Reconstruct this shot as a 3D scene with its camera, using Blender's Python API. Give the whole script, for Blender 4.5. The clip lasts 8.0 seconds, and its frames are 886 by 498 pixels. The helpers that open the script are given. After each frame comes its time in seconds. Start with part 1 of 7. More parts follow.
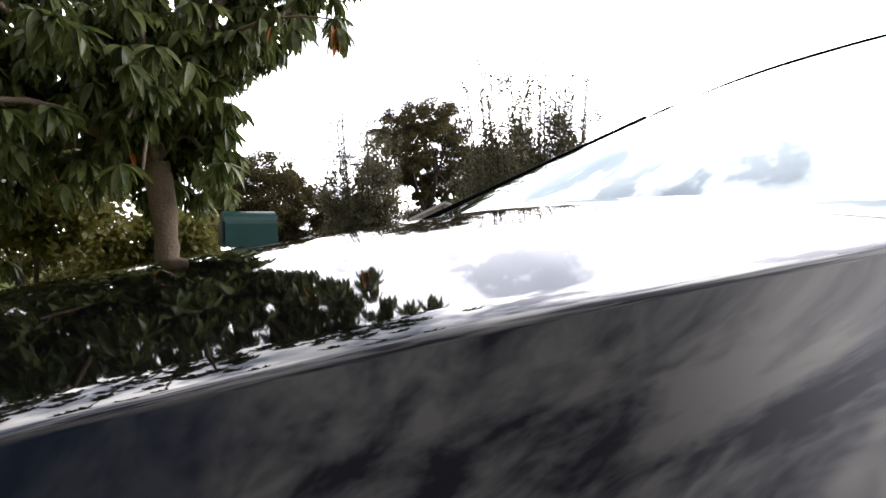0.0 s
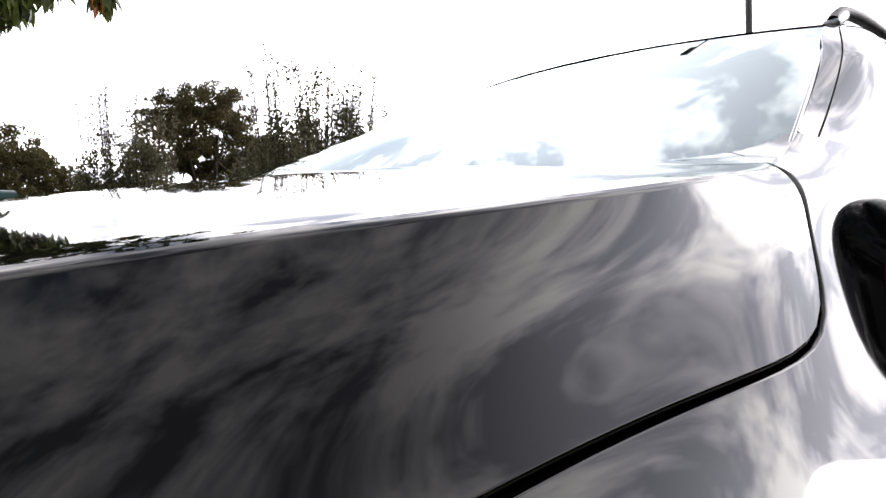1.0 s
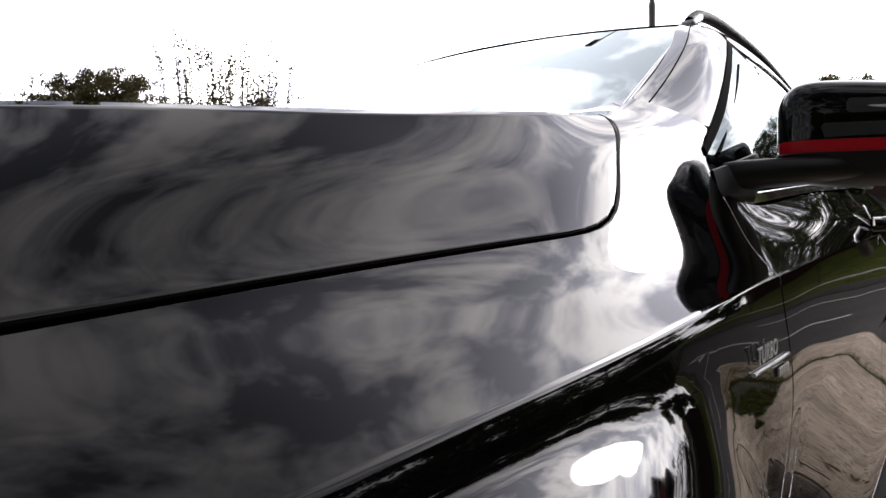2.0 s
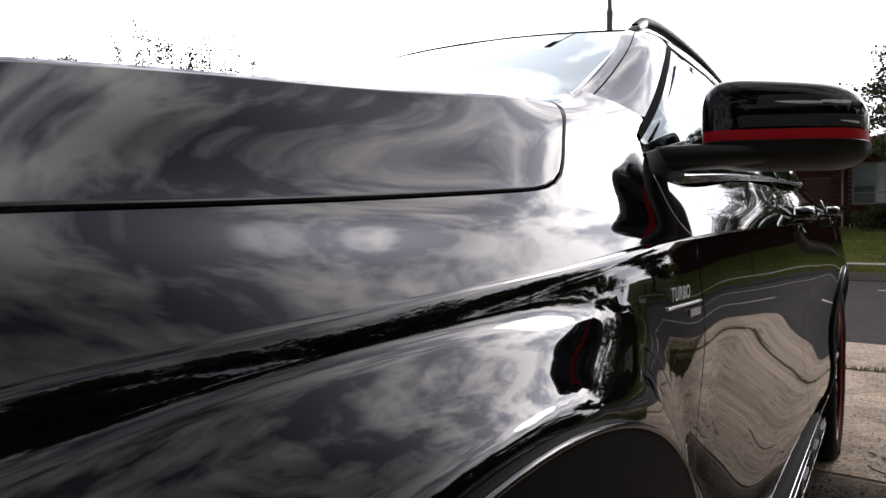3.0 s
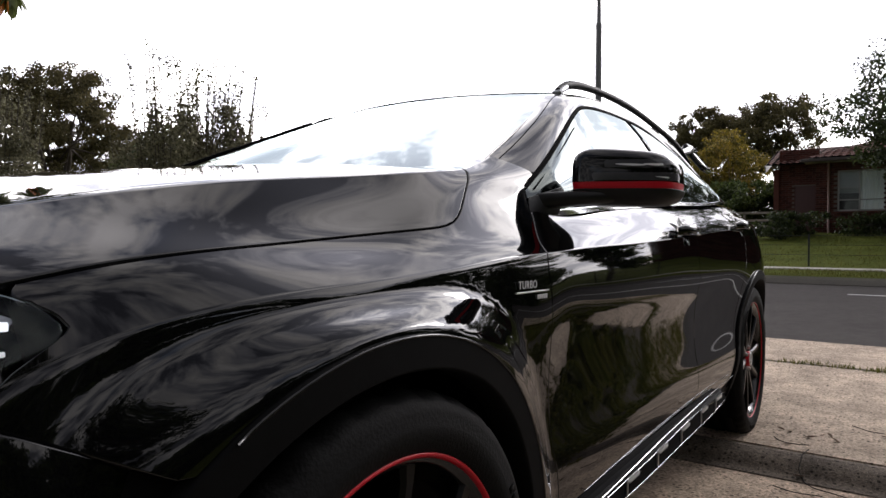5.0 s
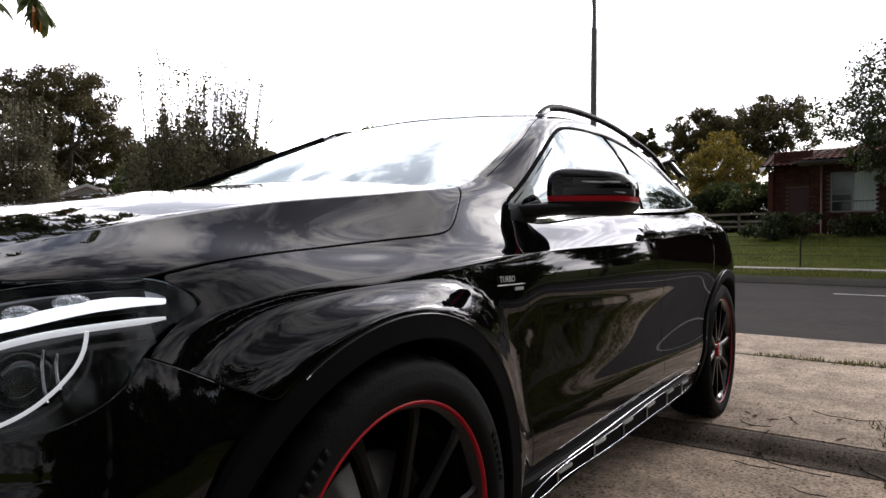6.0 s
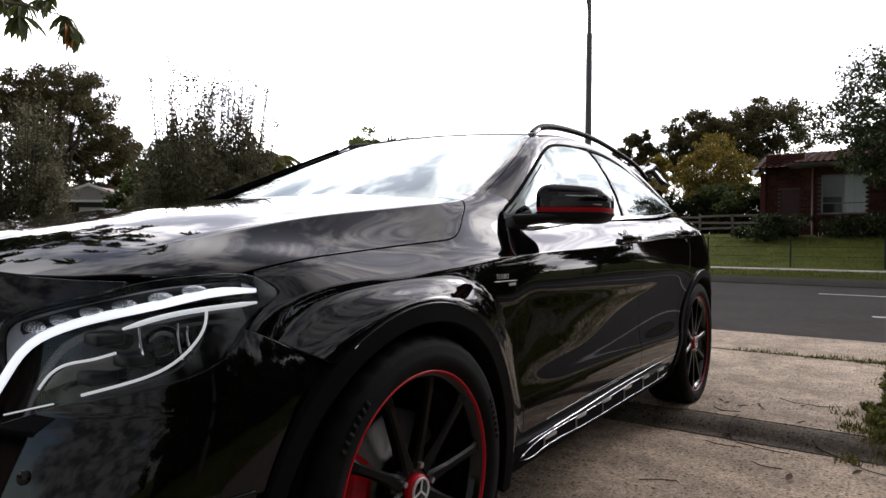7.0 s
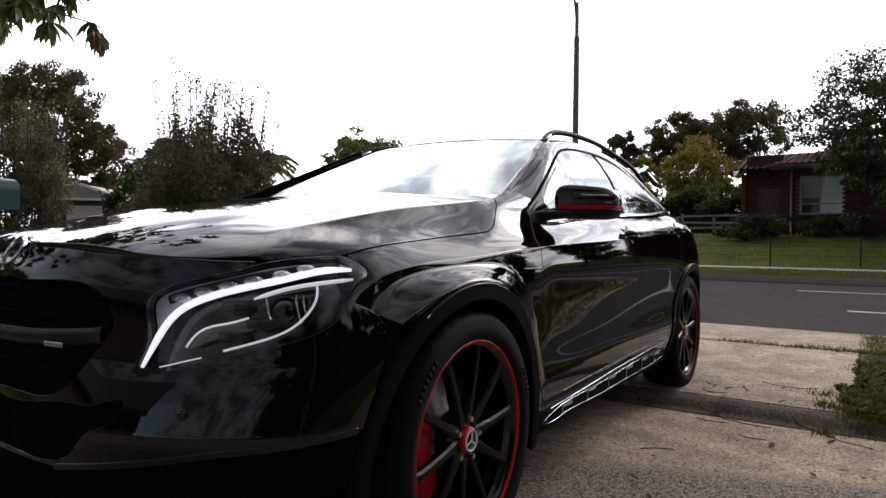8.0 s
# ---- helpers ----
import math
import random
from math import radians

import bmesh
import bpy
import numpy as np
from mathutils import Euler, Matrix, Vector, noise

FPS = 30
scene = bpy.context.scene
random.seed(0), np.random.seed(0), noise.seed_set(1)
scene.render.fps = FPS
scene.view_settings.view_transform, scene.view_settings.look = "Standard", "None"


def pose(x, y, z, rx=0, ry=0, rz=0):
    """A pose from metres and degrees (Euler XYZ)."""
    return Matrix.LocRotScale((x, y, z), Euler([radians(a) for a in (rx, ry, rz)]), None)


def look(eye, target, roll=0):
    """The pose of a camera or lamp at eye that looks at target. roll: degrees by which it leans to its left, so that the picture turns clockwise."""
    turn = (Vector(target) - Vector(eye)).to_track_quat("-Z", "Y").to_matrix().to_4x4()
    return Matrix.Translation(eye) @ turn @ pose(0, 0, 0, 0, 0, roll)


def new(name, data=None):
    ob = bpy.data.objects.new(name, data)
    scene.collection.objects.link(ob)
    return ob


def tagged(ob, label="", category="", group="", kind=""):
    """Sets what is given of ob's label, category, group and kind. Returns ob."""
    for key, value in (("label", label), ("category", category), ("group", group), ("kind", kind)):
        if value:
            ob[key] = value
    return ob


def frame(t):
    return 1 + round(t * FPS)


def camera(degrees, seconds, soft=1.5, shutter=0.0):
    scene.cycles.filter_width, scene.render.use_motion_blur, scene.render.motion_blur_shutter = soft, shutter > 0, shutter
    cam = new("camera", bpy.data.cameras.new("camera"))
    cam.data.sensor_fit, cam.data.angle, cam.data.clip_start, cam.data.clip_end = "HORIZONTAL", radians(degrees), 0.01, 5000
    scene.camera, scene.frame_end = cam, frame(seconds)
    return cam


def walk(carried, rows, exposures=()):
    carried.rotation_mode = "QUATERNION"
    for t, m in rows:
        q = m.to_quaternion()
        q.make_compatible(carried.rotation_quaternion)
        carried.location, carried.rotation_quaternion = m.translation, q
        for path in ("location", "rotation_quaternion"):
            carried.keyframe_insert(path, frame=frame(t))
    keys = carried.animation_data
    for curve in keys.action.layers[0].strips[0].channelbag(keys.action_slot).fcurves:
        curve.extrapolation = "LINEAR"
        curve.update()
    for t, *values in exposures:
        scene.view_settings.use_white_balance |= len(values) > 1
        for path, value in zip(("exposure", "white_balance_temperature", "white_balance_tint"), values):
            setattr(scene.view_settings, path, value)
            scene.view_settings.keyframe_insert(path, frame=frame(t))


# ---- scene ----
cam = camera(70.2, 8.0)
PATH = [
    (0, (0.884, -0.163, 1.031), (-0.938, 0.662, 1.038), -1.8),
    (0.5, (0.864, -0.166, 1.014), (-0.727, 1.046, 1.004), -1.2),
    (1, (0.898, -0.163, 1.000), (-0.551, 1.215, 0.977), -0.9),
    (1.5, (0.964, -0.217, 0.968), (-0.379, 1.264, 0.932), -1.0),
    (2, (0.997, -0.23, 0.93), (-0.263, 1.323, 0.901), -0.5),
    (3.5, (1.12, -0.39, 0.881), (-0.024, 1.25, 0.853), 0.2),
    (4, (1.224, -0.455, 0.879), (0.077, 1.183, 0.857), 0.2),
    (4.5, (1.322, -0.559, 0.894), (0.17, 1.076, 0.876), 0.4),
    (6, (1.592, -0.933, 0.913), (0.445, 0.705, 0.899), 0.4),
    (6.5, (1.69, -1.068, 0.916), (0.546, 0.572, 0.902), 0.5),
    (7, (1.756, -1.221, 0.924), (0.618, 0.424, 0.909), 0.6),
    (7.5, (1.794, -1.423, 0.917), (0.676, 0.235, 0.902), 0.7),
    (8, (1.775, -1.554, 0.897), (0.68, 0.119, 0.881), 0.7),
]
walk(cam, [(t, look(e, a, r)) for t, e, a, r in PATH], [(0, 0.56, 6500, 14), (1.0, 0.37, 6500, 14), (2.0, 0.02, 6500, 15), (4.5, 0.14, 6500, 15), (8.0, -0.08, 6500, 15)])

# ---------------------------------------------------------------- sky and sun
SUN_AZ, SUN_EL = 16.0, 28.0          # degrees right of +y, and above the horizon
sun_dir = Vector((math.sin(radians(SUN_AZ)) * math.cos(radians(SUN_EL)), math.cos(radians(SUN_AZ)) * math.cos(radians(SUN_EL)), math.sin(radians(SUN_EL))))


def make_world():
    w = bpy.data.worlds.new("sky")
    scene.world = w
    w.use_nodes = True
    nt = w.node_tree
    nt.nodes.clear()
    N = nt.nodes.new
    L = nt.links.new
    out = N("ShaderNodeOutputWorld")
    bg = N("ShaderNodeBackground")
    sky = N("ShaderNodeTexSky")
    sky.sky_type, sky.sun_disc = "NISHITA", False
    sky.sun_elevation, sky.sun_rotation = radians(SUN_EL), radians(SUN_AZ)
    blue = N("ShaderNodeVectorMath")
    blue.operation = "SCALE"
    L(sky.outputs[0], blue.inputs[0])
    blue.inputs["Scale"].default_value = 0.13
    co = N("ShaderNodeTexCoord")
    # clouds lie on a flat layer: direction divided by height
    sep = N("ShaderNodeSeparateXYZ")
    L(co.outputs["Generated"], sep.inputs[0])
    up = N("ShaderNodeMath"); up.operation = "MAXIMUM"
    L(sep.outputs["Z"], up.inputs[0]); up.inputs[1].default_value = 0.0
    up2 = N("ShaderNodeMath"); up2.operation = "ADD"
    L(up.outputs[0], up2.inputs[0]); up2.inputs[1].default_value = 0.30
    div = N("ShaderNodeVectorMath"); div.operation = "DIVIDE"
    L(co.outputs["Generated"], div.inputs[0])
    comb = N("ShaderNodeCombineXYZ")
    for i in range(3):
        L(up2.outputs[0], comb.inputs[i])
    L(comb.outputs[0], div.inputs[1])
    n1 = N("ShaderNodeTexNoise")
    n1.inputs["Scale"].default_value, n1.inputs["Detail"].default_value, n1.inputs["Roughness"].default_value = 4.8, 8, 0.56
    n1.inputs["Distortion"].default_value = 0.25
    L(div.outputs[0], n1.inputs["Vector"])
    n3 = N("ShaderNodeTexNoise")             # ragged wisps inside the cloud
    n3.inputs["Scale"].default_value, n3.inputs["Detail"].default_value, n3.inputs["Roughness"].default_value = 13.0, 7, 0.62
    n3.inputs["Distortion"].default_value = 0.6
    L(div.outputs[0], n3.inputs["Vector"])
    both = N("ShaderNodeMix")
    both.inputs[0].default_value = 0.28
    L(n1.outputs["Fac"], both.inputs[2]); L(n3.outputs["Fac"], both.inputs[3])
    n2 = N("ShaderNodeTexNoise")
    n2.inputs["Scale"].default_value, n2.inputs["Detail"].default_value = 0.9, 4
    L(div.outputs[0], n2.inputs["Vector"])
    shade = N("ShaderNodeMapRange")          # thick cloud is grey, thin cloud bright
    L(both.outputs[0], shade.inputs["Value"])
    for i, v in enumerate((0.43, 0.575, 0.20, 1.25)):
        shade.inputs[i + 1].default_value = v
    # towards the sun the cloud is lit through
    dot = N("ShaderNodeVectorMath"); dot.operation = "DOT_PRODUCT"
    L(co.outputs["Generated"], dot.inputs[0]); dot.inputs[1].default_value = sun_dir
    west = N("ShaderNodeVectorMath"); west.operation = "DOT_PRODUCT"      # thinner cloud on the house's far side
    L(co.outputs["Generated"], west.inputs[0]); west.inputs[1].default_value = (-0.80, 0.30, 0.52)
    lit = N("ShaderNodeVectorMath"); lit.operation = "DOT_PRODUCT"       # the lit side of the sky
    L(co.outputs["Generated"], lit.inputs[0]); lit.inputs[1].default_value = (-0.05, 1.0, 0.0)
    thin = N("ShaderNodeMapRange")           # softer, paler cloud on the lit side
    L(lit.outputs["Value"], thin.inputs["Value"])
    for i, v in enumerate((0.32, 0.70, 0.0, 0.30)):
        thin.inputs[i + 1].default_value = v
    soft = N("ShaderNodeMix")
    L(thin.outputs[0], soft.inputs[0]); L(shade.outputs[0], soft.inputs[2]); soft.inputs[3].default_value = 0.95
    glow1 = N("ShaderNodeMapRange")
    L(west.outputs["Value"], glow1.inputs["Value"])
    glow1.interpolation_type = "SMOOTHSTEP"
    for i, v in enumerate((0.66, 0.95, 0.0, 3.6)):
        glow1.inputs[i + 1].default_value = v
    ahead = N("ShaderNodeMapRange")          # the cloud deck is thicker on the side away from the sun
    ahead.interpolation_type = "SMOOTHSTEP"
    L(lit.outputs["Value"], ahead.inputs["Value"])
    for i, v in enumerate((0.40, 0.80, 0.56, 1.52)):
        ahead.inputs[i + 1].default_value = v
    rear = N("ShaderNodeMapRange")           # and darkest low down behind
    rear.interpolation_type = "SMOOTHSTEP"
    L(sep.outputs["Y"], rear.inputs["Value"])
    for i, v in enumerate((-0.75, 0.05, 0.5, 1.25)):
        rear.inputs[i + 1].default_value = v
    deck = N("ShaderNodeMath"); deck.operation = "MULTIPLY"
    L(ahead.outputs[0], deck.inputs[0]); L(rear.outputs[0], deck.inputs[1])
    low = N("ShaderNodeMapRange")            # the bright gap in the cloud lies below the thick deck overhead
    low.interpolation_type = "SMOOTHSTEP"
    L(sep.outputs["Z"], low.inputs["Value"])
    for i, v in enumerate((0.62, 0.82, 1.0, 0.22)):
        low.inputs[i + 1].default_value = v
    gap_glow = N("ShaderNodeMath"); gap_glow.operation = "MULTIPLY"
    L(glow1.outputs[0], gap_glow.inputs[0]); L(low.outputs[0], gap_glow.inputs[1])
    glow = N("ShaderNodeMath"); glow.operation = "ADD"
    L(gap_glow.outputs[0], glow.inputs[0]); L(deck.outputs[0], glow.inputs[1])
    core = N("ShaderNodeMath"); core.operation = "POWER"
    cl = N("ShaderNodeMath"); cl.operation = "MAXIMUM"
    L(dot.outputs["Value"], cl.inputs[0]); cl.inputs[1].default_value = 0.0
    L(cl.outputs[0], core.inputs[0]); core.inputs[1].default_value = 26.0
    core2 = N("ShaderNodeMath"); core2.operation = "MULTIPLY_ADD"
    L(core.outputs[0], core2.inputs[0]); core2.inputs[1].default_value = 5.5
    L(glow.outputs[0], core2.inputs[2])
    mul = N("ShaderNodeMath"); mul.operation = "MULTIPLY"
    L(soft.outputs[0], mul.inputs[0]); L(core2.outputs[0], mul.inputs[1])
    haze = N("ShaderNodeMapRange")           # pale haze low in the sky, brightest on the sun's side
    L(sep.outputs["Z"], haze.inputs["Value"])
    for i, v in enumerate((0.12, 0.70, 1.0, 0.0)):
        haze.inputs[i + 1].default_value = v
    side = N("ShaderNodeVectorMath"); side.operation = "DOT_PRODUCT"
    L(co.outputs["Generated"], side.inputs[0]); side.inputs[1].default_value = (-0.42, 0.90, 0.0)
    sidef = N("ShaderNodeMapRange")
    L(side.outputs["Value"], sidef.inputs["Value"])
    for i, v in enumerate((-0.25, 0.55, 0.10, 1.05)):
        sidef.inputs[i + 1].default_value = v
    hz0 = N("ShaderNodeMath"); hz0.operation = "MULTIPLY"
    L(haze.outputs[0], hz0.inputs[0]); L(sidef.outputs[0], hz0.inputs[1])
    tint = N("ShaderNodeVectorMath"); tint.operation = "SCALE"
    hue = N("ShaderNodeMix"); hue.data_type = "RGBA"      # thick cloud is bluish, thin cloud near white
    L(soft.outputs[0], hue.inputs[0])
    hue.inputs[6].default_value, hue.inputs[7].default_value = (0.89, 0.945, 1.17, 1), (1.0, 0.98, 0.96, 1)
    L(hue.outputs[2], tint.inputs[0])
    L(mul.outputs[0], tint.inputs["Scale"])
    cover = N("ShaderNodeMapRange")
    L(n2.outputs["Fac"], cover.inputs["Value"])
    for i, v in enumerate((0.38, 0.47, 0.3, 1.0)):
        cover.inputs[i + 1].default_value = v
    mix = N("ShaderNodeMix"); mix.data_type = "RGBA"
    L(cover.outputs[0], mix.inputs[0]); L(blue.outputs[0], mix.inputs[6]); L(tint.outputs[0], mix.inputs[7])
    veil = N("ShaderNodeVectorMath"); veil.operation = "ADD"
    L(mix.outputs[2], veil.inputs[0]); L(hz0.outputs[0], veil.inputs[1])
    L(veil.outputs[0], bg.inputs[0])
    bg.inputs[1].default_value = 1.0
    L(bg.outputs[0], out.inputs[0])


make_world()
sun_data = bpy.data.lights.new("sun", "SUN")
sun_data.energy, sun_data.angle, sun_data.color = 0.35, radians(12), (1.0, 0.95, 0.88)
sun = new("sun", sun_data)
sun.matrix_world = look(sun_dir * 50, (0, 0, 0))


# ---------------------------------------------------------------- materials
def nodes(mat):
    mat.use_nodes = True
    nt = mat.node_tree
    return nt, nt.nodes["Principled BSDF"]


def plain(name, col, rough=0.5, metal=0.0, coat=0.0, spec=0.5, vary=0.12, scale=8.0, bump=0.0, bscale=60.0, alt=None, detail=6, island=0.0):
    """Principled material with noise in colour at two scales, and a fine relief."""
    m = bpy.data.materials.new(name)
    nt, b = nodes(m)
    N, L = nt.nodes.new, nt.links.new
    b.inputs["Roughness"].default_value, b.inputs["Metallic"].default_value = rough, metal
    b.inputs["Coat Weight"].default_value, b.inputs["Coat Roughness"].default_value = coat, 0.02
    b.inputs["Specular IOR Level"].default_value = spec
    co = N("ShaderNodeTexCoord")
    if vary or alt:
        n1 = N("ShaderNodeTexNoise"); n1.inputs["Scale"].default_value = scale; n1.inputs["Detail"].default_value = detail
        n2 = N("ShaderNodeTexNoise"); n2.inputs["Scale"].default_value = scale * 9; n2.inputs["Detail"].default_value = 4
        L(co.outputs["Object"], n1.inputs["Vector"]); L(co.outputs["Object"], n2.inputs["Vector"])
        add = N("ShaderNodeMath"); add.operation = "ADD"
        L(n1.outputs["Fac"], add.inputs[0]); L(n2.outputs["Fac"], add.inputs[1])
        src = add.outputs[0]
        if island:
            geo = N("ShaderNodeNewGeometry")
            isl = N("ShaderNodeMath"); isl.operation = "MULTIPLY_ADD"
            L(geo.outputs["Random Per Island"], isl.inputs[0]); isl.inputs[1].default_value = island
            L(src, isl.inputs[2])
            sub = N("ShaderNodeMath"); sub.operation = "SUBTRACT"
            L(isl.outputs[0], sub.inputs[0]); sub.inputs[1].default_value = island / 2
            src = sub.outputs[0]
        ramp = N("ShaderNodeMapRange")
        L(src, ramp.inputs["Value"])
        ramp.inputs[1].default_value, ramp.inputs[2].default_value = 0.65, 1.35
        mix = N("ShaderNodeMix"); mix.data_type = "RGBA"
        lo = [max(0, c * (1 - vary)) for c in col]
        hi = alt if alt else [min(1, c * (1 + vary)) for c in col]
        mix.inputs[6].default_value, mix.inputs[7].default_value = (*lo, 1), (*hi, 1)
        L(ramp.outputs[0], mix.inputs[0]); L(mix.outputs[2], b.inputs["Base Color"])
    else:
        b.inputs["Base Color"].default_value = (*col, 1)
    if bump:
        n3 = N("ShaderNodeTexNoise"); n3.inputs["Scale"].default_value = bscale; n3.inputs["Detail"].default_value = 5
        L(co.outputs["Object"], n3.inputs["Vector"])
        bp = N("ShaderNodeBump"); bp.inputs["Strength"].default_value = bump; bp.inputs["Distance"].default_value = 0.01
        L(n3.outputs["Fac"], bp.inputs["Height"]); L(bp.outputs[0], b.inputs["Normal"])
    return m


def leafy(m, share=0.4):
    """Lets some of the light through a leaf material."""
    nt, b = nodes(m)
    N, L = nt.nodes.new, nt.links.new
    tr, mx, out = N("ShaderNodeBsdfTranslucent"), N("ShaderNodeMixShader"), nt.nodes["Material Output"]
    L(b.inputs["Base Color"].links[0].from_socket, tr.inputs["Color"])
    mx.inputs[0].default_value = share
    L(b.outputs[0], mx.inputs[1]); L(tr.outputs[0], mx.inputs[2]); L(mx.outputs[0], out.inputs["Surface"])
    return m


def paint_mat():
    m = bpy.data.materials.new("black_paint")
    nt, b = nodes(m)
    N, L = nt.nodes.new, nt.links.new
    b.inputs["Base Color"].default_value = (0.0018, 0.0018, 0.0022, 1)
    b.inputs["Roughness"].default_value = 0.03
    b.inputs["IOR"].default_value = 1.5
    co = N("ShaderNodeTexCoord")
    n = N("ShaderNodeTexNoise"); n.inputs["Scale"].default_value = 9; n.inputs["Detail"].default_value = 1
    L(co.outputs["Object"], n.inputs["Vector"])
    bp = N("ShaderNodeBump"); bp.inputs["Strength"].default_value = 0.015; bp.inputs["Distance"].default_value = 0.006
    L(n.outputs["Fac"], bp.inputs["Height"]); L(bp.outputs[0], b.inputs["Normal"])
    return m


def glass_mat(name, tint, alpha_mix):
    """Car or window glass: a thin pane, part clear, with a glossy face."""
    m = bpy.data.materials.new(name)
    m.use_nodes = True
    nt = m.node_tree
    nt.nodes.clear()
    N, L = nt.nodes.new, nt.links.new
    out, mx, tr, gl, fr = N("ShaderNodeOutputMaterial"), N("ShaderNodeMixShader"), N("ShaderNodeBsdfTransparent"), N("ShaderNodeBsdfGlossy"), N("ShaderNodeFresnel")
    tr.inputs[0].default_value = (*tint, 1)
    gl.inputs["Roughness"].default_value = 0.01
    gl.inputs[0].default_value = (0.90, 1.0, 0.985, 1)
    fr.inputs["IOR"].default_value = alpha_mix
    L(fr.outputs[0], mx.inputs[0]); L(tr.outputs[0], mx.inputs[1]); L(gl.outputs[0], mx.inputs[2]); L(mx.outputs[0], out.inputs[0])
    return m


M_paint = paint_mat()
M_glass = glass_mat("windscreen_glass", (0.35, 0.4, 0.4), 3.0)
M_tint = glass_mat("privacy_glass", (0.06, 0.065, 0.065), 1.75)
M_lens = glass_mat("lamp_cover_glass", (0.92, 0.94, 0.95), 1.36)
M_trim = plain("satin_black_plastic", (0.008, 0.008, 0.0085), 0.42, spec=0.25, bump=0.06, bscale=400)
M_clad = plain("grey_black_cladding", (0.006, 0.006, 0.0062), 0.62, spec=0.05, bump=0.03, bscale=900)
M_rubber = plain("matt_black_rubber", (0.003, 0.003, 0.003), 0.85, spec=0.03)
M_rail = plain("satin_black_rail", (0.004, 0.004, 0.004), 0.5, spec=0.08)
M_dark = plain("underbody_black", (0.004, 0.004, 0.004), 0.85, spec=0.05)
M_gloss = plain("gloss_black", (0.004, 0.004, 0.004), 0.12, vary=0.05)
M_chrome = plain("chrome", (0.75, 0.76, 0.78), 0.12, metal=1.0, vary=0.03)
M_badge = plain("bright_badge_metal", (0.8, 0.8, 0.8), 0.45, metal=0.3, vary=0.03)
M_silver = plain("satin_silver", (0.55, 0.56, 0.58), 0.3, metal=1.0, vary=0.05)
M_red = plain("red_enamel", (0.55, 0.006, 0.018), 0.4, spec=0.3, vary=0.08)
M_tyre = plain("tyre_rubber", (0.006, 0.006, 0.006), 0.7, spec=0.12, bump=0.15, bscale=220, vary=0.25, scale=14)
M_alloy = plain("satin_black_alloy", (0.0025, 0.0025, 0.0027), 0.28, spec=0.16, vary=0.1)
M_disc = plain("brake_disc_steel", (0.16, 0.15, 0.14), 0.38, metal=1.0, vary=0.15, scale=30)
M_led = plain("lit_led_light_guide", (0.9, 0.92, 0.95), 0.25, vary=0.03)
M_led.node_tree.nodes["Principled BSDF"].inputs["Emission Color"].default_value = (0.93, 0.96, 1.0, 1)
M_led.node_tree.nodes["Principled BSDF"].inputs["Emission Strength"].default_value = 1.0
# chrome of the lamp's blades, its shine put in as a faint glow
M_led2 = plain("glowing_chrome_blade", (0.85, 0.86, 0.88), 0.15, vary=0.03)
M_led2.node_tree.nodes["Principled BSDF"].inputs["Emission Color"].default_value = (0.95, 0.97, 1.0, 1)
M_led2.node_tree.nodes["Principled BSDF"].inputs["Emission Strength"].default_value = 0.5
M_jewel = plain("bright_reflector", (0.62, 0.63, 0.66), 0.12, metal=1.0, vary=0.05, bump=0.5, bscale=220)
M_shelf = plain("smoked_grey_plastic", (0.50, 0.51, 0.57), 0.25, vary=0.15, scale=30)
M_white = plain("white_paint", (0.72, 0.71, 0.68), 0.6, vary=0.08)
M_seat = plain("dark_upholstery", (0.02, 0.02, 0.021), 0.7, vary=0.2)


# ---------------------------------------------------------------- mesh helpers
def part(name, bm, mat, parent=None, label="", smooth=True):
    """Links a bmesh as one mesh object, under a thing or part if one is given."""
    me = bpy.data.meshes.new(name)
    bm.normal_update()
    bm.to_mesh(me)
    bm.free()
    return part_mesh(name, me, mat, parent, label, smooth)


def part_mesh(name, me, mat, parent=None, label="", smooth=True):
    me.materials.append(mat)
    if smooth:
        me.polygons.foreach_set("use_smooth", [True] * len(me.polygons))
    ob = new(name, me)
    if parent is not None:
        ob.parent = parent
        ob.matrix_parent_inverse = Matrix.Identity(4)
    if label:
        tagged(ob, label)
    return ob


def thing(name, label, category, m=None, group="", kind=""):
    e = new(name)
    e.empty_display_size = 0.2
    if m is not None:
        e.matrix_basis = m
    return tagged(e, label, category, group, kind)


def raw(verts, faces, name="mesh"):
    me = bpy.data.meshes.new(name)
    me.from_pydata([tuple(map(float, v)) for v in verts], [], faces)
    me.update()
    return me


def box_bm(bm, c, s, bev=0.0, rot=None):
    """A box of size s round c, with bevelled edges."""
    r = bmesh.ops.create_cube(bm, size=1.0, matrix=Matrix.Translation(c) @ (rot or Matrix.Identity(4)) @ Matrix.Diagonal((*s, 1)))
    if bev:
        es = list({e for v in r["verts"] for e in v.link_edges})
        bmesh.ops.bevel(bm, geom=es, offset=bev, segments=2, affect="EDGES", profile=0.5)
    return bm


def box(c, s, bev=0.0, rot=None):
    return box_bm(bmesh.new(), c, s, bev, rot)


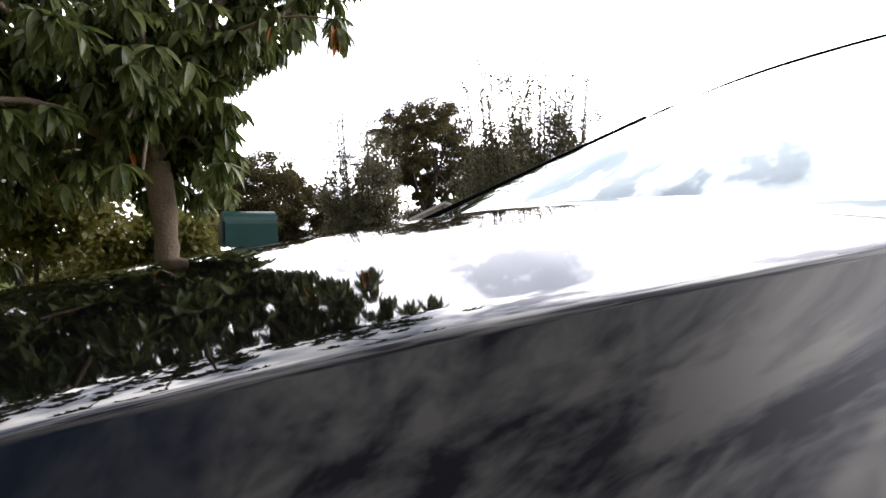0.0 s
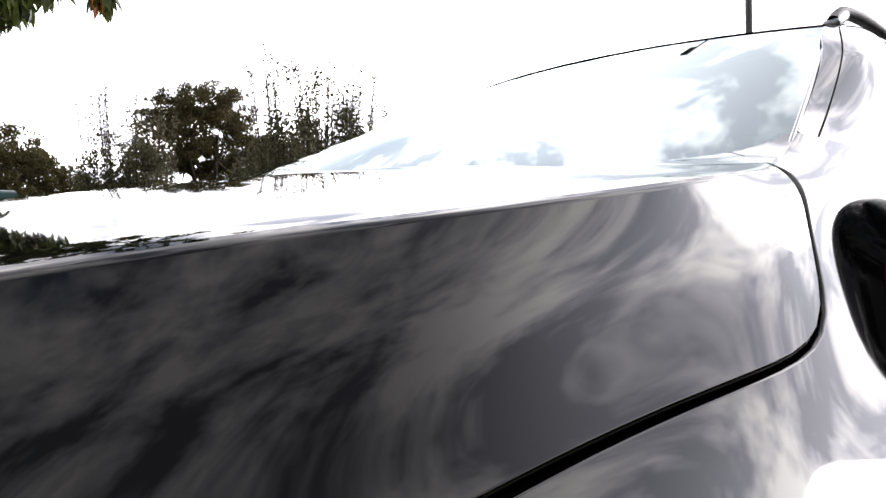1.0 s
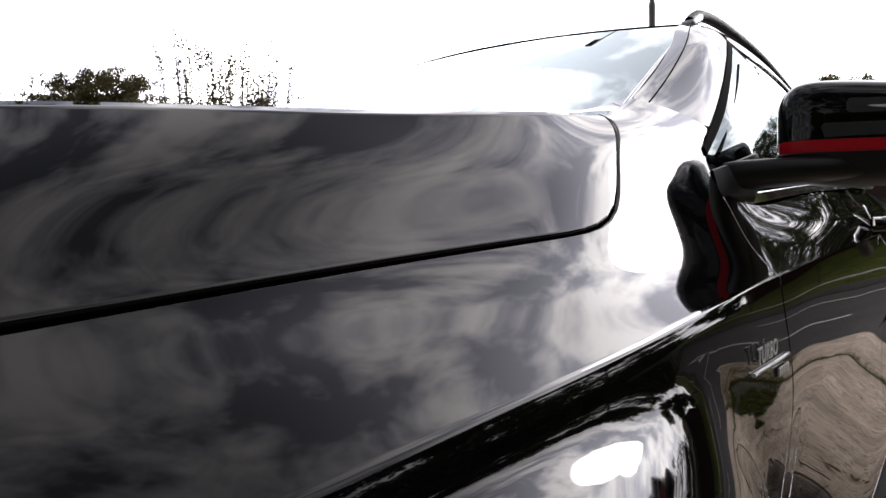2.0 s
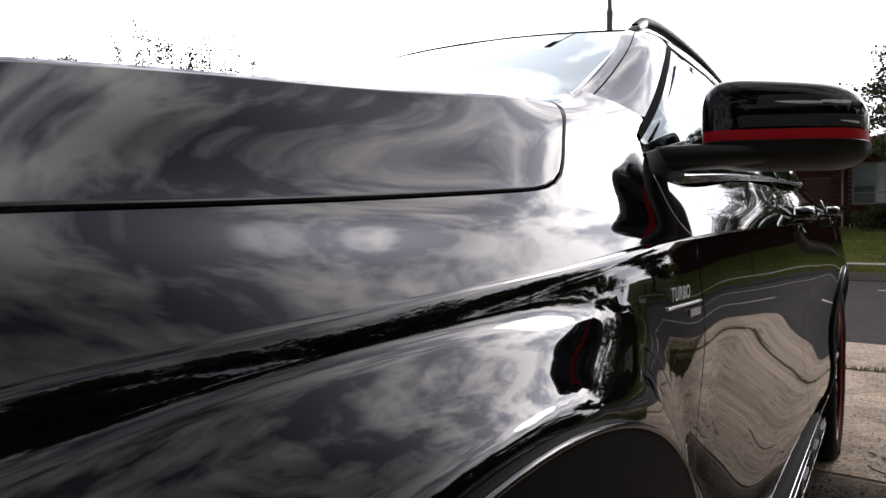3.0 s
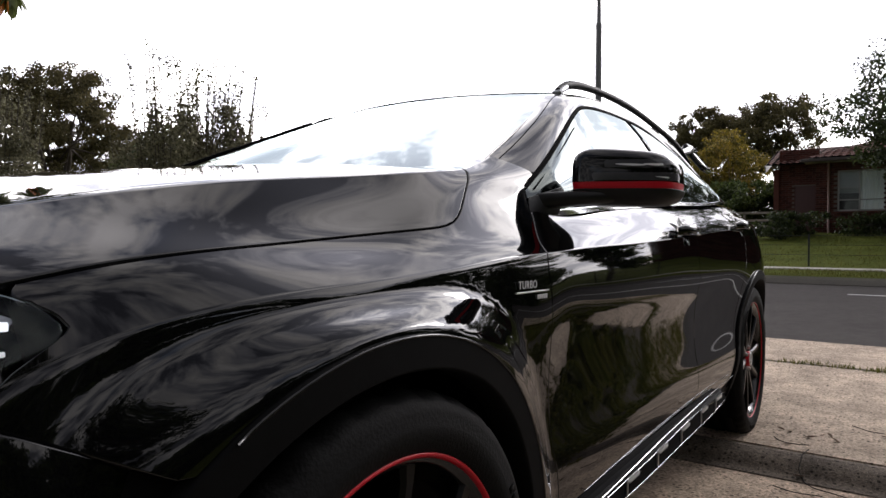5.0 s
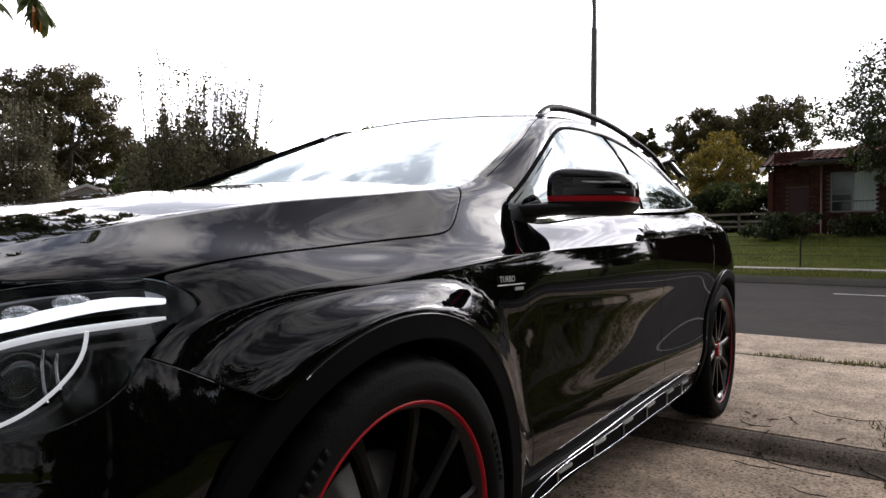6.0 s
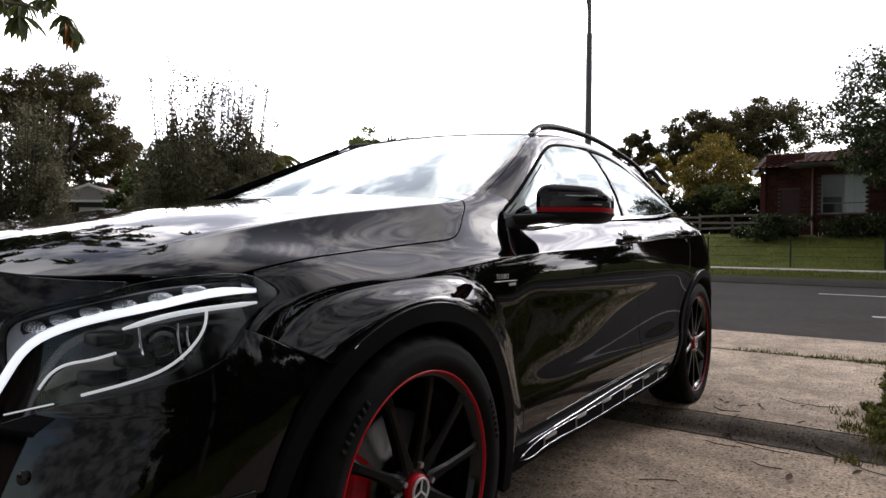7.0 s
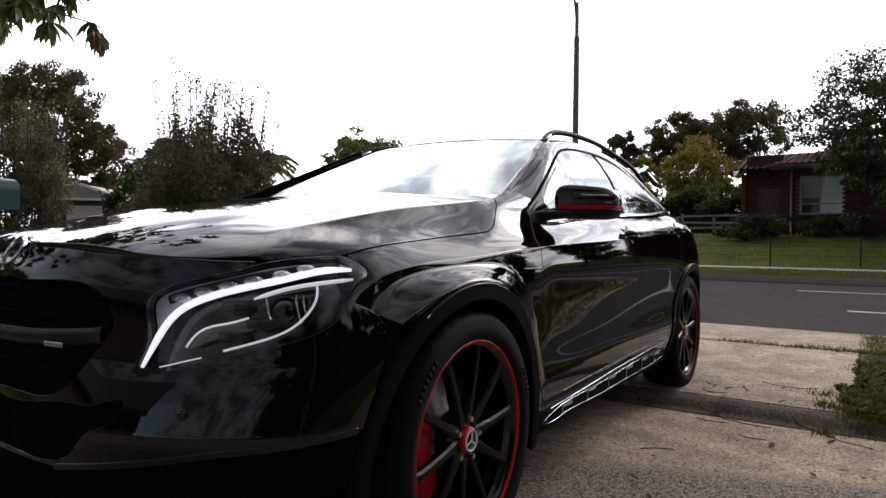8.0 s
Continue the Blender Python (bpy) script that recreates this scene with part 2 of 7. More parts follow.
def lathe(profile, axis="x", n=64, centre=(0, 0, 0)):
    """Turns (radius, along) pairs round an axis."""
    bm = bmesh.new()
    rings = []
    for k in range(n):
        a = 2 * math.pi * k / n
        ring = []
        for r, h in profile:
            p = (h, r * math.cos(a), r * math.sin(a)) if axis == "x" else ((r * math.cos(a), r * math.sin(a), h) if axis == "z" else (r * math.cos(a), h, r * math.sin(a)))
            ring.append(bm.verts.new(Vector(p) + Vector(centre)))
        rings.append(ring)
    for k in range(n):
        a, b = rings[k], rings[(k + 1) % n]
        for i in range(len(profile) - 1):
            bm.faces.new((a[i], b[i], b[i + 1], a[i + 1]))
    bmesh.ops.recalc_face_normals(bm, faces=bm.faces)
    return bm


def tube(points, radius, n=8, flat=1.0, closed=False, taper=None, bm=None):
    """A tube along points; flat squeezes it in the second direction."""
    bm = bm or bmesh.new()
    pts = [Vector(p) for p in points]
    rings = []
    for i, p in enumerate(pts):
        t = (pts[min(i + 1, len(pts) - 1)] - pts[max(i - 1, 0)]).normalized()
        u = t.cross(Vector((0, 0, 1)))
        if u.length < 0.05:
            u = t.cross(Vector((1, 0, 0)))
        u.normalize()
        v = u.cross(t)
        r = radius if taper is None else radius * taper[i]
        rings.append([bm.verts.new(p + u * (math.cos(2 * math.pi * k / n) * r * flat) + v * (math.sin(2 * math.pi * k / n) * r)) for k in range(n)])
    for a, b in zip(rings[:-1], rings[1:]):
        for k in range(n):
            bm.faces.new((a[k], a[(k + 1) % n], b[(k + 1) % n], b[k]))
    bm.faces.new(rings[0])
    bm.faces.new(rings[-1][::-1])
    return bm


def cspline_mat(t, q):
    """The matrix that takes values at knots t to a natural cubic spline at q."""
    t, q = np.asarray(t, float), np.asarray(q, float)
    n = len(t)
    h = np.diff(t)
    A, B = np.zeros((n, n)), np.zeros((n, n))
    A[0, 0] = A[-1, -1] = 1
    for i in range(1, n - 1):
        A[i, i - 1], A[i, i], A[i, i + 1] = h[i - 1], 2 * (h[i - 1] + h[i]), h[i]
        B[i, i - 1], B[i, i], B[i, i + 1] = 6 / h[i - 1], -6 / h[i - 1] - 6 / h[i], 6 / h[i]
    M2 = np.linalg.solve(A, B)
    out = np.zeros((len(q), n))
    for r, x in enumerate(q):
        i = int(np.clip(np.searchsorted(t, x) - 1, 0, n - 2))
        a, b = (t[i + 1] - x) / h[i], (x - t[i]) / h[i]
        out[r, i] += a
        out[r, i + 1] += b
        out[r] += ((a ** 3 - a) * M2[i] + (b ** 3 - b) * M2[i + 1]) * h[i] ** 2 / 6
    return out


def cspline(t, v, q):
    return cspline_mat(t, q) @ np.asarray(v, float)


def smooth_line(pts, n=60, closed=False):
    """A smooth curve through points of any dimension, as n points."""
    p = np.asarray(pts, float)
    if closed:
        p = np.vstack([p[-3:], p, p[:3]])
    d = np.concatenate([[0], np.cumsum(np.linalg.norm(np.diff(p, axis=0), axis=1))])
    if closed:
        return cspline(d, p, np.linspace(d[3], d[-3], n + 1)[:-1])
    return cspline(d, p, np.linspace(0, d[-1], n))


def sd_poly(px, py, poly):
    """Signed distance to a closed outline: positive inside."""
    poly = np.asarray(poly, float)
    best = np.full(px.shape, 1e9)
    inside = np.zeros(px.shape, bool)
    for (ax, ay), (bx, by) in zip(poly, np.roll(poly, -1, axis=0)):
        ex, ey = bx - ax, by - ay
        w = np.clip(((px - ax) * ex + (py - ay) * ey) / (ex * ex + ey * ey + 1e-12), 0, 1)
        best = np.minimum(best, np.hypot(px - ax - w * ex, py - ay - w * ey))
        if by != ay:
            inside ^= ((ay > py) != (by > py)) & (px < (bx - ax) * (py - ay) / (by - ay) + ax)
    return np.where(inside, best, -best)


class Surface:
    """A grid of points with normals, out of which panels are cut."""

    def __init__(self, P, flip=False):
        self.P = P
        du, dv = np.gradient(P, axis=0), np.gradient(P, axis=1)
        n = np.cross(du, dv)
        n /= np.linalg.norm(n, axis=2, keepdims=True) + 1e-12
        self.N = -n if flip else n
        self.flip = flip
        self.X, self.Y, self.Z = P[..., 0], P[..., 1], P[..., 2]

    def panel(self, name, D, mat, parent, label="", offset=0.0, rim=0.012, mirror=False, bevel=0.0022):
        """Cuts out the region D > 0, with bevelled and turned-in edges."""
        P, N = self.P + self.N * offset, self.N
        nu, nv = D.shape
        Pf, Nf, Df = P.reshape(-1, 3), N.reshape(-1, 3), D.reshape(-1)
        ids = np.arange(nu * nv).reshape(nu, nv)
        cells = np.stack([ids[:-1, :-1], ids[1:, :-1], ids[1:, 1:], ids[:-1, 1:]], -1).reshape(-1, 4)
        pos = Df[cells] > 0
        whole, some = pos.all(1), pos.any(1)
        verts, norms, key, faces, border = [], [], {}, [], []

        def vert(k):
            if k not in key:
                key[k] = len(verts)
                if isinstance(k, tuple):
                    a, b = k
                    w = Df[a] / (Df[a] - Df[b])
                    verts.append(Pf[a] + w * (Pf[b] - Pf[a]))
                    norms.append(Nf[a] + w * (Nf[b] - Nf[a]))
                else:
                    verts.append(Pf[k])
                    norms.append(Nf[k])
            return key[k]

        for c in cells[whole]:
            faces.append([vert(int(k)) for k in c])
        for c in cells[some & ~whole]:
            f, cut = [], []
            for a, b in zip(c, np.roll(c, -1)):
                a, b = int(a), int(b)
                if Df[a] > 0:
                    f.append(vert(a))
                if (Df[a] > 0) != (Df[b] > 0):
                    i = vert((min(a, b), max(a, b)))
                    f.append(i)
                    cut.append((i, Df[a] > 0))
            if len(f) >= 3:
                faces.append(f)
            if len(cut) == 2:
                (i, leave), (j, _) = cut
                border.append((i, j) if leave else (j, i))
        if not faces:
            return None
        norms = [n / (np.linalg.norm(n) + 1e-12) for n in norms]
        if rim and border:
            out = {}
            for i, j in border:
                t = verts[j] - verts[i]
                o = np.cross(t, norms[i])
                o /= np.linalg.norm(o) + 1e-12
                o = -o if self.flip else o
                out.setdefault(i, []).append(o)
                out.setdefault(j, []).append(o)
            rims = {}
            for i, os in out.items():
                o = np.mean(os, axis=0)
                o /= np.linalg.norm(o) + 1e-12
                n = norms[i]
                a = len(verts)
                verts.append(verts[i] + o * bevel - n * bevel); norms.append(o * 0.85 + n * 0.3)
                verts.append(verts[i] + o * bevel - n * (bevel + rim)); norms.append(o)
                rims[i] = (a, a + 1)
            for i, j in border:
                (a1, a2), (b1, b2) = rims[i], rims[j]
                faces.append([j, i, a1, b1])
                faces.append([b1, a1, a2, b2])
        V = np.array(verts)
        Nn = np.array([n / (np.linalg.norm(n) + 1e-12) for n in norms])
        if self.flip:
            faces = [f[::-1] for f in faces]
        if mirror:
            V, Nn = V * (-1, 1, 1), Nn * (-1, 1, 1)
            faces = [f[::-1] for f in faces]
        me = raw(V, faces, name)
        me.polygons.foreach_set("use_smooth", [True] * len(me.polygons))
        me.normals_split_custom_set_from_vertices([tuple(n) for n in Nn])
        return part_mesh(name, me, mat, parent, label)


# ---------------------------------------------------------------- the car
# Car axes: x to its left side, y to its rear, z up.
AXLE_F, AXLE_R = -0.060, 2.699        # the two axles
WHEEL, HUB_Z = 1.040, 0.357            # wheel scale, hub height
ARCH_Z, R_PAINT, R_OPEN = 0.333, 0.4565, 0.416
car = thing("car", "glossy black crossover car with red-rimmed wheels parked on a driveway", "car")

BODY_Y = [-0.85, -0.72, -0.55, -0.40, -0.14, 0.10, 0.30, 0.42, 0.53, 0.64, 1.0, 1.6, 2.2, 2.7, 3.1, 3.45]
BODY_X = [
    [0, .30, .47, .56, .66, .70, .73, .76, .78, .78, .78, .75],
    [0, .32, .53, .61, .68, .73, .77, .80, .82, .82, .82, .78],
    [0, .34, .600, .69, .755, .79, .82, .835, .862, .865, .86, .82],
    [0, .35, .635, .712, .785, .815, .840, .844, .864, .868, .865, .83],
    [0, .36, .667, .719, .766, .808, .848, .851, .866, .872, .868, .84],
    [0, .37, .692, .732, .770, .815, .858, .861, .870, .872, .870, .84],
    [0, .37, .718, .746, .772, .820, .864, .868, .873, .866, .874, .83],
    [0, .36, .702, .745, .777, .828, .865, .871, .876, .863, .875, .83],
    [0, .35, .688, .748, .785, .830, .867, .873, .870, .861, .874, .83],
    [0, .34, .664, .754, .787, .832, .868, .874, .868, .860, .874, .83],
    [0, .36, .70, .77, .80, .84, .868, .875, .867, .860, .873, .83],
    [0, .36, .72, .775, .805, .845, .868, .876, .868, .862, .874, .83],
    [0, .36, .71, .765, .80, .84, .865, .88, .885, .875, .885, .83],
    [0, .35, .69, .745, .785, .83, .865, .882, .905, .905, .89, .83],
    [0, .33, .65, .70, .74, .785, .82, .845, .86, .86, .85, .80],
    [0, .28, .56, .60, .63, .66, .68, .70, .70, .70, .70, .68]]
BODY_Z = [
    [.868, .862, .832, .79, .74, .71, .68, .64, .55, .45, .30, .20],
    [.916, .909, .866, .838, .80, .76, .70, .66, .57, .46, .32, .20],
    [.959, .953, .912, .886, .845, .80, .76, .73, .62, .48, .33, .20],
    [.989, .984, .946, .914, .878, .848, .814, .794, .69, .50, .34, .20],
    [1.032, 1.027, .993, .951, .907, .878, .850, .830, .765, .60, .35, .20],
    [1.064, 1.060, 1.022, .977, .927, .892, .865, .845, .77, .60, .35, .20],
    [1.088, 1.083, 1.047, 1.016, .980, .915, .883, .858, .76, .60, .37, .20],
    [1.10, 1.095, 1.068, 1.045, .992, .925, .889, .845, .75, .58, .38, .20],
    [1.14, 1.13, 1.106, 1.062, .994, .932, .894, .842, .745, .575, .385, .20],
    [1.17, 1.165, 1.150, 1.076, .992, .936, .899, .84, .74, .57, .39, .21],
    [1.20, 1.19, 1.15, 1.07, 1.0, .95, .912, .845, .73, .56, .395, .22],
    [1.10, 1.098, 1.09, 1.065, 1.02, .975, .940, .86, .73, .56, .40, .22],
    [1.12, 1.118, 1.11, 1.085, 1.045, 1.005, .972, .89, .76, .58, .40, .22],
    [1.13, 1.128, 1.12, 1.10, 1.065, 1.03, .99, .91, .76, .58, .35, .22],
    [1.14, 1.138, 1.13, 1.11, 1.075, 1.04, .995, .90, .76, .60, .35, .25],
    [1.13, 1.128, 1.12, 1.10, 1.06, 1.02, .98, .90, .76, .60, .40, .30]]


FLARE_LIP = 0.013


def body_surface():
    ys = np.arange(-0.86, 3.46, 0.02)
    My = cspline_mat(BODY_Y, ys)
    bx, bz = My @ np.array(BODY_X), My @ np.array(BODY_Z)
    knots = np.array([0, .36, .68, .75, .82, .88, .94, .965, 1.05, 1.21, 1.44, 1.61])
    q, blocks = [], []
    for a, b, n in ((0, 2, 24), (2, 6, 34), (6, 11, 44)):      # creases at rows 2 and 6
        t = np.linspace(knots[a], knots[b], n, endpoint=b == 11)
        m = np.zeros((len(t), 12))
        m[:, a:b + 1] = cspline_mat(knots[a:b + 1], t)
        blocks.append(m)
    Ms = np.vstack(blocks)
    X, Z = bx @ Ms.T, bz @ Ms.T
    # the wing flares out over the front wheel, with an upright lip along the arch
    Yg = np.repeat(ys[:, None], X.shape[1], 1)
    dy, dz = Yg - AXLE_F, Z - ARCH_Z
    th = np.degrees(np.arctan2(dz, dy))
    edge_x = cspline([-20, 0, 30, 60, 90, 120, 150, 185], [.880, .886, .898, .915, .921, .911, .892, .872], np.clip(th, -20, 185).ravel()).reshape(th.shape)
    crease = np.repeat(bz[:, 6:7], X.shape[1], 1)
    room = np.maximum((crease - ARCH_Z) / np.maximum(np.sin(np.radians(np.clip(th, 5, 175))), .1) - R_PAINT - .022, .028)
    most = cspline([-20, 0, 40, 70, 90, 120, 150, 185], [.06, .075, .112, .120, .118, .115, .10, .09], np.clip(th, -20, 185).ravel()).reshape(th.shape)
    wide = (room ** -4 + most ** -4) ** -.25
    k = np.clip((wide - (np.hypot(dy, dz) - R_PAINT)) / (wide - FLARE_LIP), 0, 1)
    k = .65 * k * k * (3 - 2 * k) + .35 * k
    k = np.where((dz > -.2) & (Z < crease), k, 0)
    X = X + k * np.maximum(edge_x - X, 0)
    return Surface(np.stack([X, np.repeat(ys[:, None], X.shape[1], 1), Z], -1), flip=True)


body = body_surface()
GAP = smooth_line([(-.62, .815), (-.55, .842), (-.46, .867), (-.36, .886), (-.16, .905), (.05, .922), (.17, .933), (.247, .949), (.294, .982), (.336, 1.019), (.388, 1.058)], 60)
BONNET_YZ = np.vstack([GAP, [(.46, 1.3), (-1.5, 1.3), (-1.5, .5), (-.75, .5)]])
DOOR_F = smooth_line([(.50, .20), (.487, .45), (.472, .58), (.459, .72), (.452, .84), (.453, .893), (.488, .940), (.514, .968), (.528, 1.0), (.548, 1.035), (.612, 1.068)], 50)
SEAM = np.array([(.70, .9), (.66, 1.0), (.612, 1.068), (.525, 1.100), (.45, 1.14), (.40, 1.2)])     # wing to pillar
WING_R = np.vstack([DOOR_F[:-1], SEAM[2:]])
DOOR_M = np.array([(1.64, .2), (1.64, .6), (1.635, .90), (1.60, 1.0), (1.58, 1.2)])
DOOR_R = smooth_line([(2.12, .2), (2.20, .42), (2.26, .60), (2.36, .74), (2.46, .86), (2.52, 1.0), (2.54, 1.15)], 40)


def left_of(Y, Z, line):
    """How far in front of a door gap, which is given from below upwards."""
    return np.interp(Z, line[:, 1], line[:, 0]) - Y


def belt(Y):
    return np.interp(Y, [.3, .50, .53, .66, .95, 1.44, 1.98, 2.31, 2.7, 3.4], [1.2, 1.0, .966, .974, 1.000, 1.034, 1.068, 1.094, 1.12, 1.12])


def bonnet_front(X):
    x = np.abs(X)
    return np.interp(x, [0, .2, .35, .45, .52, .60, .70, .786, .84], [-.800, -.796, -.783, -.765, -.735, -.682, -.592, -.47, -.41])


def cowl(X):
    return np.interp(np.abs(X), [0, .2, .4, .55, .65, .71, .9], [.21, .222, .262, .312, .355, .388, .40])


def mirrored_panels(surface, name, D, mat, label="", **kw):
    for mir in (False, True):
        surface.panel(name, D, mat, car, label, mirror=mir, **kw)


g = 0.0025
X, Y, Z = body.X, body.Y, body.Z
in_bonnet = sd_poly(Y, Z, BONNET_YZ)
front_arch, rear_arch = np.hypot(Y - AXLE_F, Z - ARCH_Z), np.hypot(Y - AXLE_R, Z - ARCH_Z)

# bonnet, both halves in one
def bonnet_surface():
    P = np.concatenate([body.P[:, :0:-1] * (-1, 1, 1), body.P], 1)
    return Surface(P, flip=True)


bon = bonnet_surface()
D_b = np.minimum(in_bonnet, np.minimum(cowl(X) - Y, Y - bonnet_front(X)))
bon.panel("bonnet", np.concatenate([D_b[:, :0:-1], D_b], 1) - g, M_paint, car, "glossy black bonnet with two creases")

bonnet_all = np.minimum(in_bonnet, cowl(X) - Y)
wing_low = Z - np.interp(Y, [-.60, -.52, -.466, -.40, -.33, -.32, .2], [.81, .778, .753, .718, .68, .20, .20])
wing_front = Y - np.interp(Z, [.74, .80, .83, .845, .866, .90], [-.53, -.462, -.414, -.422, -.458, -.48])
D_f = np.minimum.reduce([-bonnet_all, left_of(Y, Z, WING_R), front_arch - R_PAINT, wing_low, wing_front, Z - 0.30])
D_f = np.where(X < 0.60, -1, D_f)
mirrored_panels(body, "front_wing", D_f - g, M_paint, "glossy black front wing")
D_1 = np.minimum.reduce([-left_of(Y, Z, DOOR_F), left_of(Y, Z, DOOR_M), belt(Y) + .014 - Z, Z - 0.322])
mirrored_panels(body, "front_door", D_1 - g, M_paint)
D_2 = np.minimum.reduce([-left_of(Y, Z, DOOR_M), left_of(Y, Z, DOOR_R), belt(Y) + .014 - Z, Z - 0.322, rear_arch - R_PAINT])
mirrored_panels(body, "rear_door", D_2 - g, M_paint)
D_3 = np.minimum.reduce([-left_of(Y, Z, DOOR_R), rear_arch - R_PAINT, belt(Y) + .03 - Z, Z - .25, 3.44 - Y])
mirrored_panels(body, "rear_quarter", D_3 - g, M_paint)
# sill below the doors
D_s = np.minimum.reduce([.322 - Z, front_arch - R_PAINT, rear_arch - R_PAINT, Y - .2, 2.4 - Y, Z - .22])
mirrored_panels(body, "sill_panel", D_s - 0.001, M_clad, "matt black sill cladding")
# wheel-arch cladding
for arch in (front_arch, rear_arch):
    D_c = np.minimum.reduce([R_PAINT - arch, arch - R_OPEN, Z - .22])
    D_c = np.where(X < .6, -1, D_c)
    mirrored_panels(body, "wheel_arch_cladding", D_c - 0.0005, M_clad, "matt dark grey wheel-arch cladding", offset=0.007, rim=0.05, bevel=0.004)
# dark inner shell behind the gaps
D_i = np.minimum.reduce([front_arch - .43, rear_arch - .43, np.where(Y > .42, belt(Y) - .02 - Z, .1), Y + .45, 3.42 - Y, Z - .3])
mirrored_panels(body, "inner_shell", D_i, M_dark, "black inner body shell", offset=-0.016, rim=0)


# greenhouse: line E (screen edge and roof edge), W (window head), B (belt)
GH_E = [(.703, .45, 1.076), (.661, .65, 1.156), (.607, .90, 1.280), (.548, 1.16, 1.387), (.545, 1.6, 1.430), (.55, 2.2, 1.408), (.565, 2.7, 1.325), (.57, 3.02, 1.262)]
GH_W = [(.765, .545, 1.035), (.735, .735, 1.137), (.674, 1.0, 1.277), (.612, 1.27, 1.356), (.590, 1.68, 1.386), (.603, 2.15, 1.350), (.645, 2.52, 1.24), (.70, 2.74, 1.122)]
GH_B = [(.790, .518, .966), (.797, .68, .977), (.798, .98, 1.003), (.797, 1.27, 1.024), (.797, 1.68, 1.051), (.79, 2.15, 1.076), (.765, 2.52, 1.108), (.725, 2.745, 1.118)]


def greenhouse():
    t = np.arange(8.0)
    q = np.linspace(0, 7, 150)
    M = cspline_mat(t, q)
    E, W, B = M @ np.array(GH_E), M @ np.array(GH_W), M @ np.array(GH_B)
    v = np.linspace(0, 2, 141)
    rows = []
    for s in v:
        if s <= 1:
            p = E + (W - E) * s
            p = p + np.array([.012, 0, .010]) * (4 * s * (1 - s)) * np.clip((q - .35) / 1.4, 0, 1)[:, None]
        else:
            s -= 1
            p = W + (B - W) * s
            p = p + np.array([.022, 0, .004]) * (4 * s * (1 - s)) * np.clip(.08 + q / .8, 0, 1)[:, None]
        rows.append(p)
    P = np.stack(rows, 1)
    width = np.linalg.norm(W - E, axis=1)[:, None], np.linalg.norm(B - W, axis=1)[:, None]
    vv = np.repeat(v[None, :], len(q), 0)
    return Surface(P, flip=True), vv, width, np.repeat(q[:, None], len(v), 1)


gh, gv, (gw1, gw2), gq = greenhouse()
edge_w = (gv - 1) * np.where(gv < 1, gw1, gw2)        # metres below the window head
edge_b = (2 - gv) * gw2                               # metres above the belt
mirrored_panels(gh, "roof_pillar", np.minimum.reduce([-edge_w - .001, gv * gw1 - .001, -left_of(gh.Y, gh.Z, SEAM) - .002]), M_paint, "glossy black pillar and roof side", rim=0.004, bevel=.001)
mirrored_panels(gh, "window_trim", np.minimum(edge_w + .0005, .009 - edge_w), M_rubber, "thin black window surround", offset=0.003, rim=0.012)
mirrored_panels(gh, "belt_trim", np.minimum(.012 - edge_b, np.minimum(edge_b + .001, edge_w - .012)), M_chrome, "bright belt strip", offset=0.004, rim=0.008)
by = np.interp(gh.Z, [1.0, 1.39], [1.60, 1.70])
qy = np.interp(gh.Z, [1.05, 1.35], [2.56, 2.30])
sail = np.minimum.reduce([edge_w - .008, edge_b - .002, .66 - .4 * (1.02 - gh.Z) - gh.Y, 1.012 + .25 * (gh.Y - .56) - gh.Z])
mirrored_panels(gh, "mirror_sail", sail, M_trim, "black corner panel behind the mirror arm", offset=0.004, rim=0.008)
mirrored_panels(gh, "corner_backing", .72 - gh.Y, M_dark, offset=-0.014, rim=0)
pane = np.minimum.reduce([edge_w - .008, edge_b - .011, -sail - .001])
mirrored_panels(gh, "front_side_window", np.minimum(pane, by - .03 - gh.Y), M_tint, "dark tinted glass", rim=0.004)
mirrored_panels(gh, "rear_side_window", np.minimum.reduce([pane, gh.Y - by - .03, qy - .012 - gh.Y]), M_tint, "dark tinted glass", rim=0.004)
mirrored_panels(gh, "quarter_window", np.minimum.reduce([pane, gh.Y - qy - .012]), M_tint, "dark tinted glass", rim=0.004)
mirrored_panels(gh, "b_pillar", np.minimum.reduce([pane, .03 - np.abs(gh.Y - by)]), M_gloss, "gloss black centre pillar", offset=-0.001, rim=0.004)
mirrored_panels(gh, "pillar_seal", np.minimum.reduce([pane, .011 - np.abs(gh.Y - by + .012)]), M_rubber, "black rubber pillar seal", offset=0.003, rim=0.004)
for sx in (1, -1):
    run = [gh.P[i, 70] + (gh.P[i, 140] - gh.P[i, 70]) * (.024 / gw2[i, 0]) for i in range(4, 52)]
    part("inner_window_seal", tube([(sx * (p[0] + .009), p[1], p[2]) for p in run if p[2] > 1.02 and p[1] < .95], .0022, 6), M_rubber, car, "thin black inner window line")
    seam = [gh.P[i, 14] for i in range(6, 64, 3)]
    part("pillar_joint", tube([(sx * (p[0] + .0004), p[1], p[2] + .0006) for p in seam if p[1] > .53], .0011, 6), M_rubber, car, "fine joint along the pillar")
mirrored_panels(gh, "c_pillar_strip", np.minimum.reduce([pane, .012 - np.abs(gh.Y - qy)]), M_rubber, offset=-0.001, rim=0.004)


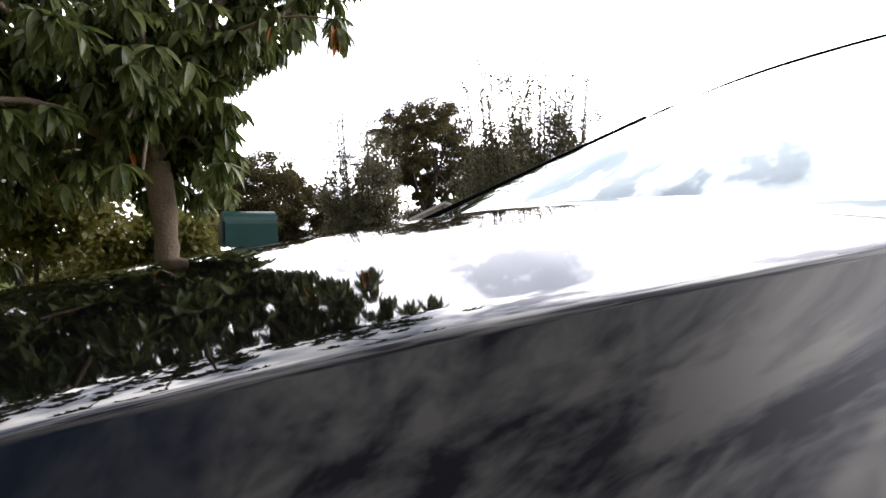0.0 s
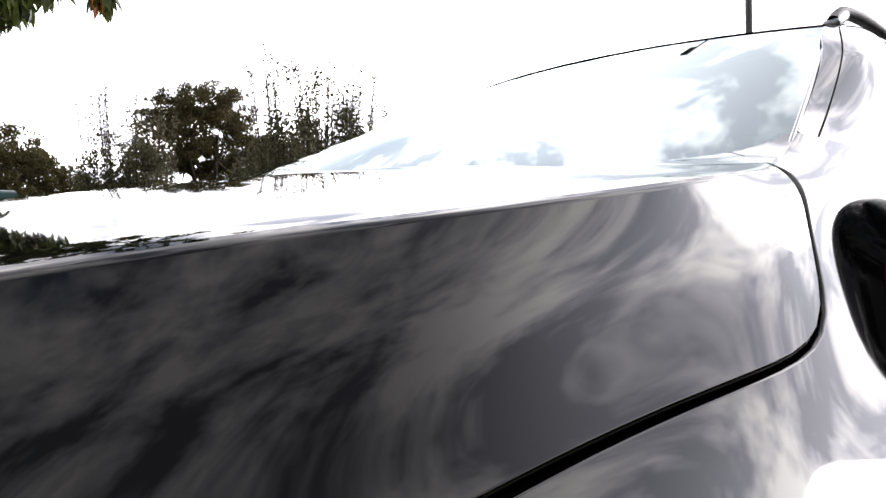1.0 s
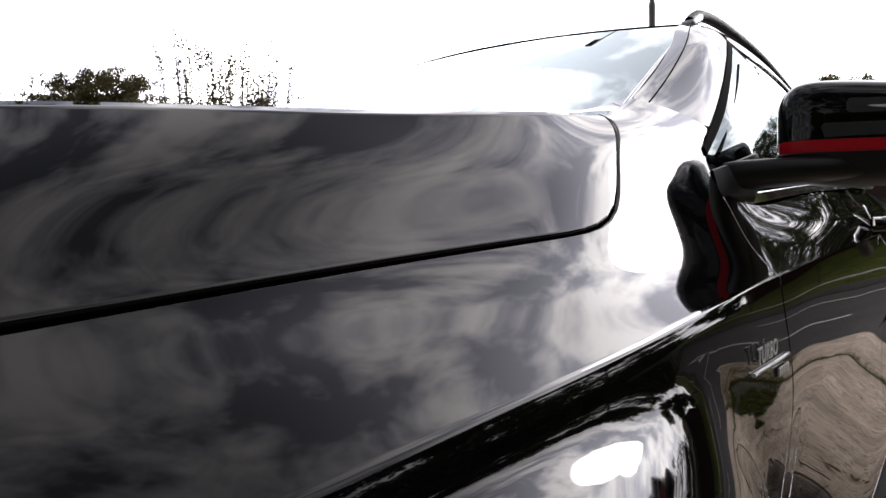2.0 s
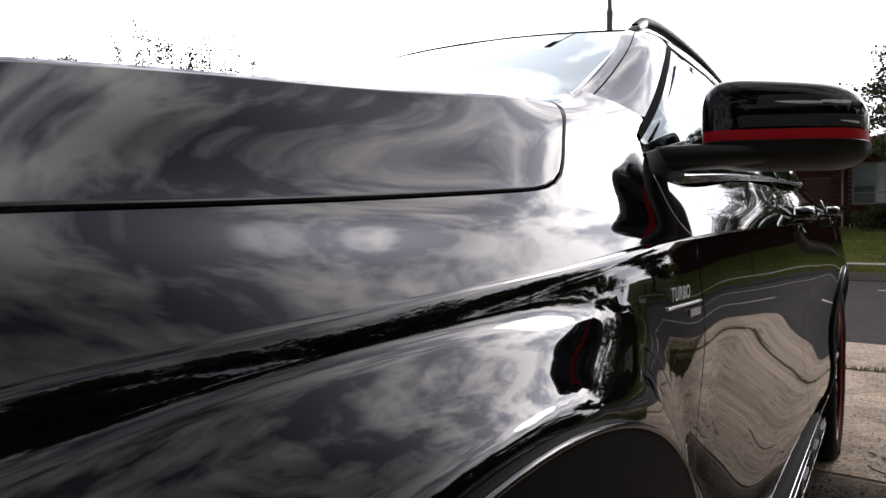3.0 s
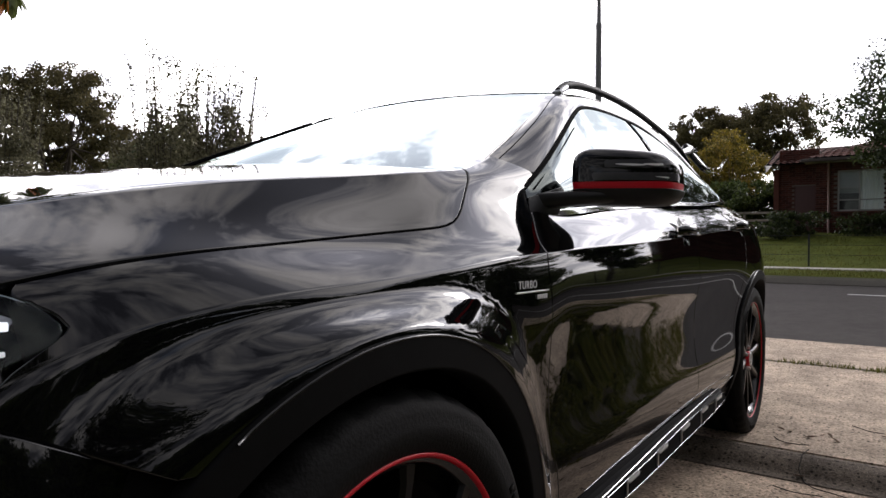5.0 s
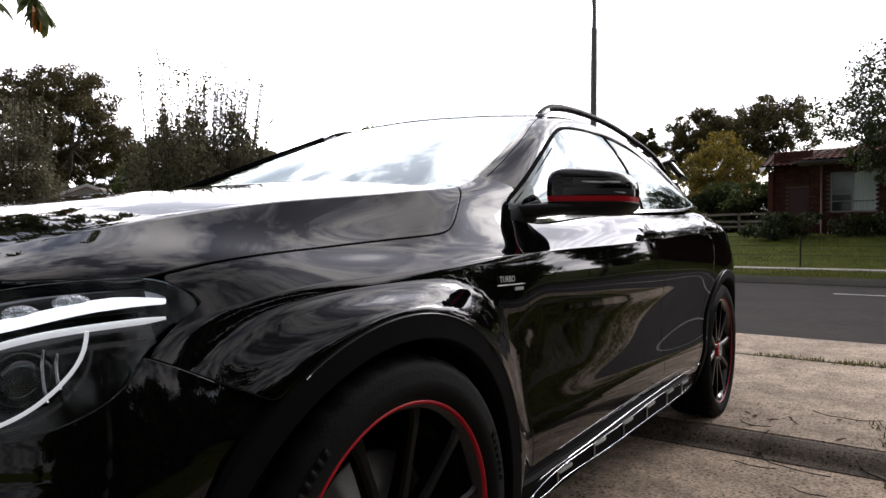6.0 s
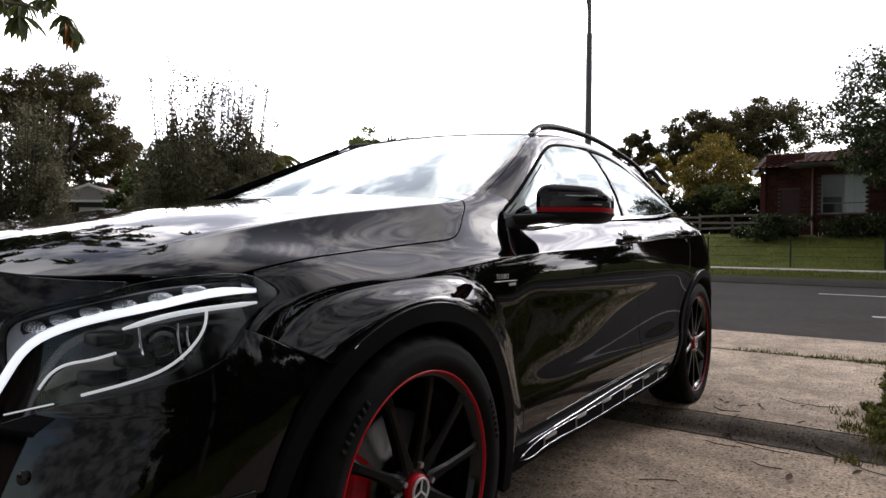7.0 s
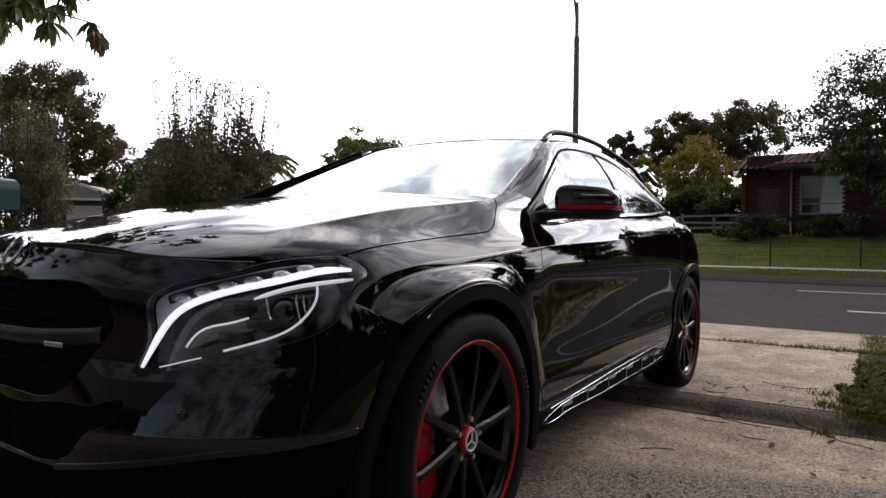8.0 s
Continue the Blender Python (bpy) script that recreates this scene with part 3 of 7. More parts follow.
def screen_surface():
    u = np.linspace(-1, 1, 61)[:, None]
    v = np.linspace(0, 1, 41)[None, :]
    bx, by_, bz = u * .705, .223 + .205 * u ** 2, 1.056 + .004 * u ** 2
    hx, hy, hz = u * .552, 1.045 + .115 * u ** 2, 1.401 - .014 * u ** 2
    bow = 4 * v * (1 - v) * (1 - u ** 4)
    P = np.stack([bx + (hx - bx) * v + 0 * bow, by_ + (hy - by_) * v - .008 * bow, bz + (hz - bz) * v + .002 * bow], -1)
    return Surface(P)


ws = screen_surface()
us = np.repeat(np.linspace(-1, 1, 61)[:, None], 41, 1)
vs = np.repeat(np.linspace(0, 1, 41)[None, :], 61, 0)
ws.panel("windscreen", np.minimum((1 - np.abs(us)) * .62 - .001, np.minimum(vs, 1 - vs) * .9 - .002), M_glass, car, "large raked windscreen", rim=0.005)
ws.panel("windscreen_border", np.maximum((np.abs(us) - 1) * .62 + .003, .02 - (1 - vs) * .9), M_gloss, car, "black ceramic screen border", offset=-0.004, rim=0)


# rubber seal round the screen
def seal_line(side):
    if side:
        i = 0 if side < 0 else -1
        return [ws.P[i, j] for j in range(0, 41, 2)]
    return [ws.P[i, -1] for i in range(0, 61, 3)]


# raised drip lip on the far pillar, tapering towards the scuttle
def pillar_lip():
    bm = bmesh.new()
    rings = []
    for j in range(2, 41, 2):
        v = j / 40
        p = ws.P[0, j]
        h = .032 - .007 * v
        rings.append([bm.verts.new((p[0] + a, p[1], p[2] + b)) for a, b in ((.004, -.004), (-.004, h), (-.016, h), (-.024, -.006))])
    for a, b in zip(rings[:-1], rings[1:]):
        for k in range(4):
            bm.faces.new((a[k], a[(k + 1) % 4], b[(k + 1) % 4], b[k]))
    bm.faces.new(rings[0]); bm.faces.new(rings[-1])
    bmesh.ops.recalc_face_normals(bm, faces=bm.faces)
    part("pillar_trim", bm, M_rubber, car, "black pillar trim strip")


pillar_lip()
for side in (-1, 1, 0):
    part("screen_seal", tube([tuple(p + np.array((-.008 if side < 0 else 0, 0, 0))) for p in seal_line(side)], {1: .0030, 0: .0024, -1: .011}[side], 6), M_paint if side > 0 else M_rubber, car, "glossy screen edge" if side > 0 else "black rubber screen seal")


def roof_surface():
    q = np.linspace(3, 7, 70)
    E = cspline_mat(np.arange(8.0), q) @ np.array(GH_E)
    zc = np.interp(E[:, 1], [1.15, 1.35, 1.7, 2.1, 2.5, 2.8, 3.02], [1.401, 1.428, 1.447, 1.440, 1.405, 1.358, 1.32])
    zc = cspline(np.linspace(0, 1, 8), zc[np.linspace(0, 69, 8).astype(int)], np.linspace(0, 1, 70))
    u = np.linspace(-1, 1, 41)
    dy = np.interp(q, [3, 7], [.12, .0])
    P = np.stack([E[:, :1] * u, E[:, 1:2] - dy[:, None] * (1 - u ** 2), zc[:, None] - (zc - E[:, 2])[:, None] * u ** 2], -1)
    return Surface(P, flip=True)


rf = roof_surface()
rf.panel("roof", np.ones(rf.X.shape), M_paint, car, "glossy black roof")
# tail: back window, tailgate and bumper as one closing shape
def tail():
    u = np.linspace(-1, 1, 31)
    rows = [(.56, 3.02, 1.30, .0), (.60, 3.22, 1.14, .05), (.66, 3.40, 1.06, .08), (.68, 3.44, .95, .09), (.70, 3.46, .7, .09), (.69, 3.50, .5, .09), (.68, 3.44, .3, .08)]
    r = np.array(rows)
    t = np.linspace(0, 1, len(rows))
    rr = cspline(t, r, np.linspace(0, 1, 40))
    P = np.stack([rr[:, :1] * u, rr[:, 1:2] + rr[:, 3:4] * (1 - u ** 2), rr[:, 2:3] + 0 * u], -1)
    s = Surface(P)
    s.panel("tailgate", np.ones(s.X.shape), M_paint, car, "black tailgate and rear bumper")


tail()


# nose: bumper, headlights and grille on one wrapped surface, placed by run along the nose (s) and height
NOSE_Y0 = -0.42


def nose_surface():
    zz = np.linspace(.16, .905, 130)
    kz = [.16, .25, .35, .5, .66, .74, .80, .85, .905]
    a = cspline(kz, [.80, .84, .868, .882, .882, .862, .838, .808, .765], zz)
    yf = cspline(kz, [-.80, -.845, -.862, -.862, -.854, -.843, -.832, -.815, -.788], zz)
    ph = np.linspace(0, math.pi / 2, 120)[:, None]
    X = np.sin(ph) ** (2 / 2.2) * a
    Y = NOSE_Y0 - np.cos(ph).clip(0) ** (2 / 2.2) * (NOSE_Y0 - yf)
    lean = np.interp(zz, [.16, .30, .40, .478, .50, .64, .67], [0, 0, .024, .048, .047, .002, 0]) * np.cos(ph).clip(0) ** .7 * np.clip(np.sin(ph) / .45, 0, 1)      # the bumper's upper face leans back towards the corners
    X, Y = X + lean * np.sin(ph) * .6, Y - lean
    ext = np.linspace(.008, .11, 12)[:, None]
    X, Y = np.vstack([X, a + .08 * ext]), np.vstack([Y, NOSE_Y0 + ext + 0 * a])
    k = int(np.argmin(abs(zz - .66)))
    s = np.concatenate([[0], np.cumsum(np.hypot(np.diff(X[:, k]), np.diff(Y[:, k])))])
    return Surface(np.stack([X, Y, np.repeat(zz[None], len(X), 0)], -1)), s, zz


nose, nose_s, nose_z = nose_surface()
NS = np.repeat(nose_s[:, None], len(nose_z), 1)


def on_nose(s, z, off=0.0):
    """The place on the nose at run s and height z, off metres proud of it."""
    fi, fj = np.interp(s, nose_s, np.arange(len(nose_s))), np.interp(z, nose_z, np.arange(len(nose_z)))
    i, j = min(int(fi), len(nose_s) - 2), min(int(fj), len(nose_z) - 2)
    u, v = fi - i, fj - j

    def at(G):
        return (G[i, j] * (1 - u) + G[i + 1, j] * u) * (1 - v) + (G[i, j + 1] * (1 - u) + G[i + 1, j + 1] * u) * v
    return at(nose.P) + at(nose.N) * off


LAMP = smooth_line([(.505, .618), (.535, .70), (.532, .765), (.59, .80), (.73, .832), (.825, .853), (.95, .866), (1.02, .866), (1.062, .852), (1.082, .832), (1.03, .805), (.97, .745), (.905, .705), (.835, .685), (.74, .665), (.635, .642)], 90, closed=True)
GRILLE = smooth_line([(-.30, .802), (0, .806), (.25, .803), (.37, .790), (.425, .755), (.44, .71), (.40, .66), (.33, .575), (.2, .545), (0, .54), (-.2, .545)], 80, closed=True)
INTAKE = smooth_line([(-.2, .530), (0, .530), (.25, .534), (.36, .544), (.44, .551), (.505, .557), (.50, .535), (.43, .495), (.37, .44), (.30, .41), (.0, .40), (-.2, .40)], 80, closed=True)
WASHER = smooth_line([(.735, .578), (.79, .588), (.845, .592), (.85, .56), (.84, .538), (.79, .53), (.74, .527), (.728, .55)], 40, closed=True)
d_lamp, d_grille, d_intake, d_wash = (sd_poly(NS, nose.Z, p) for p in (LAMP, GRILLE, INTAKE, WASHER))
n_arch = np.hypot(nose.Y - AXLE_F, nose.Z - ARCH_Z)
seam_z = np.interp(nose.Y, [-.60, -.52, -.466, -.40, -.33, -.3], [.81, .778, .753, .718, .68, .66])
top_z = np.interp(NS, [0, .2, .35, .5, .58, .7, .8], [.880, .878, .870, .864, .862, .857, .855])
D_n = np.minimum.reduce([-d_lamp, -d_grille, -d_intake, n_arch - R_PAINT, np.where(NS > .93, seam_z - nose.Z, .05), np.where(NS < .80, top_z - nose.Z, np.where(nose.Z > .79, -.05, .05)), -np.abs(d_wash) * 0 + np.abs(d_wash) + .0009])
low_edge = nose.Z - np.interp(NS, [.3, .72, .91, 1.2], [.395, .47, .486, .50])
mirrored_panels(nose, "front_bumper", np.minimum(D_n - .002, low_edge), M_paint, "glossy black front bumper", rim=.03)
mirrored_panels(nose, "lower_bumper", np.minimum(D_n - .002, -low_edge), M_rubber, "matt black lower bumper", rim=.03)
mirrored_panels(nose, "grille_backing", d_grille + .02, M_dark, offset=-.05, rim=0)
mirrored_panels(nose, "intake_backing", d_intake + .02, M_dark, offset=-.04, rim=0)
mirrored_panels(nose, "bumper_lip", np.minimum(.20 - nose.Z + .03, nose.Z - .17), M_clad, "matt black lower bumper lip", offset=.012, rim=.02)
mirrored_panels(nose, "bumper_crease_trim", np.minimum.reduce([.006 - np.abs(nose.Z - np.interp(NS, [.3, .72, .91, 1.2], [.395, .47, .486, .50])), NS - .30, 1.0 - NS]), M_gloss, offset=.004, rim=.006)
for sx in (1, -1):
    fl = np.array((sx, 1, 1))
    lamp = nose.panel("headlight", d_lamp - .001, M_lens, car, "clear glass headlight with bright light guide", rim=.002, mirror=sx < 0)
    nose.panel("housing", d_lamp + .004, M_gloss, lamp, "gloss black lamp housing", offset=-.055, rim=0, mirror=sx < 0)

    def guide(name, pts, r, mat, off, label="", flat=1.0, taper=None):
        c = smooth_line(pts, 26)
        part(name, tube([tuple(on_nose(s, z, off) * fl) for s, z in c], r, 8, flat=flat, taper=taper if taper is not None else np.ones(26)), mat, lamp, label)
    ends = np.clip(np.minimum(np.arange(26) + 3, 28 - np.arange(26)) / 6, .35, 1)
    guide("light_guide", [(.516, .632), (.555, .70), (.592, .742), (.656, .775), (.754, .802), (.853, .822), (.968, .842), (1.042, .842)], .0078, M_led, -.014, "white light guide", taper=ends)
    guide("chrome_blade", [(.779, .779), (.848, .799), (.927, .812), (1.035, .820)], .0045, M_led2, -.014, "chrome blade with its shine added as a glow", taper=ends)
    guide("chrome_blade", [(.614, .675), (.635, .70), (.664, .717), (.71, .727), (.76, .740)], .0024, M_led2, -.022)
    guide("chrome_blade", [(.703, .670), (.779, .690), (.848, .715), (.896, .750), (.925, .79), (.93, .808)], .0026, M_led2, -.014)
    guide("chrome_blade", [(.562, .634), (.60, .642), (.656, .655)], .0014, M_led2, -.010)
    for i, (s, z) in enumerate(((.607, .783), (.663, .797), (.723, .811), (.785, .823), (.853, .836), (.917, .849))):
        p, n = on_nose(s, z - .004, -.016) * fl, on_nose(s, z, .0) * fl - on_nose(s, z, -.01) * fl
        bm = bmesh.new()
        bmesh.ops.create_uvsphere(bm, u_segments=12, v_segments=8, radius=.5, matrix=Matrix.Translation(p) @ Vector(n).to_track_quat("Z", "Y").to_matrix().to_4x4() @ Matrix.Diagonal((.046, .023, .018, 1)))
        part("led_reflector", bm, M_jewel, lamp)
    # projector lens and its ring
    p, q = on_nose(.842, .756, -.030) * fl, on_nose(.842, .756, .05) * fl
    turn = (Vector(q) - Vector(p)).to_track_quat("Z", "Y").to_matrix().to_4x4()
    bm = lathe([(.001, .012), (.012, .011), (.022, .006), (.026, 0), (.027, -.02)], "z", 28)
    bm.transform(Matrix.Translation(p) @ turn)
    part("projector_lens", bm, M_gloss, lamp, "dark projector lens")
    bm = lathe([(.028, -.015), (.030, .004), (.032, .004), (.036, -.015)], "z", 28)
    bm.transform(Matrix.Translation(p) @ turn)
    part("lens_ring", bm, M_gloss, lamp, "black lens ring")
    for s, z0, z1 in ((.805, .735, .792), (.872, .728, .790), (.888, .742, .785)):
        part("reflector_fin", tube([tuple(on_nose(s + .004 * k * k, z0 + (z1 - z0) * (k + 1) / 2, -.020) * fl) for k in (-1, -.5, 0, .5, 1)], .0026, 6), M_chrome, lamp, "upright chrome fin")
    for z0, s0, s1 in ((.70, .67, .77), (.765, .70, .77), (.73, .775, .80)):
        p = on_nose((s0 + s1) / 2, z0, -.032) * fl
        part("reflector_block", box(tuple(p), (.05, .05, .022), .006), M_trim, lamp)
    wedge = np.array([(.612, .668), (.637, .699), (.664, .715), (.71, .726), (.762, .738), (.768, .716), (.71, .703), (.665, .690)])
    nose.panel("inner_reflector", sd_poly(NS, nose.Z, wedge), M_disc, lamp, "satin grey reflector wedge", offset=-.030, rim=.003, mirror=sx < 0)
    # smoked shelf above the light guide
    guide_z = np.interp(NS, [.516, .555, .592, .656, .754, .853, .968, 1.042, 1.1], [.632, .70, .742, .775, .802, .822, .842, .842, .842])
    nose.panel("inner_shelf", np.minimum(d_lamp - .003, nose.Z - guide_z - .006), M_shelf, lamp, "smoked grey shelf", offset=-.026, rim=0, mirror=sx < 0)
    # dark blade along the top
    guide("upper_blade", [(.57, .775), (.66, .80), (.78, .828), (.92, .85), (1.02, .856)], .016, M_trim, -.036)

# grille bar, tag and slats
for sx in (1, -1):
    fl = np.array((sx, 1, 1))
    part("grille_bar", tube([tuple(on_nose(s, z, -.006) * fl) for s, z in smooth_line([(0, .668), (.2, .672), (.41, .688)], 14)], .020, 10, flat=.55), M_trim, car, "satin black grille bar")
    for z in (.60, .635, .72, .755, .785):
        part("grille_slat", tube([tuple(on_nose(s, z, -.035) * fl) for s in np.linspace(0, .39 - abs(z - .72) * .4, 10)], .005, 6), M_dark, car)
part("grille_tag", box(tuple(on_nose(.275, .660, .012)), (.065, .006, .011), .002, Matrix.Rotation(radians(8), 4, "Z")), M_silver, car, "small silver tag with unreadable marks", smooth=False)
bm = lathe([(.040, 0), (.040, .006), (.034, .008), (.033, 0)], "z", 28)
for k in range(3):
    box_bm(bm, (.016 * math.sin(k * 2.094), .016 * math.cos(k * 2.094), .004), (.006, .034, .006), 0, Matrix.Rotation(-k * 2.094, 4, "Z"))
bm.transform(pose(0, -.812, .868, 60, 0, 0))
part("bonnet_badge", bm, M_chrome, car, "round chrome badge", smooth=False)
for s, z in ((.642, .545),):
    for sx in (1, -1):
        p = on_nose(s, z, .002) * (sx, 1, 1)
        bm = lathe([(.001, .002), (.0105, .0015), (.0115, 0)], "z", 18)
        q = on_nose(s, z, .05) * (sx, 1, 1)
        bm.transform(Matrix.Translation(p) @ (Vector(q) - Vector(p)).to_track_quat("Z", "Y").to_matrix().to_4x4())
        part("parking_sensor", bm, M_gloss, car)


# ---------------------------------------------------------------- wheels
def tyre_bm():
    prof = [(.256, .090), (.262, .101), (.270, .108), (.285, .114), (.300, .1165), (.302, .1155), (.318, .1145), (.331, .108), (.339, .099), (.343, .088), (.3445, .072), (.3385, .070), (.3385, .062), (.3450, .060), (.3455, .022), (.3385, .020), (.3385, .010), (.3455, .008), (.3455, -.02), (.345, -.06), (.343, -.088), (.331, -.108), (.285, -.116), (.256, -.09)]
    bm = lathe(prof, "x", 144)
    n = len(prof)
    bm.verts.ensure_lookup_table()
    for k in range(144):                    # sipes on the shoulder
        if k % 4 == 0:
            for i in (8, 9, 10):
                v = bm.verts[k * n + i]
                r = math.hypot(v.co.y, v.co.z)
                v.co.y *= (r - .005) / r
                v.co.z *= (r - .005) / r
    # raised block of lettering on the sidewall, unreadable: short bars
    for a0 in (.35, 2.45, 4.55):
        for j in range(7):
            a = a0 + j * .055
            box_bm(bm, (.1163, .309 * math.cos(a), .309 * math.sin(a)), (.002, .010, .016), 0, Matrix.Rotation(a - math.pi / 2, 4, "X"))
    return bm


def make_wheel(parent, cx, cy, mirror=False, stripe=.0085):
    m = Matrix.Translation((cx, cy, HUB_Z)) @ (pose(0, 0, 0, 0, 0, 180) if mirror else Matrix.Identity(4)) @ pose(0, 0, 0, -10) @ Matrix.Scale(WHEEL, 4)
    w = part("wheel", lathe([(.261, .101), (.254, .098), (.244, .088), (.238, .06), (.232, .02), (.236, -.08), (.256, -.10)], "x", 96), M_gloss, parent, "gloss black alloy wheel with red rim edge")
    w.matrix_basis = m
    part("tyre", tyre_bm(), M_tyre, w, "black rubber tyre")
    part("rim_stripe", lathe([(.2665, .097), (.2672, .103), (.2672 - stripe * .3, .1065), (.2672 - stripe * .65, .1062), (.2672 - stripe, .102), (.2664 - stripe, .096)], "x", 96), M_red, w, "red rim stripe")
    first = None
    for k in range(10):
        if first is None:
            bm = bmesh.new()
            rows = []
            for r, hw, x, dep in ((.045, .019, .084, .03), (.075, .0165, .087, .03), (.12, .0125, .090, .028), (.18, .0115, .093, .026), (.225, .0125, .095, .026), (.250, .017, .093, .03)):
                rows.append([bm.verts.new(p) for p in ((x - dep, -hw * .8, r), (x - .006, -hw, r), (x, -hw * .55, r), (x, hw * .55, r), (x - .006, hw, r), (x - dep, hw * .8, r))])
            for a, b in zip(rows[:-1], rows[1:]):
                for i in range(5):
                    bm.faces.new((a[i], a[i + 1], b[i + 1], b[i]))
            bmesh.ops.recalc_face_normals(bm, faces=bm.faces)
            first = part("spoke", bm, M_alloy, w, smooth=False)
        else:
            sp = new("spoke", first.data)
            sp.parent = w
            sp.matrix_basis = pose(0, 0, 0, 36 * k)
    part("hub", lathe([(.001, .078), (.04, .078), (.055, .082), (.066, .076), (.07, .04), (.07, -.02)], "x", 40), M_gloss, w)
    part("centre_cap", lathe([(.001, .096), (.030, .096), (.034, .094), (.036, .086), (.036, .070)], "x", 36), M_red, w, "red centre cap")
    bm = lathe([(.030, .096), (.029, .100), (.0255, .100), (.0245, .096)], "x", 36)
    for k in range(3):
        a = k * 2.094
        box_bm(bm, (.0975, .012 * math.sin(a), .012 * math.cos(a)), (.003, .0045, .024), 0, Matrix.Rotation(-a, 4, "X"))
    part("cap_face", lathe([(.001, .0968), (.025, .0968), (.0255, .096)], "x", 30), M_gloss, w, "black cap face")
    part("cap_badge", bm, M_badge, w, "chrome ring badge", smooth=False)
    bolt = None
    for k in range(5):
        a = 2 * math.pi * k / 5 + .3
        if bolt is None:
            bm = bmesh.new()
            bmesh.ops.create_cone(bm, cap_ends=True, segments=8, radius1=.0085, radius2=.007, depth=.014, matrix=Matrix.Rotation(radians(90), 4, "Y"))
            bolt = part("wheel_bolt", bm, M_silver, w, "steel wheel bolt", smooth=False)
            ob = bolt
        else:
            ob = new("wheel_bolt", bolt.data)
            ob.parent = w
        ob.location = (.086, .054 * math.cos(a), .054 * math.sin(a))
    d = part("brake_disc", lathe([(.06, .028), (.085, .030), (.085, .020), (.172, .020), (.172, -.008), (.06, -.008)], "x", 64), M_disc, parent, "steel brake disc")
    d.matrix_basis = Matrix.Translation((cx, cy, HUB_Z)) @ (pose(0, 0, 0, 0, 0, 180) if mirror else Matrix.Identity(4))
    # caliper
    bm = bmesh.new()
    rows = []
    s = -1 if not mirror else 1
    for a in np.linspace(radians(142), radians(236), 12):
        ends = 1 - .35 * abs((a - radians(189)) / radians(47)) ** 3
        rows.append([bm.verts.new((x, r * math.cos(a), r * math.sin(a))) for r, x in ((.105, .0), (.105, .038 * ends), (.135, .052 * ends), (.180, .052 * ends), (.198, .040), (.200, -.03))])
    for a, b in zip(rows[:-1], rows[1:]):
        for i in range(5):
            bm.faces.new((a[i], a[i + 1], b[i + 1], b[i]))
    bm.faces.new(rows[0]); bm.faces.new(rows[-1][::-1])
    bmesh.ops.recalc_face_normals(bm, faces=bm.faces)
    if mirror:
        bm.transform(Matrix.Diagonal((-1, 1, 1, 1)))
        bmesh.ops.recalc_face_normals(bm, faces=bm.faces)
    c = part("brake_caliper", bm, M_red, parent, "red brake caliper", smooth=False)
    c.matrix_basis = Matrix.Translation((cx, cy, HUB_Z))


for cy, cx in ((AXLE_F, .797), (AXLE_R, .772)):
    band = .0085 if cy < 1 else .0035
    make_wheel(car, cx, cy, stripe=band)
    make_wheel(car, -cx, cy, mirror=True, stripe=band)
    for sx in (1, -1):
        bm = bmesh.new()
        rings = []
        for x in (.45, .865):
            rings.append([bm.verts.new((sx * x, cy + .43 * math.cos(a), ARCH_Z + .43 * math.sin(a))) for a in np.linspace(radians(-25), radians(205), 40)])
        for i in range(39):
            bm.faces.new((rings[0][i], rings[0][i + 1], rings[1][i + 1], rings[1][i]))
        bm.faces.new(rings[0])
        part("wheel_well_liner", bm, M_dark, car)
part("underbody", box((0, 1.35, .30), (1.5, 1.75, .22), .03), M_dark, car, smooth=False)
part("underbody", box((0, -.05, .33), (.86, 1.1, .22), .03), M_dark, car, smooth=False)
part("underbody", box((0, 2.75, .33), (.86, 1.2, .22), .03), M_dark, car, smooth=False)

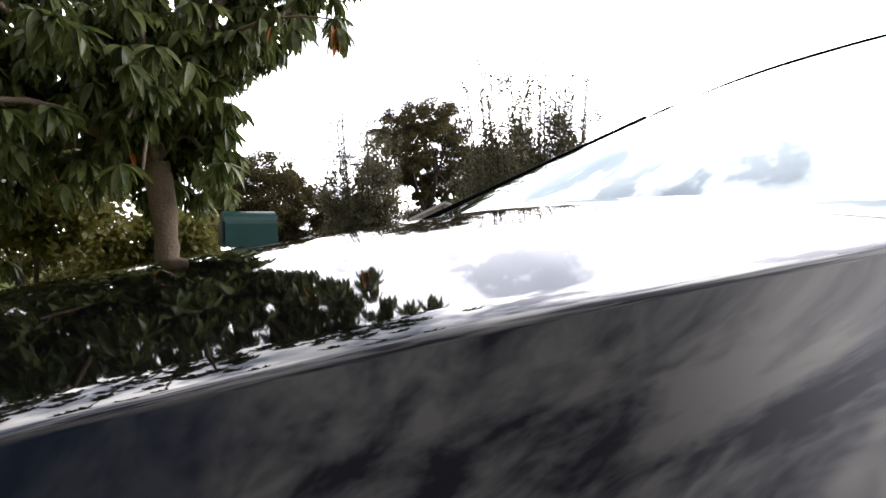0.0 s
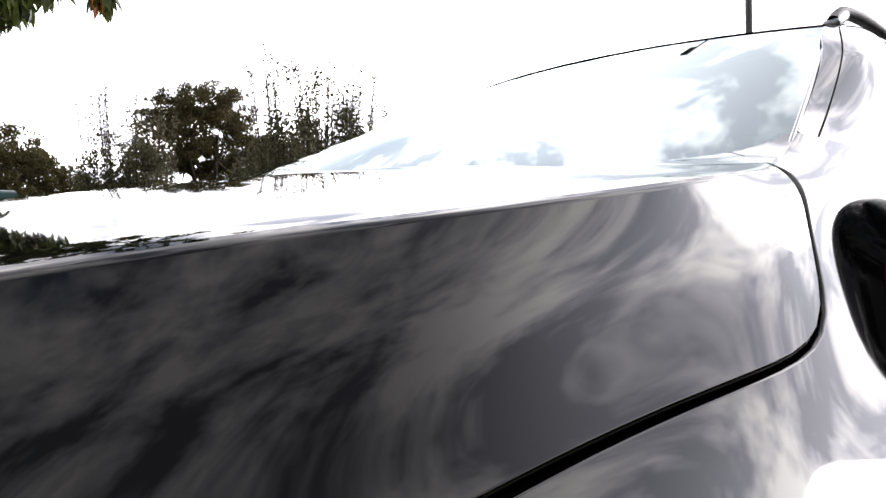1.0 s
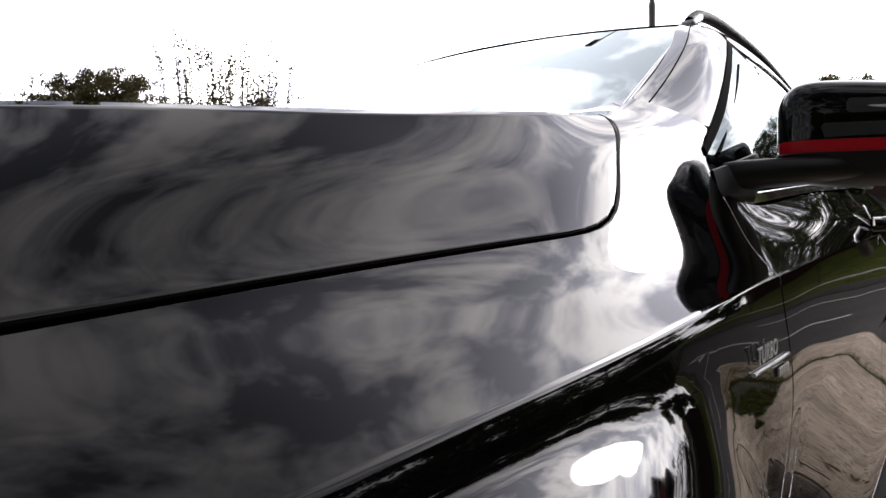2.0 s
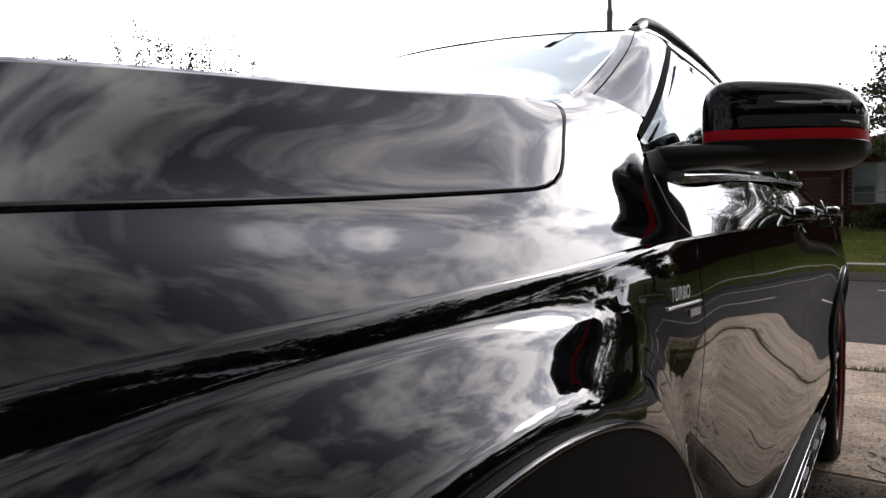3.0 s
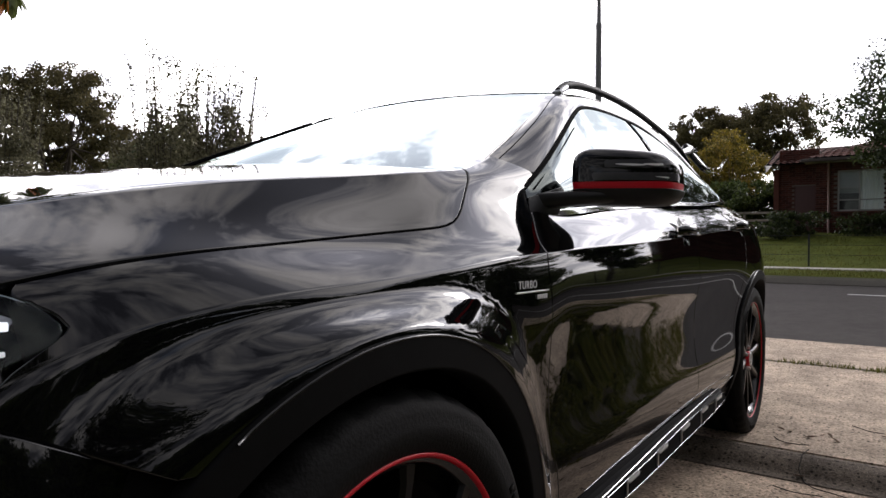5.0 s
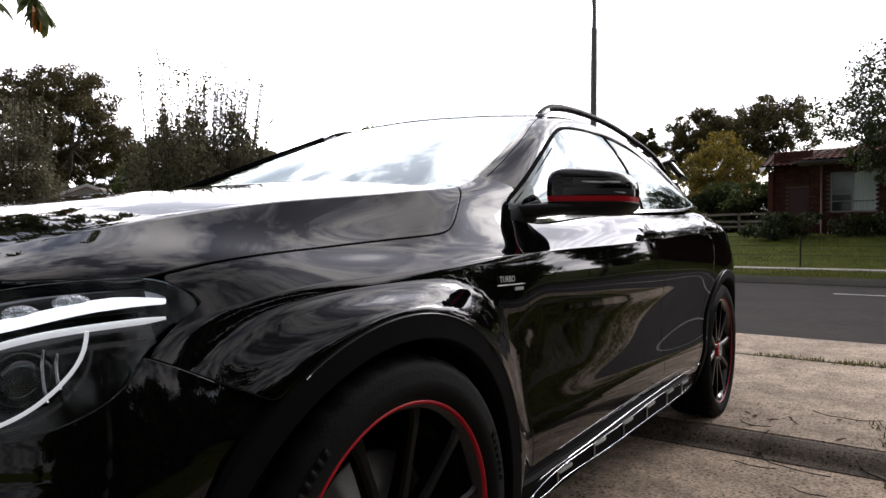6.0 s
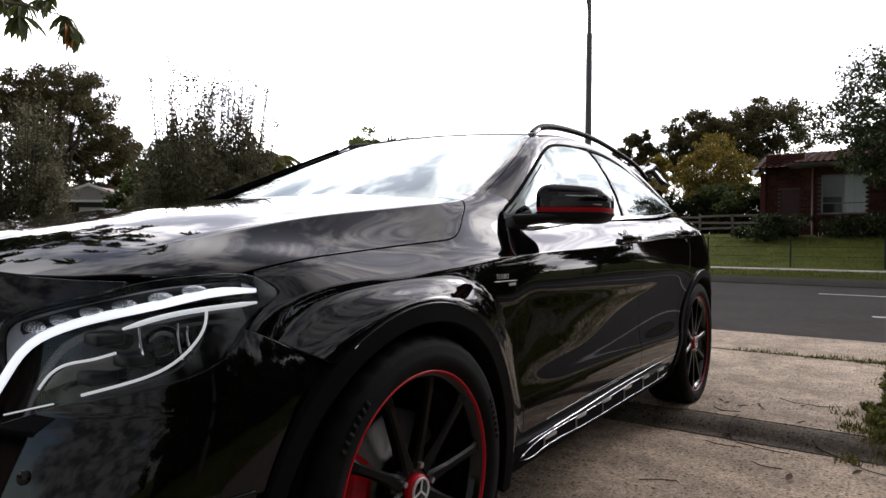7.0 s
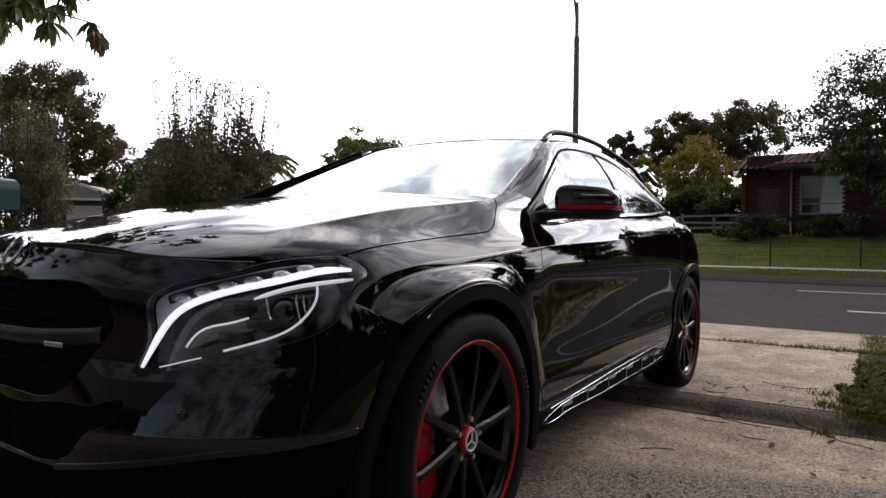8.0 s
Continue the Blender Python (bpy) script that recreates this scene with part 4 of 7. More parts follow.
# running boards with bright edges and studs
for sx in (1, -1):
    prof = [(.84, .341), (.877, .337), (.885, .329), (.884, .292), (.874, .278), (.84, .275)]
    ys = np.linspace(.33, 2.13, 24)
    bm = bmesh.new()
    rows = []
    for y in ys:
        e = min(1, (y - .33) / .10 + .12, (2.13 - y) / .14 + .12)
        rows.append([bm.verts.new((sx * (.84 + (x - .84) * e), y, .312 + (z - .312) * (.35 + .65 * e))) for x, z in prof])
    for a, b in zip(rows[:-1], rows[1:]):
        for i in range(5):
            bm.faces.new((a[i], a[i + 1], b[i + 1], b[i]))
    bm.faces.new(rows[0]); bm.faces.new(rows[-1])
    bmesh.ops.recalc_face_normals(bm, faces=bm.faces)
    board = part("running_board", bm, M_clad, car, "black running board with a chrome-edged step recess", smooth=False)

    def on_board(y, z, off=.0):
        e = min(1, (y - .33) / .10 + .30, (2.16 - y) / .14 + .30)
        return (sx * (.855 + (.885 + off - .855) * max(e, 0)), y, z)

    top = smooth_line([(.33, .287), (.45, .313), (.65, .327), (.90, .335), (1.2, .347), (1.5, .354), (1.8, .360), (2.2, .360)], 40)
    part("chrome_edge", tube([(sx * (.872 + .012 * min(1, (y - .3) / .2)), y, z) for y, z in top], .0015, 6), M_chrome, board)
    up = [(.445, .286), (.48, .298), (.56, .312), (.87, .322), (1.25, .329), (1.7, .333), (1.95, .327), (2.035, .315)]
    down = [(2.045, .303), (2.0, .290), (1.85, .283), (1.4, .280), (.87, .280), (.6, .280), (.465, .280)]
    loop = smooth_line(up + down, 90, closed=True)
    bm = bmesh.new()
    bm.faces.new([bm.verts.new(on_board(y, z, .0012)) for y, z in loop])
    bmesh.ops.triangulate(bm, faces=bm.faces[:])
    part("recess", bm, M_dark, board, "dark step recess", smooth=False)
    ring = [on_board(y, z, .002) for y, z in loop]
    part("chrome_edge", tube(ring + ring[:1], .0010, 6), M_chrome, board, "chrome edge round the step recess")
    for y in (.61, .867, 1.124, 1.375, 1.63, 1.86):
        z1 = float(np.interp(y, [p[0] for p in up], [p[1] for p in up]))
        part("divider", box(on_board(y, (z1 + .281) / 2 + .003, .003), (.006, .0045, z1 - .285), .001), M_silver, board, smooth=False)
        # white colour stands in for the bright reflection on the metal studs
        for k in range(6):
            part("stud", box(on_board(y + .014 + k * .013, z1 - .003, .004), (.010, .0055, .012), .0012, Matrix.Rotation(radians(-38), 4, "X")), M_white, board, "slanted metal stud with its shine painted white", smooth=False)

# roof rails
for sx in (1, -1):
    c = smooth_line([(.553, 1.165, 1.392), (.548, 1.215, 1.418), (.543, 1.33, 1.448), (.538, 1.55, 1.470), (.538, 1.9, 1.474), (.545, 2.3, 1.440), (.56, 2.66, 1.365), (.563, 2.73, 1.335)], 40)
    part("roof_rail", tube([(sx * x, y, z) for x, y, z in c], .014, 8, flat=.8), M_rail, car, "black roof rail")
    part("rail_foot", box((sx * .551, 1.19, 1.402), (.03, .075, .018), .006, Matrix.Rotation(radians(26), 4, "X")), M_silver, car)

# roof spoiler with end fins
bm = bmesh.new()
rows = []
for y, z, h in ((2.84, 1.392, .012), (2.97, 1.440, .034), (3.10, 1.476, .050), (3.24, 1.474, .028)):
    rows.append([bm.verts.new((x, y + .02 * (1 - (x / .5) ** 2), zz)) for zz in (z, z - h) for x in np.linspace(-.49, .49, 9)])
for a, b in zip(rows[:-1], rows[1:]):
    for i in range(8):
        bm.faces.new((a[i], a[i + 1], b[i + 1], b[i]))
        bm.faces.new((a[9 + i], b[9 + i], b[10 + i], a[10 + i]))
    bm.faces.new((a[0], b[0], b[9], a[9])); bm.faces.new((a[8], a[17], b[17], b[8]))
bm.faces.new(rows[-1][:9] + rows[-1][9:][::-1])
bmesh.ops.recalc_face_normals(bm, faces=bm.faces)
part("roof_spoiler", bm, M_gloss, car, "gloss black roof spoiler")
for sx in (1, -1):
    bm = bmesh.new()
    # end plate that sweeps outwards and down from the wing's tip
    rows = []
    for t in np.linspace(0, 1, 7):
        x, z = .448 + .100 * t ** 1.25, 1.488 - .140 * t - .006 * t * t
        y0, y1 = 3.085 + .035 * t, 3.265 + .045 * t
        rows.append([bm.verts.new((sx * (x + o), y, z + o * .8)) for o, y in ((0, y0), (.012, y0 + .012), (.012, y1 - .012), (0, y1), (-.010, y1 - .01), (-.010, y0 + .01))])
    for a, b in zip(rows[:-1], rows[1:]):
        for k in range(6):
            bm.faces.new((a[k], a[(k + 1) % 6], b[(k + 1) % 6], b[k]))
    bm.faces.new(rows[0]); bm.faces.new(rows[-1])
    bmesh.ops.recalc_face_normals(bm, faces=bm.faces)
    part("spoiler_fin", bm, M_paint, car, "glossy black spoiler end plate")


# ---------------------------------------------------------------- door mirrors, handles, badge
def mirror_surface():
    u = (1 - np.cos(np.linspace(.02, math.pi - .02, 64))) / 2
    th = np.linspace(0, 2 * math.pi, 97)
    e = np.clip(1 - np.abs(2 * u - 1) ** 6, 0, 1) ** (1 / 2.4)
    P = np.zeros((64, 97, 3))
    for i in range(64):
        top = 1.131 - .018 * u[i] ** 2
        h = (top - 1.000) / 2 * (.10 + .90 * e[i])
        c = (top + 1.000) / 2
        d = .072 * e[i]
        cs_, sn = np.cos(th), np.sin(th)
        P[i, :, 0] = .816 + .210 * u[i]
        P[i, :, 1] = .708 + .105 * u[i] - d * np.sign(cs_) * np.abs(cs_) ** .62
        P[i, :, 2] = c + h * np.sign(sn) * np.abs(sn) ** .58
    return Surface(P)


mirror_s = mirror_surface()
flip_needed = mirror_s.N[32, 0, 1] > 0
if flip_needed:
    mirror_s = Surface(mirror_s.P, flip=True)
zb = 1.033
back = mirror_s.Y - (.743 + .105 * (mirror_s.X - .816) / .210)
M_ind = plain("indicator_lens", (.05, .05, .055), .12, vary=.1)
for mir in (False, True):
    hs = mirror_s.panel("door_mirror", np.minimum(mirror_s.Z - zb - .0165, -back), M_paint, car, "gloss black door mirror with red stripe", mirror=mir, rim=.004, bevel=.001)
    mirror_s.panel("red_stripe", np.minimum.reduce([mirror_s.Z - zb, zb + .0165 - mirror_s.Z, -back]), M_red, hs, "red stripe", mirror=mir, rim=.003, bevel=.0006, offset=-.0006)
    mirror_s.panel("mirror_base", np.minimum(zb - mirror_s.Z, -back + .02), M_trim, hs, "satin black mirror base", mirror=mir, rim=.003, bevel=.001, offset=.004)
    mirror_s.panel("mirror_back", back + .012, M_trim, hs, mirror=mir, offset=-.004, rim=0)
    for z0, x0, x1 in ((1.086, .905, 1.005), (1.057, .88, 1.015)):
        mirror_s.panel("indicator_strip", np.minimum.reduce([.0021 - np.abs(mirror_s.Z - z0), mirror_s.X - x0, x1 - mirror_s.X, .03 - back - .06]), M_badge, hs, "thin bright indicator strip", mirror=mir, rim=.002, bevel=.0004, offset=.0008)
        mirror_s.panel("indicator_lens", np.minimum.reduce([.0085 - np.abs(mirror_s.Z - z0 - .003), mirror_s.X - x0 + .01, x1 + .01 - mirror_s.X, .03 - back - .06]), M_ind, hs, mirror=mir, rim=.002, bevel=.0004, offset=.0003)
    sx = -1 if mir else 1
    bm = bmesh.new()
    rows = []
    for x, y, z, hy, hz in ((.772, .580, 1.001, .026, .018), (.795, .600, 1.005, .030, .018), (.82, .632, 1.009, .036, .017), (.85, .678, 1.013, .046, .016), (.92, .742, 1.018, .042, .014)):
        rows.append([bm.verts.new((sx * x, y + hy * math.copysign(abs(math.cos(a)) ** .6, math.cos(a)), z + hz * math.copysign(abs(math.sin(a)) ** .6, math.sin(a)))) for a in np.linspace(0, 2 * math.pi, 17)[:-1]])
    for a, b in zip(rows[:-1], rows[1:]):
        for k in range(16):
            bm.faces.new((a[k], a[(k + 1) % 16], b[(k + 1) % 16], b[k]))
    bm.faces.new(rows[0]); bm.faces.new(rows[-1])
    bmesh.ops.recalc_face_normals(bm, faces=bm.faces)
    arm = bm
    part("mirror_arm", arm, M_trim, hs, "satin black mirror arm")

def body_x(y, z):
    """The side's x at a length and height."""
    i = int(np.clip(round((y + .86) / .02), 0, body.P.shape[0] - 1))
    zz, xx = body.Z[i, 40:], body.X[i, 40:]
    return float(np.interp(-z, -zz, xx))


for y, z in ((1.50, .955), (2.46, .998)):
    for sx in (1, -1):
        x = body_x(y, z)
        h = part("door_handle", tube([(sx * (x + o), y + dy, z + .006 * (1 - abs(dy) / .1)) for dy, o in ((-.095, .004), (-.085, .022), (-.05, .032), (0, .035), (.05, .032), (.085, .022), (.095, .004))], .0165, 10, flat=.7), M_paint, car, "black door handle with chrome strip")
        part("chrome_strip", tube([(sx * (x + o), y + dy, z - .008) for dy, o in ((-.07, .034), (0, .041), (.07, .034))], .005, 6), M_chrome, h)
        bm = lathe([(.001, .001), (.03, .002), (.042, .003), (.046, .001)], "z", 24)
        bm.transform(Matrix.Translation((sx * x, y - .01, z)) @ Vector((sx, 0, .45)).to_track_quat("Z", "Y").to_matrix().to_4x4() @ Matrix.Diagonal((.8, 1.15, 1, 1)))
        part("handle_cup", bm, M_gloss, h)


def badge():
    cu = bpy.data.curves.new("badge_text", "FONT")
    cu.body, cu.size, cu.extrude, cu.space_character = "TURBO", .0205, .0004, 1.12
    tmp = bpy.data.objects.new("badge_text", cu)
    scene.collection.objects.link(tmp)
    me = bpy.data.meshes.new_from_object(tmp.evaluated_get(bpy.context.evaluated_depsgraph_get()))
    bpy.data.objects.remove(tmp)
    x = body_x(.38, .82)
    m = Matrix(((0, 0, 1, x + .0022), (1, 0, 0, .316), (0, 1, 0, .8270), (0, 0, 0, 1)))
    me.transform(m)
    part_mesh("badge_text", me, M_badge, car, "chrome lettering", smooth=False)
    part("badge_line", tube([(body_x(y, .82) + .0015, y, .820) for y in np.linspace(.312, .438, 8)], .0018, 6), M_badge, car, "chrome badge line")
    for k in range(5):
        part("badge_mark", box((body_x(.42, .806) + .0015, .392 + k * .0085, .8095), (.002, .0055, .008), .0005), M_badge, car, smooth=False)


badge()

# ---------------------------------------------------------------- cabin
part("dashboard", tube([(x, .62 + .10 * (x / .65) ** 2, .985 - .03 * (x / .65) ** 2) for x in np.linspace(-.65, .65, 15)], .12, 12, flat=1.6), M_seat, car, "dark dashboard")
for x in (-.36, .36):
    s = part("seat", box((x, 1.62, .95), (.46, .16, .62), .05, Matrix.Rotation(radians(-14), 4, "X")), M_seat, car, "dark seat")
    part("headrest", box((x, 1.70, 1.29), (.26, .10, .18), .04), M_seat, s)
part("rear_bench", box((0, 2.45, .95), (1.2, .18, .6), .05, Matrix.Rotation(radians(-16), 4, "X")), M_seat, car, "dark rear bench")
part("cabin_floor", box((0, 1.6, .50), (1.5, 2.2, .06)), M_seat, car, smooth=False)
part("headliner", box((0, 1.9, 1.37), (.95, 1.4, .01)), M_seat, car, smooth=False)
part("steering_wheel", lathe([(.165, 0), (.178, .012), (.190, 0), (.178, -.012), (.165, 0)], "y", 32, (-.36, .92, 1.0)), M_seat, car)
part("rear_view_mirror", box((0, 1.05, 1.36), (.22, .03, .06), .012), M_seat, car)


# rolled lip where the wing meets the cladding
for c in (AXLE_F, AXLE_R):
    for sx in (1, -1):
        ring = [(c + (R_PAINT + .001) * math.cos(a), ARCH_Z + (R_PAINT + .001) * math.sin(a)) for a in np.linspace(.20, math.pi - (.30 if c > 0 else 1.0), 48)]
        part("arch_lip", tube([(sx * (body_x(y, z) + .0065), y, z) for y, z in ring], .0022, 6), M_gloss, car, "thin glossy arch edge")


# ---------------------------------------------------------------- ground, drive and road
def concrete_mat(name, col, spot, aggregate=False):
    m = plain(name, col, 0.92, spec=0.15, vary=0.22, scale=1.3, bump=0.5, bscale=160)
    nt = m.node_tree
    N, L = nt.nodes.new, nt.links.new
    b = nt.nodes["Principled BSDF"]
    src = b.inputs["Base Color"].links[0].from_socket
    co = N("ShaderNodeTexCoord")
    vor = N("ShaderNodeTexVoronoi"); vor.inputs["Scale"].default_value = 120
    L(co.outputs["Object"], vor.inputs["Vector"])
    mp = N("ShaderNodeMapRange"); L(vor.outputs["Color"], mp.inputs["Value"])
    for i, v in enumerate((0.1, 0.9, 1 - spot, 1 + spot)):
        mp.inputs[i + 1].default_value = v
    big = N("ShaderNodeTexNoise"); big.inputs["Scale"].default_value = 3.5; big.inputs["Detail"].default_value = 8; big.inputs["Roughness"].default_value = 0.7
    L(co.outputs["Object"], big.inputs["Vector"])
    st = N("ShaderNodeMapRange"); L(big.outputs["Fac"], st.inputs["Value"])
    for i, v in enumerate((0.35, 0.6, 0.62, 1.08)):
        st.inputs[i + 1].default_value = v
    mul = N("ShaderNodeMath"); mul.operation = "MULTIPLY"
    L(mp.outputs[0], mul.inputs[0]); L(st.outputs[0], mul.inputs[1])
    vm = N("ShaderNodeVectorMath"); vm.operation = "SCALE"
    L(src, vm.inputs[0]); L(mul.outputs[0], vm.inputs["Scale"]); L(vm.outputs[0], b.inputs["Base Color"])
    # dark pits where stones have come out
    pit = N("ShaderNodeTexVoronoi"); pit.inputs["Scale"].default_value = 48
    L(co.outputs["Object"], pit.inputs["Vector"])
    sel = N("ShaderNodeSeparateColor"); L(pit.outputs["Color"], sel.inputs[0])
    rad = N("ShaderNodeMath"); rad.operation = "MULTIPLY"
    L(sel.outputs[0], rad.inputs[0]); rad.inputs[1].default_value = 0.36
    dif = N("ShaderNodeMath"); dif.operation = "SUBTRACT"
    L(pit.outputs["Distance"], dif.inputs[0]); L(rad.outputs[0], dif.inputs[1])
    pm = N("ShaderNodeMapRange"); L(dif.outputs[0], pm.inputs["Value"])
    for i, v in enumerate((-0.04, 0.05, 0.25, 1.05)):
        pm.inputs[i + 1].default_value = v
    pv = N("ShaderNodeVectorMath"); pv.operation = "SCALE"
    L(vm.outputs[0], pv.inputs[0]); L(pm.outputs[0], pv.inputs["Scale"]); L(pv.outputs[0], b.inputs["Base Color"])
    vm = pv
    if aggregate:
        # the older, worn pour towards the house shows its dark stones
        sp = N("ShaderNodeSeparateXYZ"); L(co.outputs["Object"], sp.inputs[0])
        e1 = N("ShaderNodeMath"); e1.operation = "MULTIPLY_ADD"
        L(sp.outputs["X"], e1.inputs[0]); e1.inputs[1].default_value = 0.41; e1.inputs[2].default_value = 0.55
        e2 = N("ShaderNodeMath"); e2.operation = "SUBTRACT"
        L(e1.outputs[0], e2.inputs[0]); L(sp.outputs["Y"], e2.inputs[1])
        e3 = N("ShaderNodeMath"); e3.operation = "MULTIPLY_ADD"
        L(big.outputs["Fac"], e3.inputs[0]); e3.inputs[1].default_value = 0.35; L(e2.outputs[0], e3.inputs[2])
        fm = N("ShaderNodeMapRange"); L(e3.outputs[0], fm.inputs["Value"])
        for i, v in enumerate((0.0, 0.16, 0.0, 1.0)):
            fm.inputs[i + 1].default_value = v
        peb = N("ShaderNodeTexVoronoi"); peb.inputs["Scale"].default_value = 140
        L(co.outputs["Object"], peb.inputs["Vector"])
        pr = N("ShaderNodeMapRange"); L(peb.outputs["Color"], pr.inputs["Value"])
        for i, v in enumerate((0.1, 0.95, 0.04, 1.2)):
            pr.inputs[i + 1].default_value = v
        pc = N("ShaderNodeVectorMath"); pc.operation = "SCALE"
        pc.inputs[0].default_value = (0.43, 0.36, 0.295); L(pr.outputs[0], pc.inputs["Scale"])
        mx = N("ShaderNodeMix"); mx.data_type = "RGBA"
        L(fm.outputs[0], mx.inputs[0]); L(vm.outputs[0], mx.inputs[6]); L(pc.outputs[0], mx.inputs[7]); L(mx.outputs[2], b.inputs["Base Color"])
    return m


M_conc = concrete_mat("weathered_concrete", (0.49, 0.385, 0.29), 0.45, True)
M_conc2 = concrete_mat("footpath_concrete", (0.48, 0.385, 0.295), 0.36)
# the lip's dark tone holds its stains and the shade on its face
M_conc3 = concrete_mat("stained_shaded_concrete", (0.14, 0.115, 0.09), 0.40)
M_path = plain("pale_path_concrete", (0.40, 0.38, 0.33), 0.85, vary=0.15, scale=2)
M_road = plain("worn_asphalt", (0.048, 0.043, 0.040), 0.95, spec=0.08, vary=0.22, scale=0.9, bump=0.4, bscale=120)
M_kerb = plain("kerb_concrete", (0.13, 0.12, 0.10), 0.85, vary=0.15, scale=3, bump=0.2)
M_line = plain("worn_road_paint", (0.62, 0.61, 0.58), 0.7, vary=0.2, scale=12)
M_grass = plain("lawn", (0.062, 0.086, 0.017), 0.95, spec=0.03, vary=0.3, scale=1.2, alt=(0.125, 0.14, 0.030), bump=0.6, bscale=70)
M_blade = leafy(plain("grass_blades", (0.085, 0.11, 0.02), 0.7, spec=0.1, vary=0.3, scale=2, alt=(0.16, 0.14, 0.04), island=0.5))
M_soil = plain("brown_soil_and_litter", (0.055, 0.042, 0.026), 0.95, vary=0.4, scale=6, bump=0.5)

GROUND_Y = [-80, -1, 0, 1.0, 2.2, 2.27, 2.31, 2.345, 2.38, 2.42, 2.47, 4.5, 5.6, 5.75, 10, 14.4, 14.5, 19.0, 20.0, 23, 27, 32, 60, 400]
GROUND_Z = [0.1, 0, 0, -.012, -.055, -.056, -.048, -.025, -.008, .0005, .005, .075, .085, .075, .135, .12, .26, .29, .34, .80, 1.45, 1.6, 1.9, 2.2]


def gz(y):
    return float(np.interp(y, GROUND_Y, GROUND_Z))


def strip(name, x0, x1, ys, lift, mat, label, category, nx=2, thick=0.10, kind="structure", wob=0.0, smooth=False):
    """A slab laid over the ground's profile, with sides going down."""
    xs = np.linspace(x0, x1, nx)
    v, f = [], []
    for y in ys:
        for x in xs:
            v.append((x + wob * noise.noise((y * 2.1, x, 3)), y, gz(y) + lift))
    ny = len(ys)
    for j in range(ny - 1):
        for i in range(nx - 1):
            a = j * nx + i
            f.append((a, a + 1, a + nx + 1, a + nx))
    loop = [i for i in range(nx)] + [j * nx + nx - 1 for j in range(1, ny)] + [(ny - 1) * nx + i for i in range(nx - 2, -1, -1)] + [j * nx for j in range(ny - 2, 0, -1)]
    n0 = len(v)
    for k in loop:
        x, y, z = v[k]
        v.append((x, y, z - thick))
    for k in range(len(loop)):
        a, b = loop[k], loop[(k + 1) % len(loop)]
        f.append((b, a, n0 + k, n0 + (k + 1) % len(loop)))
    me = raw(v, f, name)
    ob = part_mesh(name, me, mat, None, "", smooth=smooth)
    return tagged(ob, label, category, kind=kind)


def ground_sheet():
    xs = np.concatenate([np.linspace(-400, -20, 12), np.linspace(-18, 18, 37), np.linspace(20, 400, 12)])
    ys = np.concatenate([np.linspace(-400, -10, 8), np.linspace(-8, 2, 11), GROUND_Y[4:-1], np.linspace(70, 400, 6)])
    ys = np.unique(ys)
    v = [(x, y, gz(y) - 0.02 + (0.02 * noise.noise((x * .6, y * .6, 0)) if (y > 20 or x > 3 or x < -4) else 0) - (0.035 if -2.3 < x < 1.6 and y < 5.7 else 0) - (.05 if 5.6 < y < 14.45 else 0)) for y in ys for x in xs]
    n = len(xs)
    f = [(j * n + i, j * n + i + 1, (j + 1) * n + i + 1, (j + 1) * n + i) for j in range(len(ys) - 1) for i in range(n - 1)]
    tagged(part_mesh("ground", raw(v, f, "ground"), M_grass), "green lawn and verge that reach the horizon", "ground", kind="structure")


ground_sheet()
lip = [2.479, 2.6]
strip("driveway", -2.2, 2.9, [-9, -6, -3, -1, 0, .5, 1.0, 1.6, 2.0, 2.2, 2.262], 0.0, M_conc, "weathered speckled concrete driveway with dark stains", "driveway", nx=12, wob=.03)
strip("pavement", -2.2, 1.80, lip + [3.0, 3.6, 4.2, 4.40], 0.006, M_conc2, "pale concrete crossover slab with a rounded front lip", "pavement", nx=12, wob=.04)
strip("driveway_lip", -2.2, 1.98, [2.25, 2.265, 2.28, 2.295, 2.31, 2.325, 2.345, 2.36, 2.38, 2.40, 2.42, 2.44, 2.462], 0.004, M_conc3, "rounded concrete lip across the drive, darkened for stains and shade", "kerb", nx=60, wob=.02, smooth=True)
strip("driveway_apron", -2.2, 6.0, [4.47, 4.7, 5.1, 5.62], 0.004, M_conc2, "pale concrete strip beside the road", "driveway", nx=8)
strip("joint_soil", -2.2, 2.4, [4.38, 4.42, 4.49], 0.001, M_soil, "brown soil and weeds in the slab joint", "soil", nx=10)
strip("road", -300, 300, [5.66, 7, 8.5, 10, 11.5, 13, 14.38], 0.0, M_road, "worn grey asphalt suburban road", "road", nx=40)
strip("kerb_far", -300, 300, [14.36, 14.40, 14.46, 14.51], 0.02, M_kerb, "concrete kerb on the far side of the road", "kerb", nx=40, thick=.25)
strip("footpath", -300, 300, [19.0, 19.25, 19.55], 0.012, M_path, "narrow pale concrete footpath across the road", "footpath", nx=40)
for x0, x1, y in ((.90, 3.9, 11.5), (9.9, 12.9, 11.5), (-8.1, -5.1, 11.5), (1.70, 60, 7.92)):
    strip("road_marking", x0, x1, [y - .05, y + .05], 0.006, M_line, "worn white painted road line", "road marking", thick=.004)
for k, (x0, x1, y0, y1) in enumerate(((1.80, 2.40, 2.30, 4.36),)):
    strip("verge_soil", x0, x1, list(np.linspace(y0, y1, 40)), .006, M_soil, "bare brown soil and litter beside the drive", "soil", nx=6, thick=.05, wob=.09)


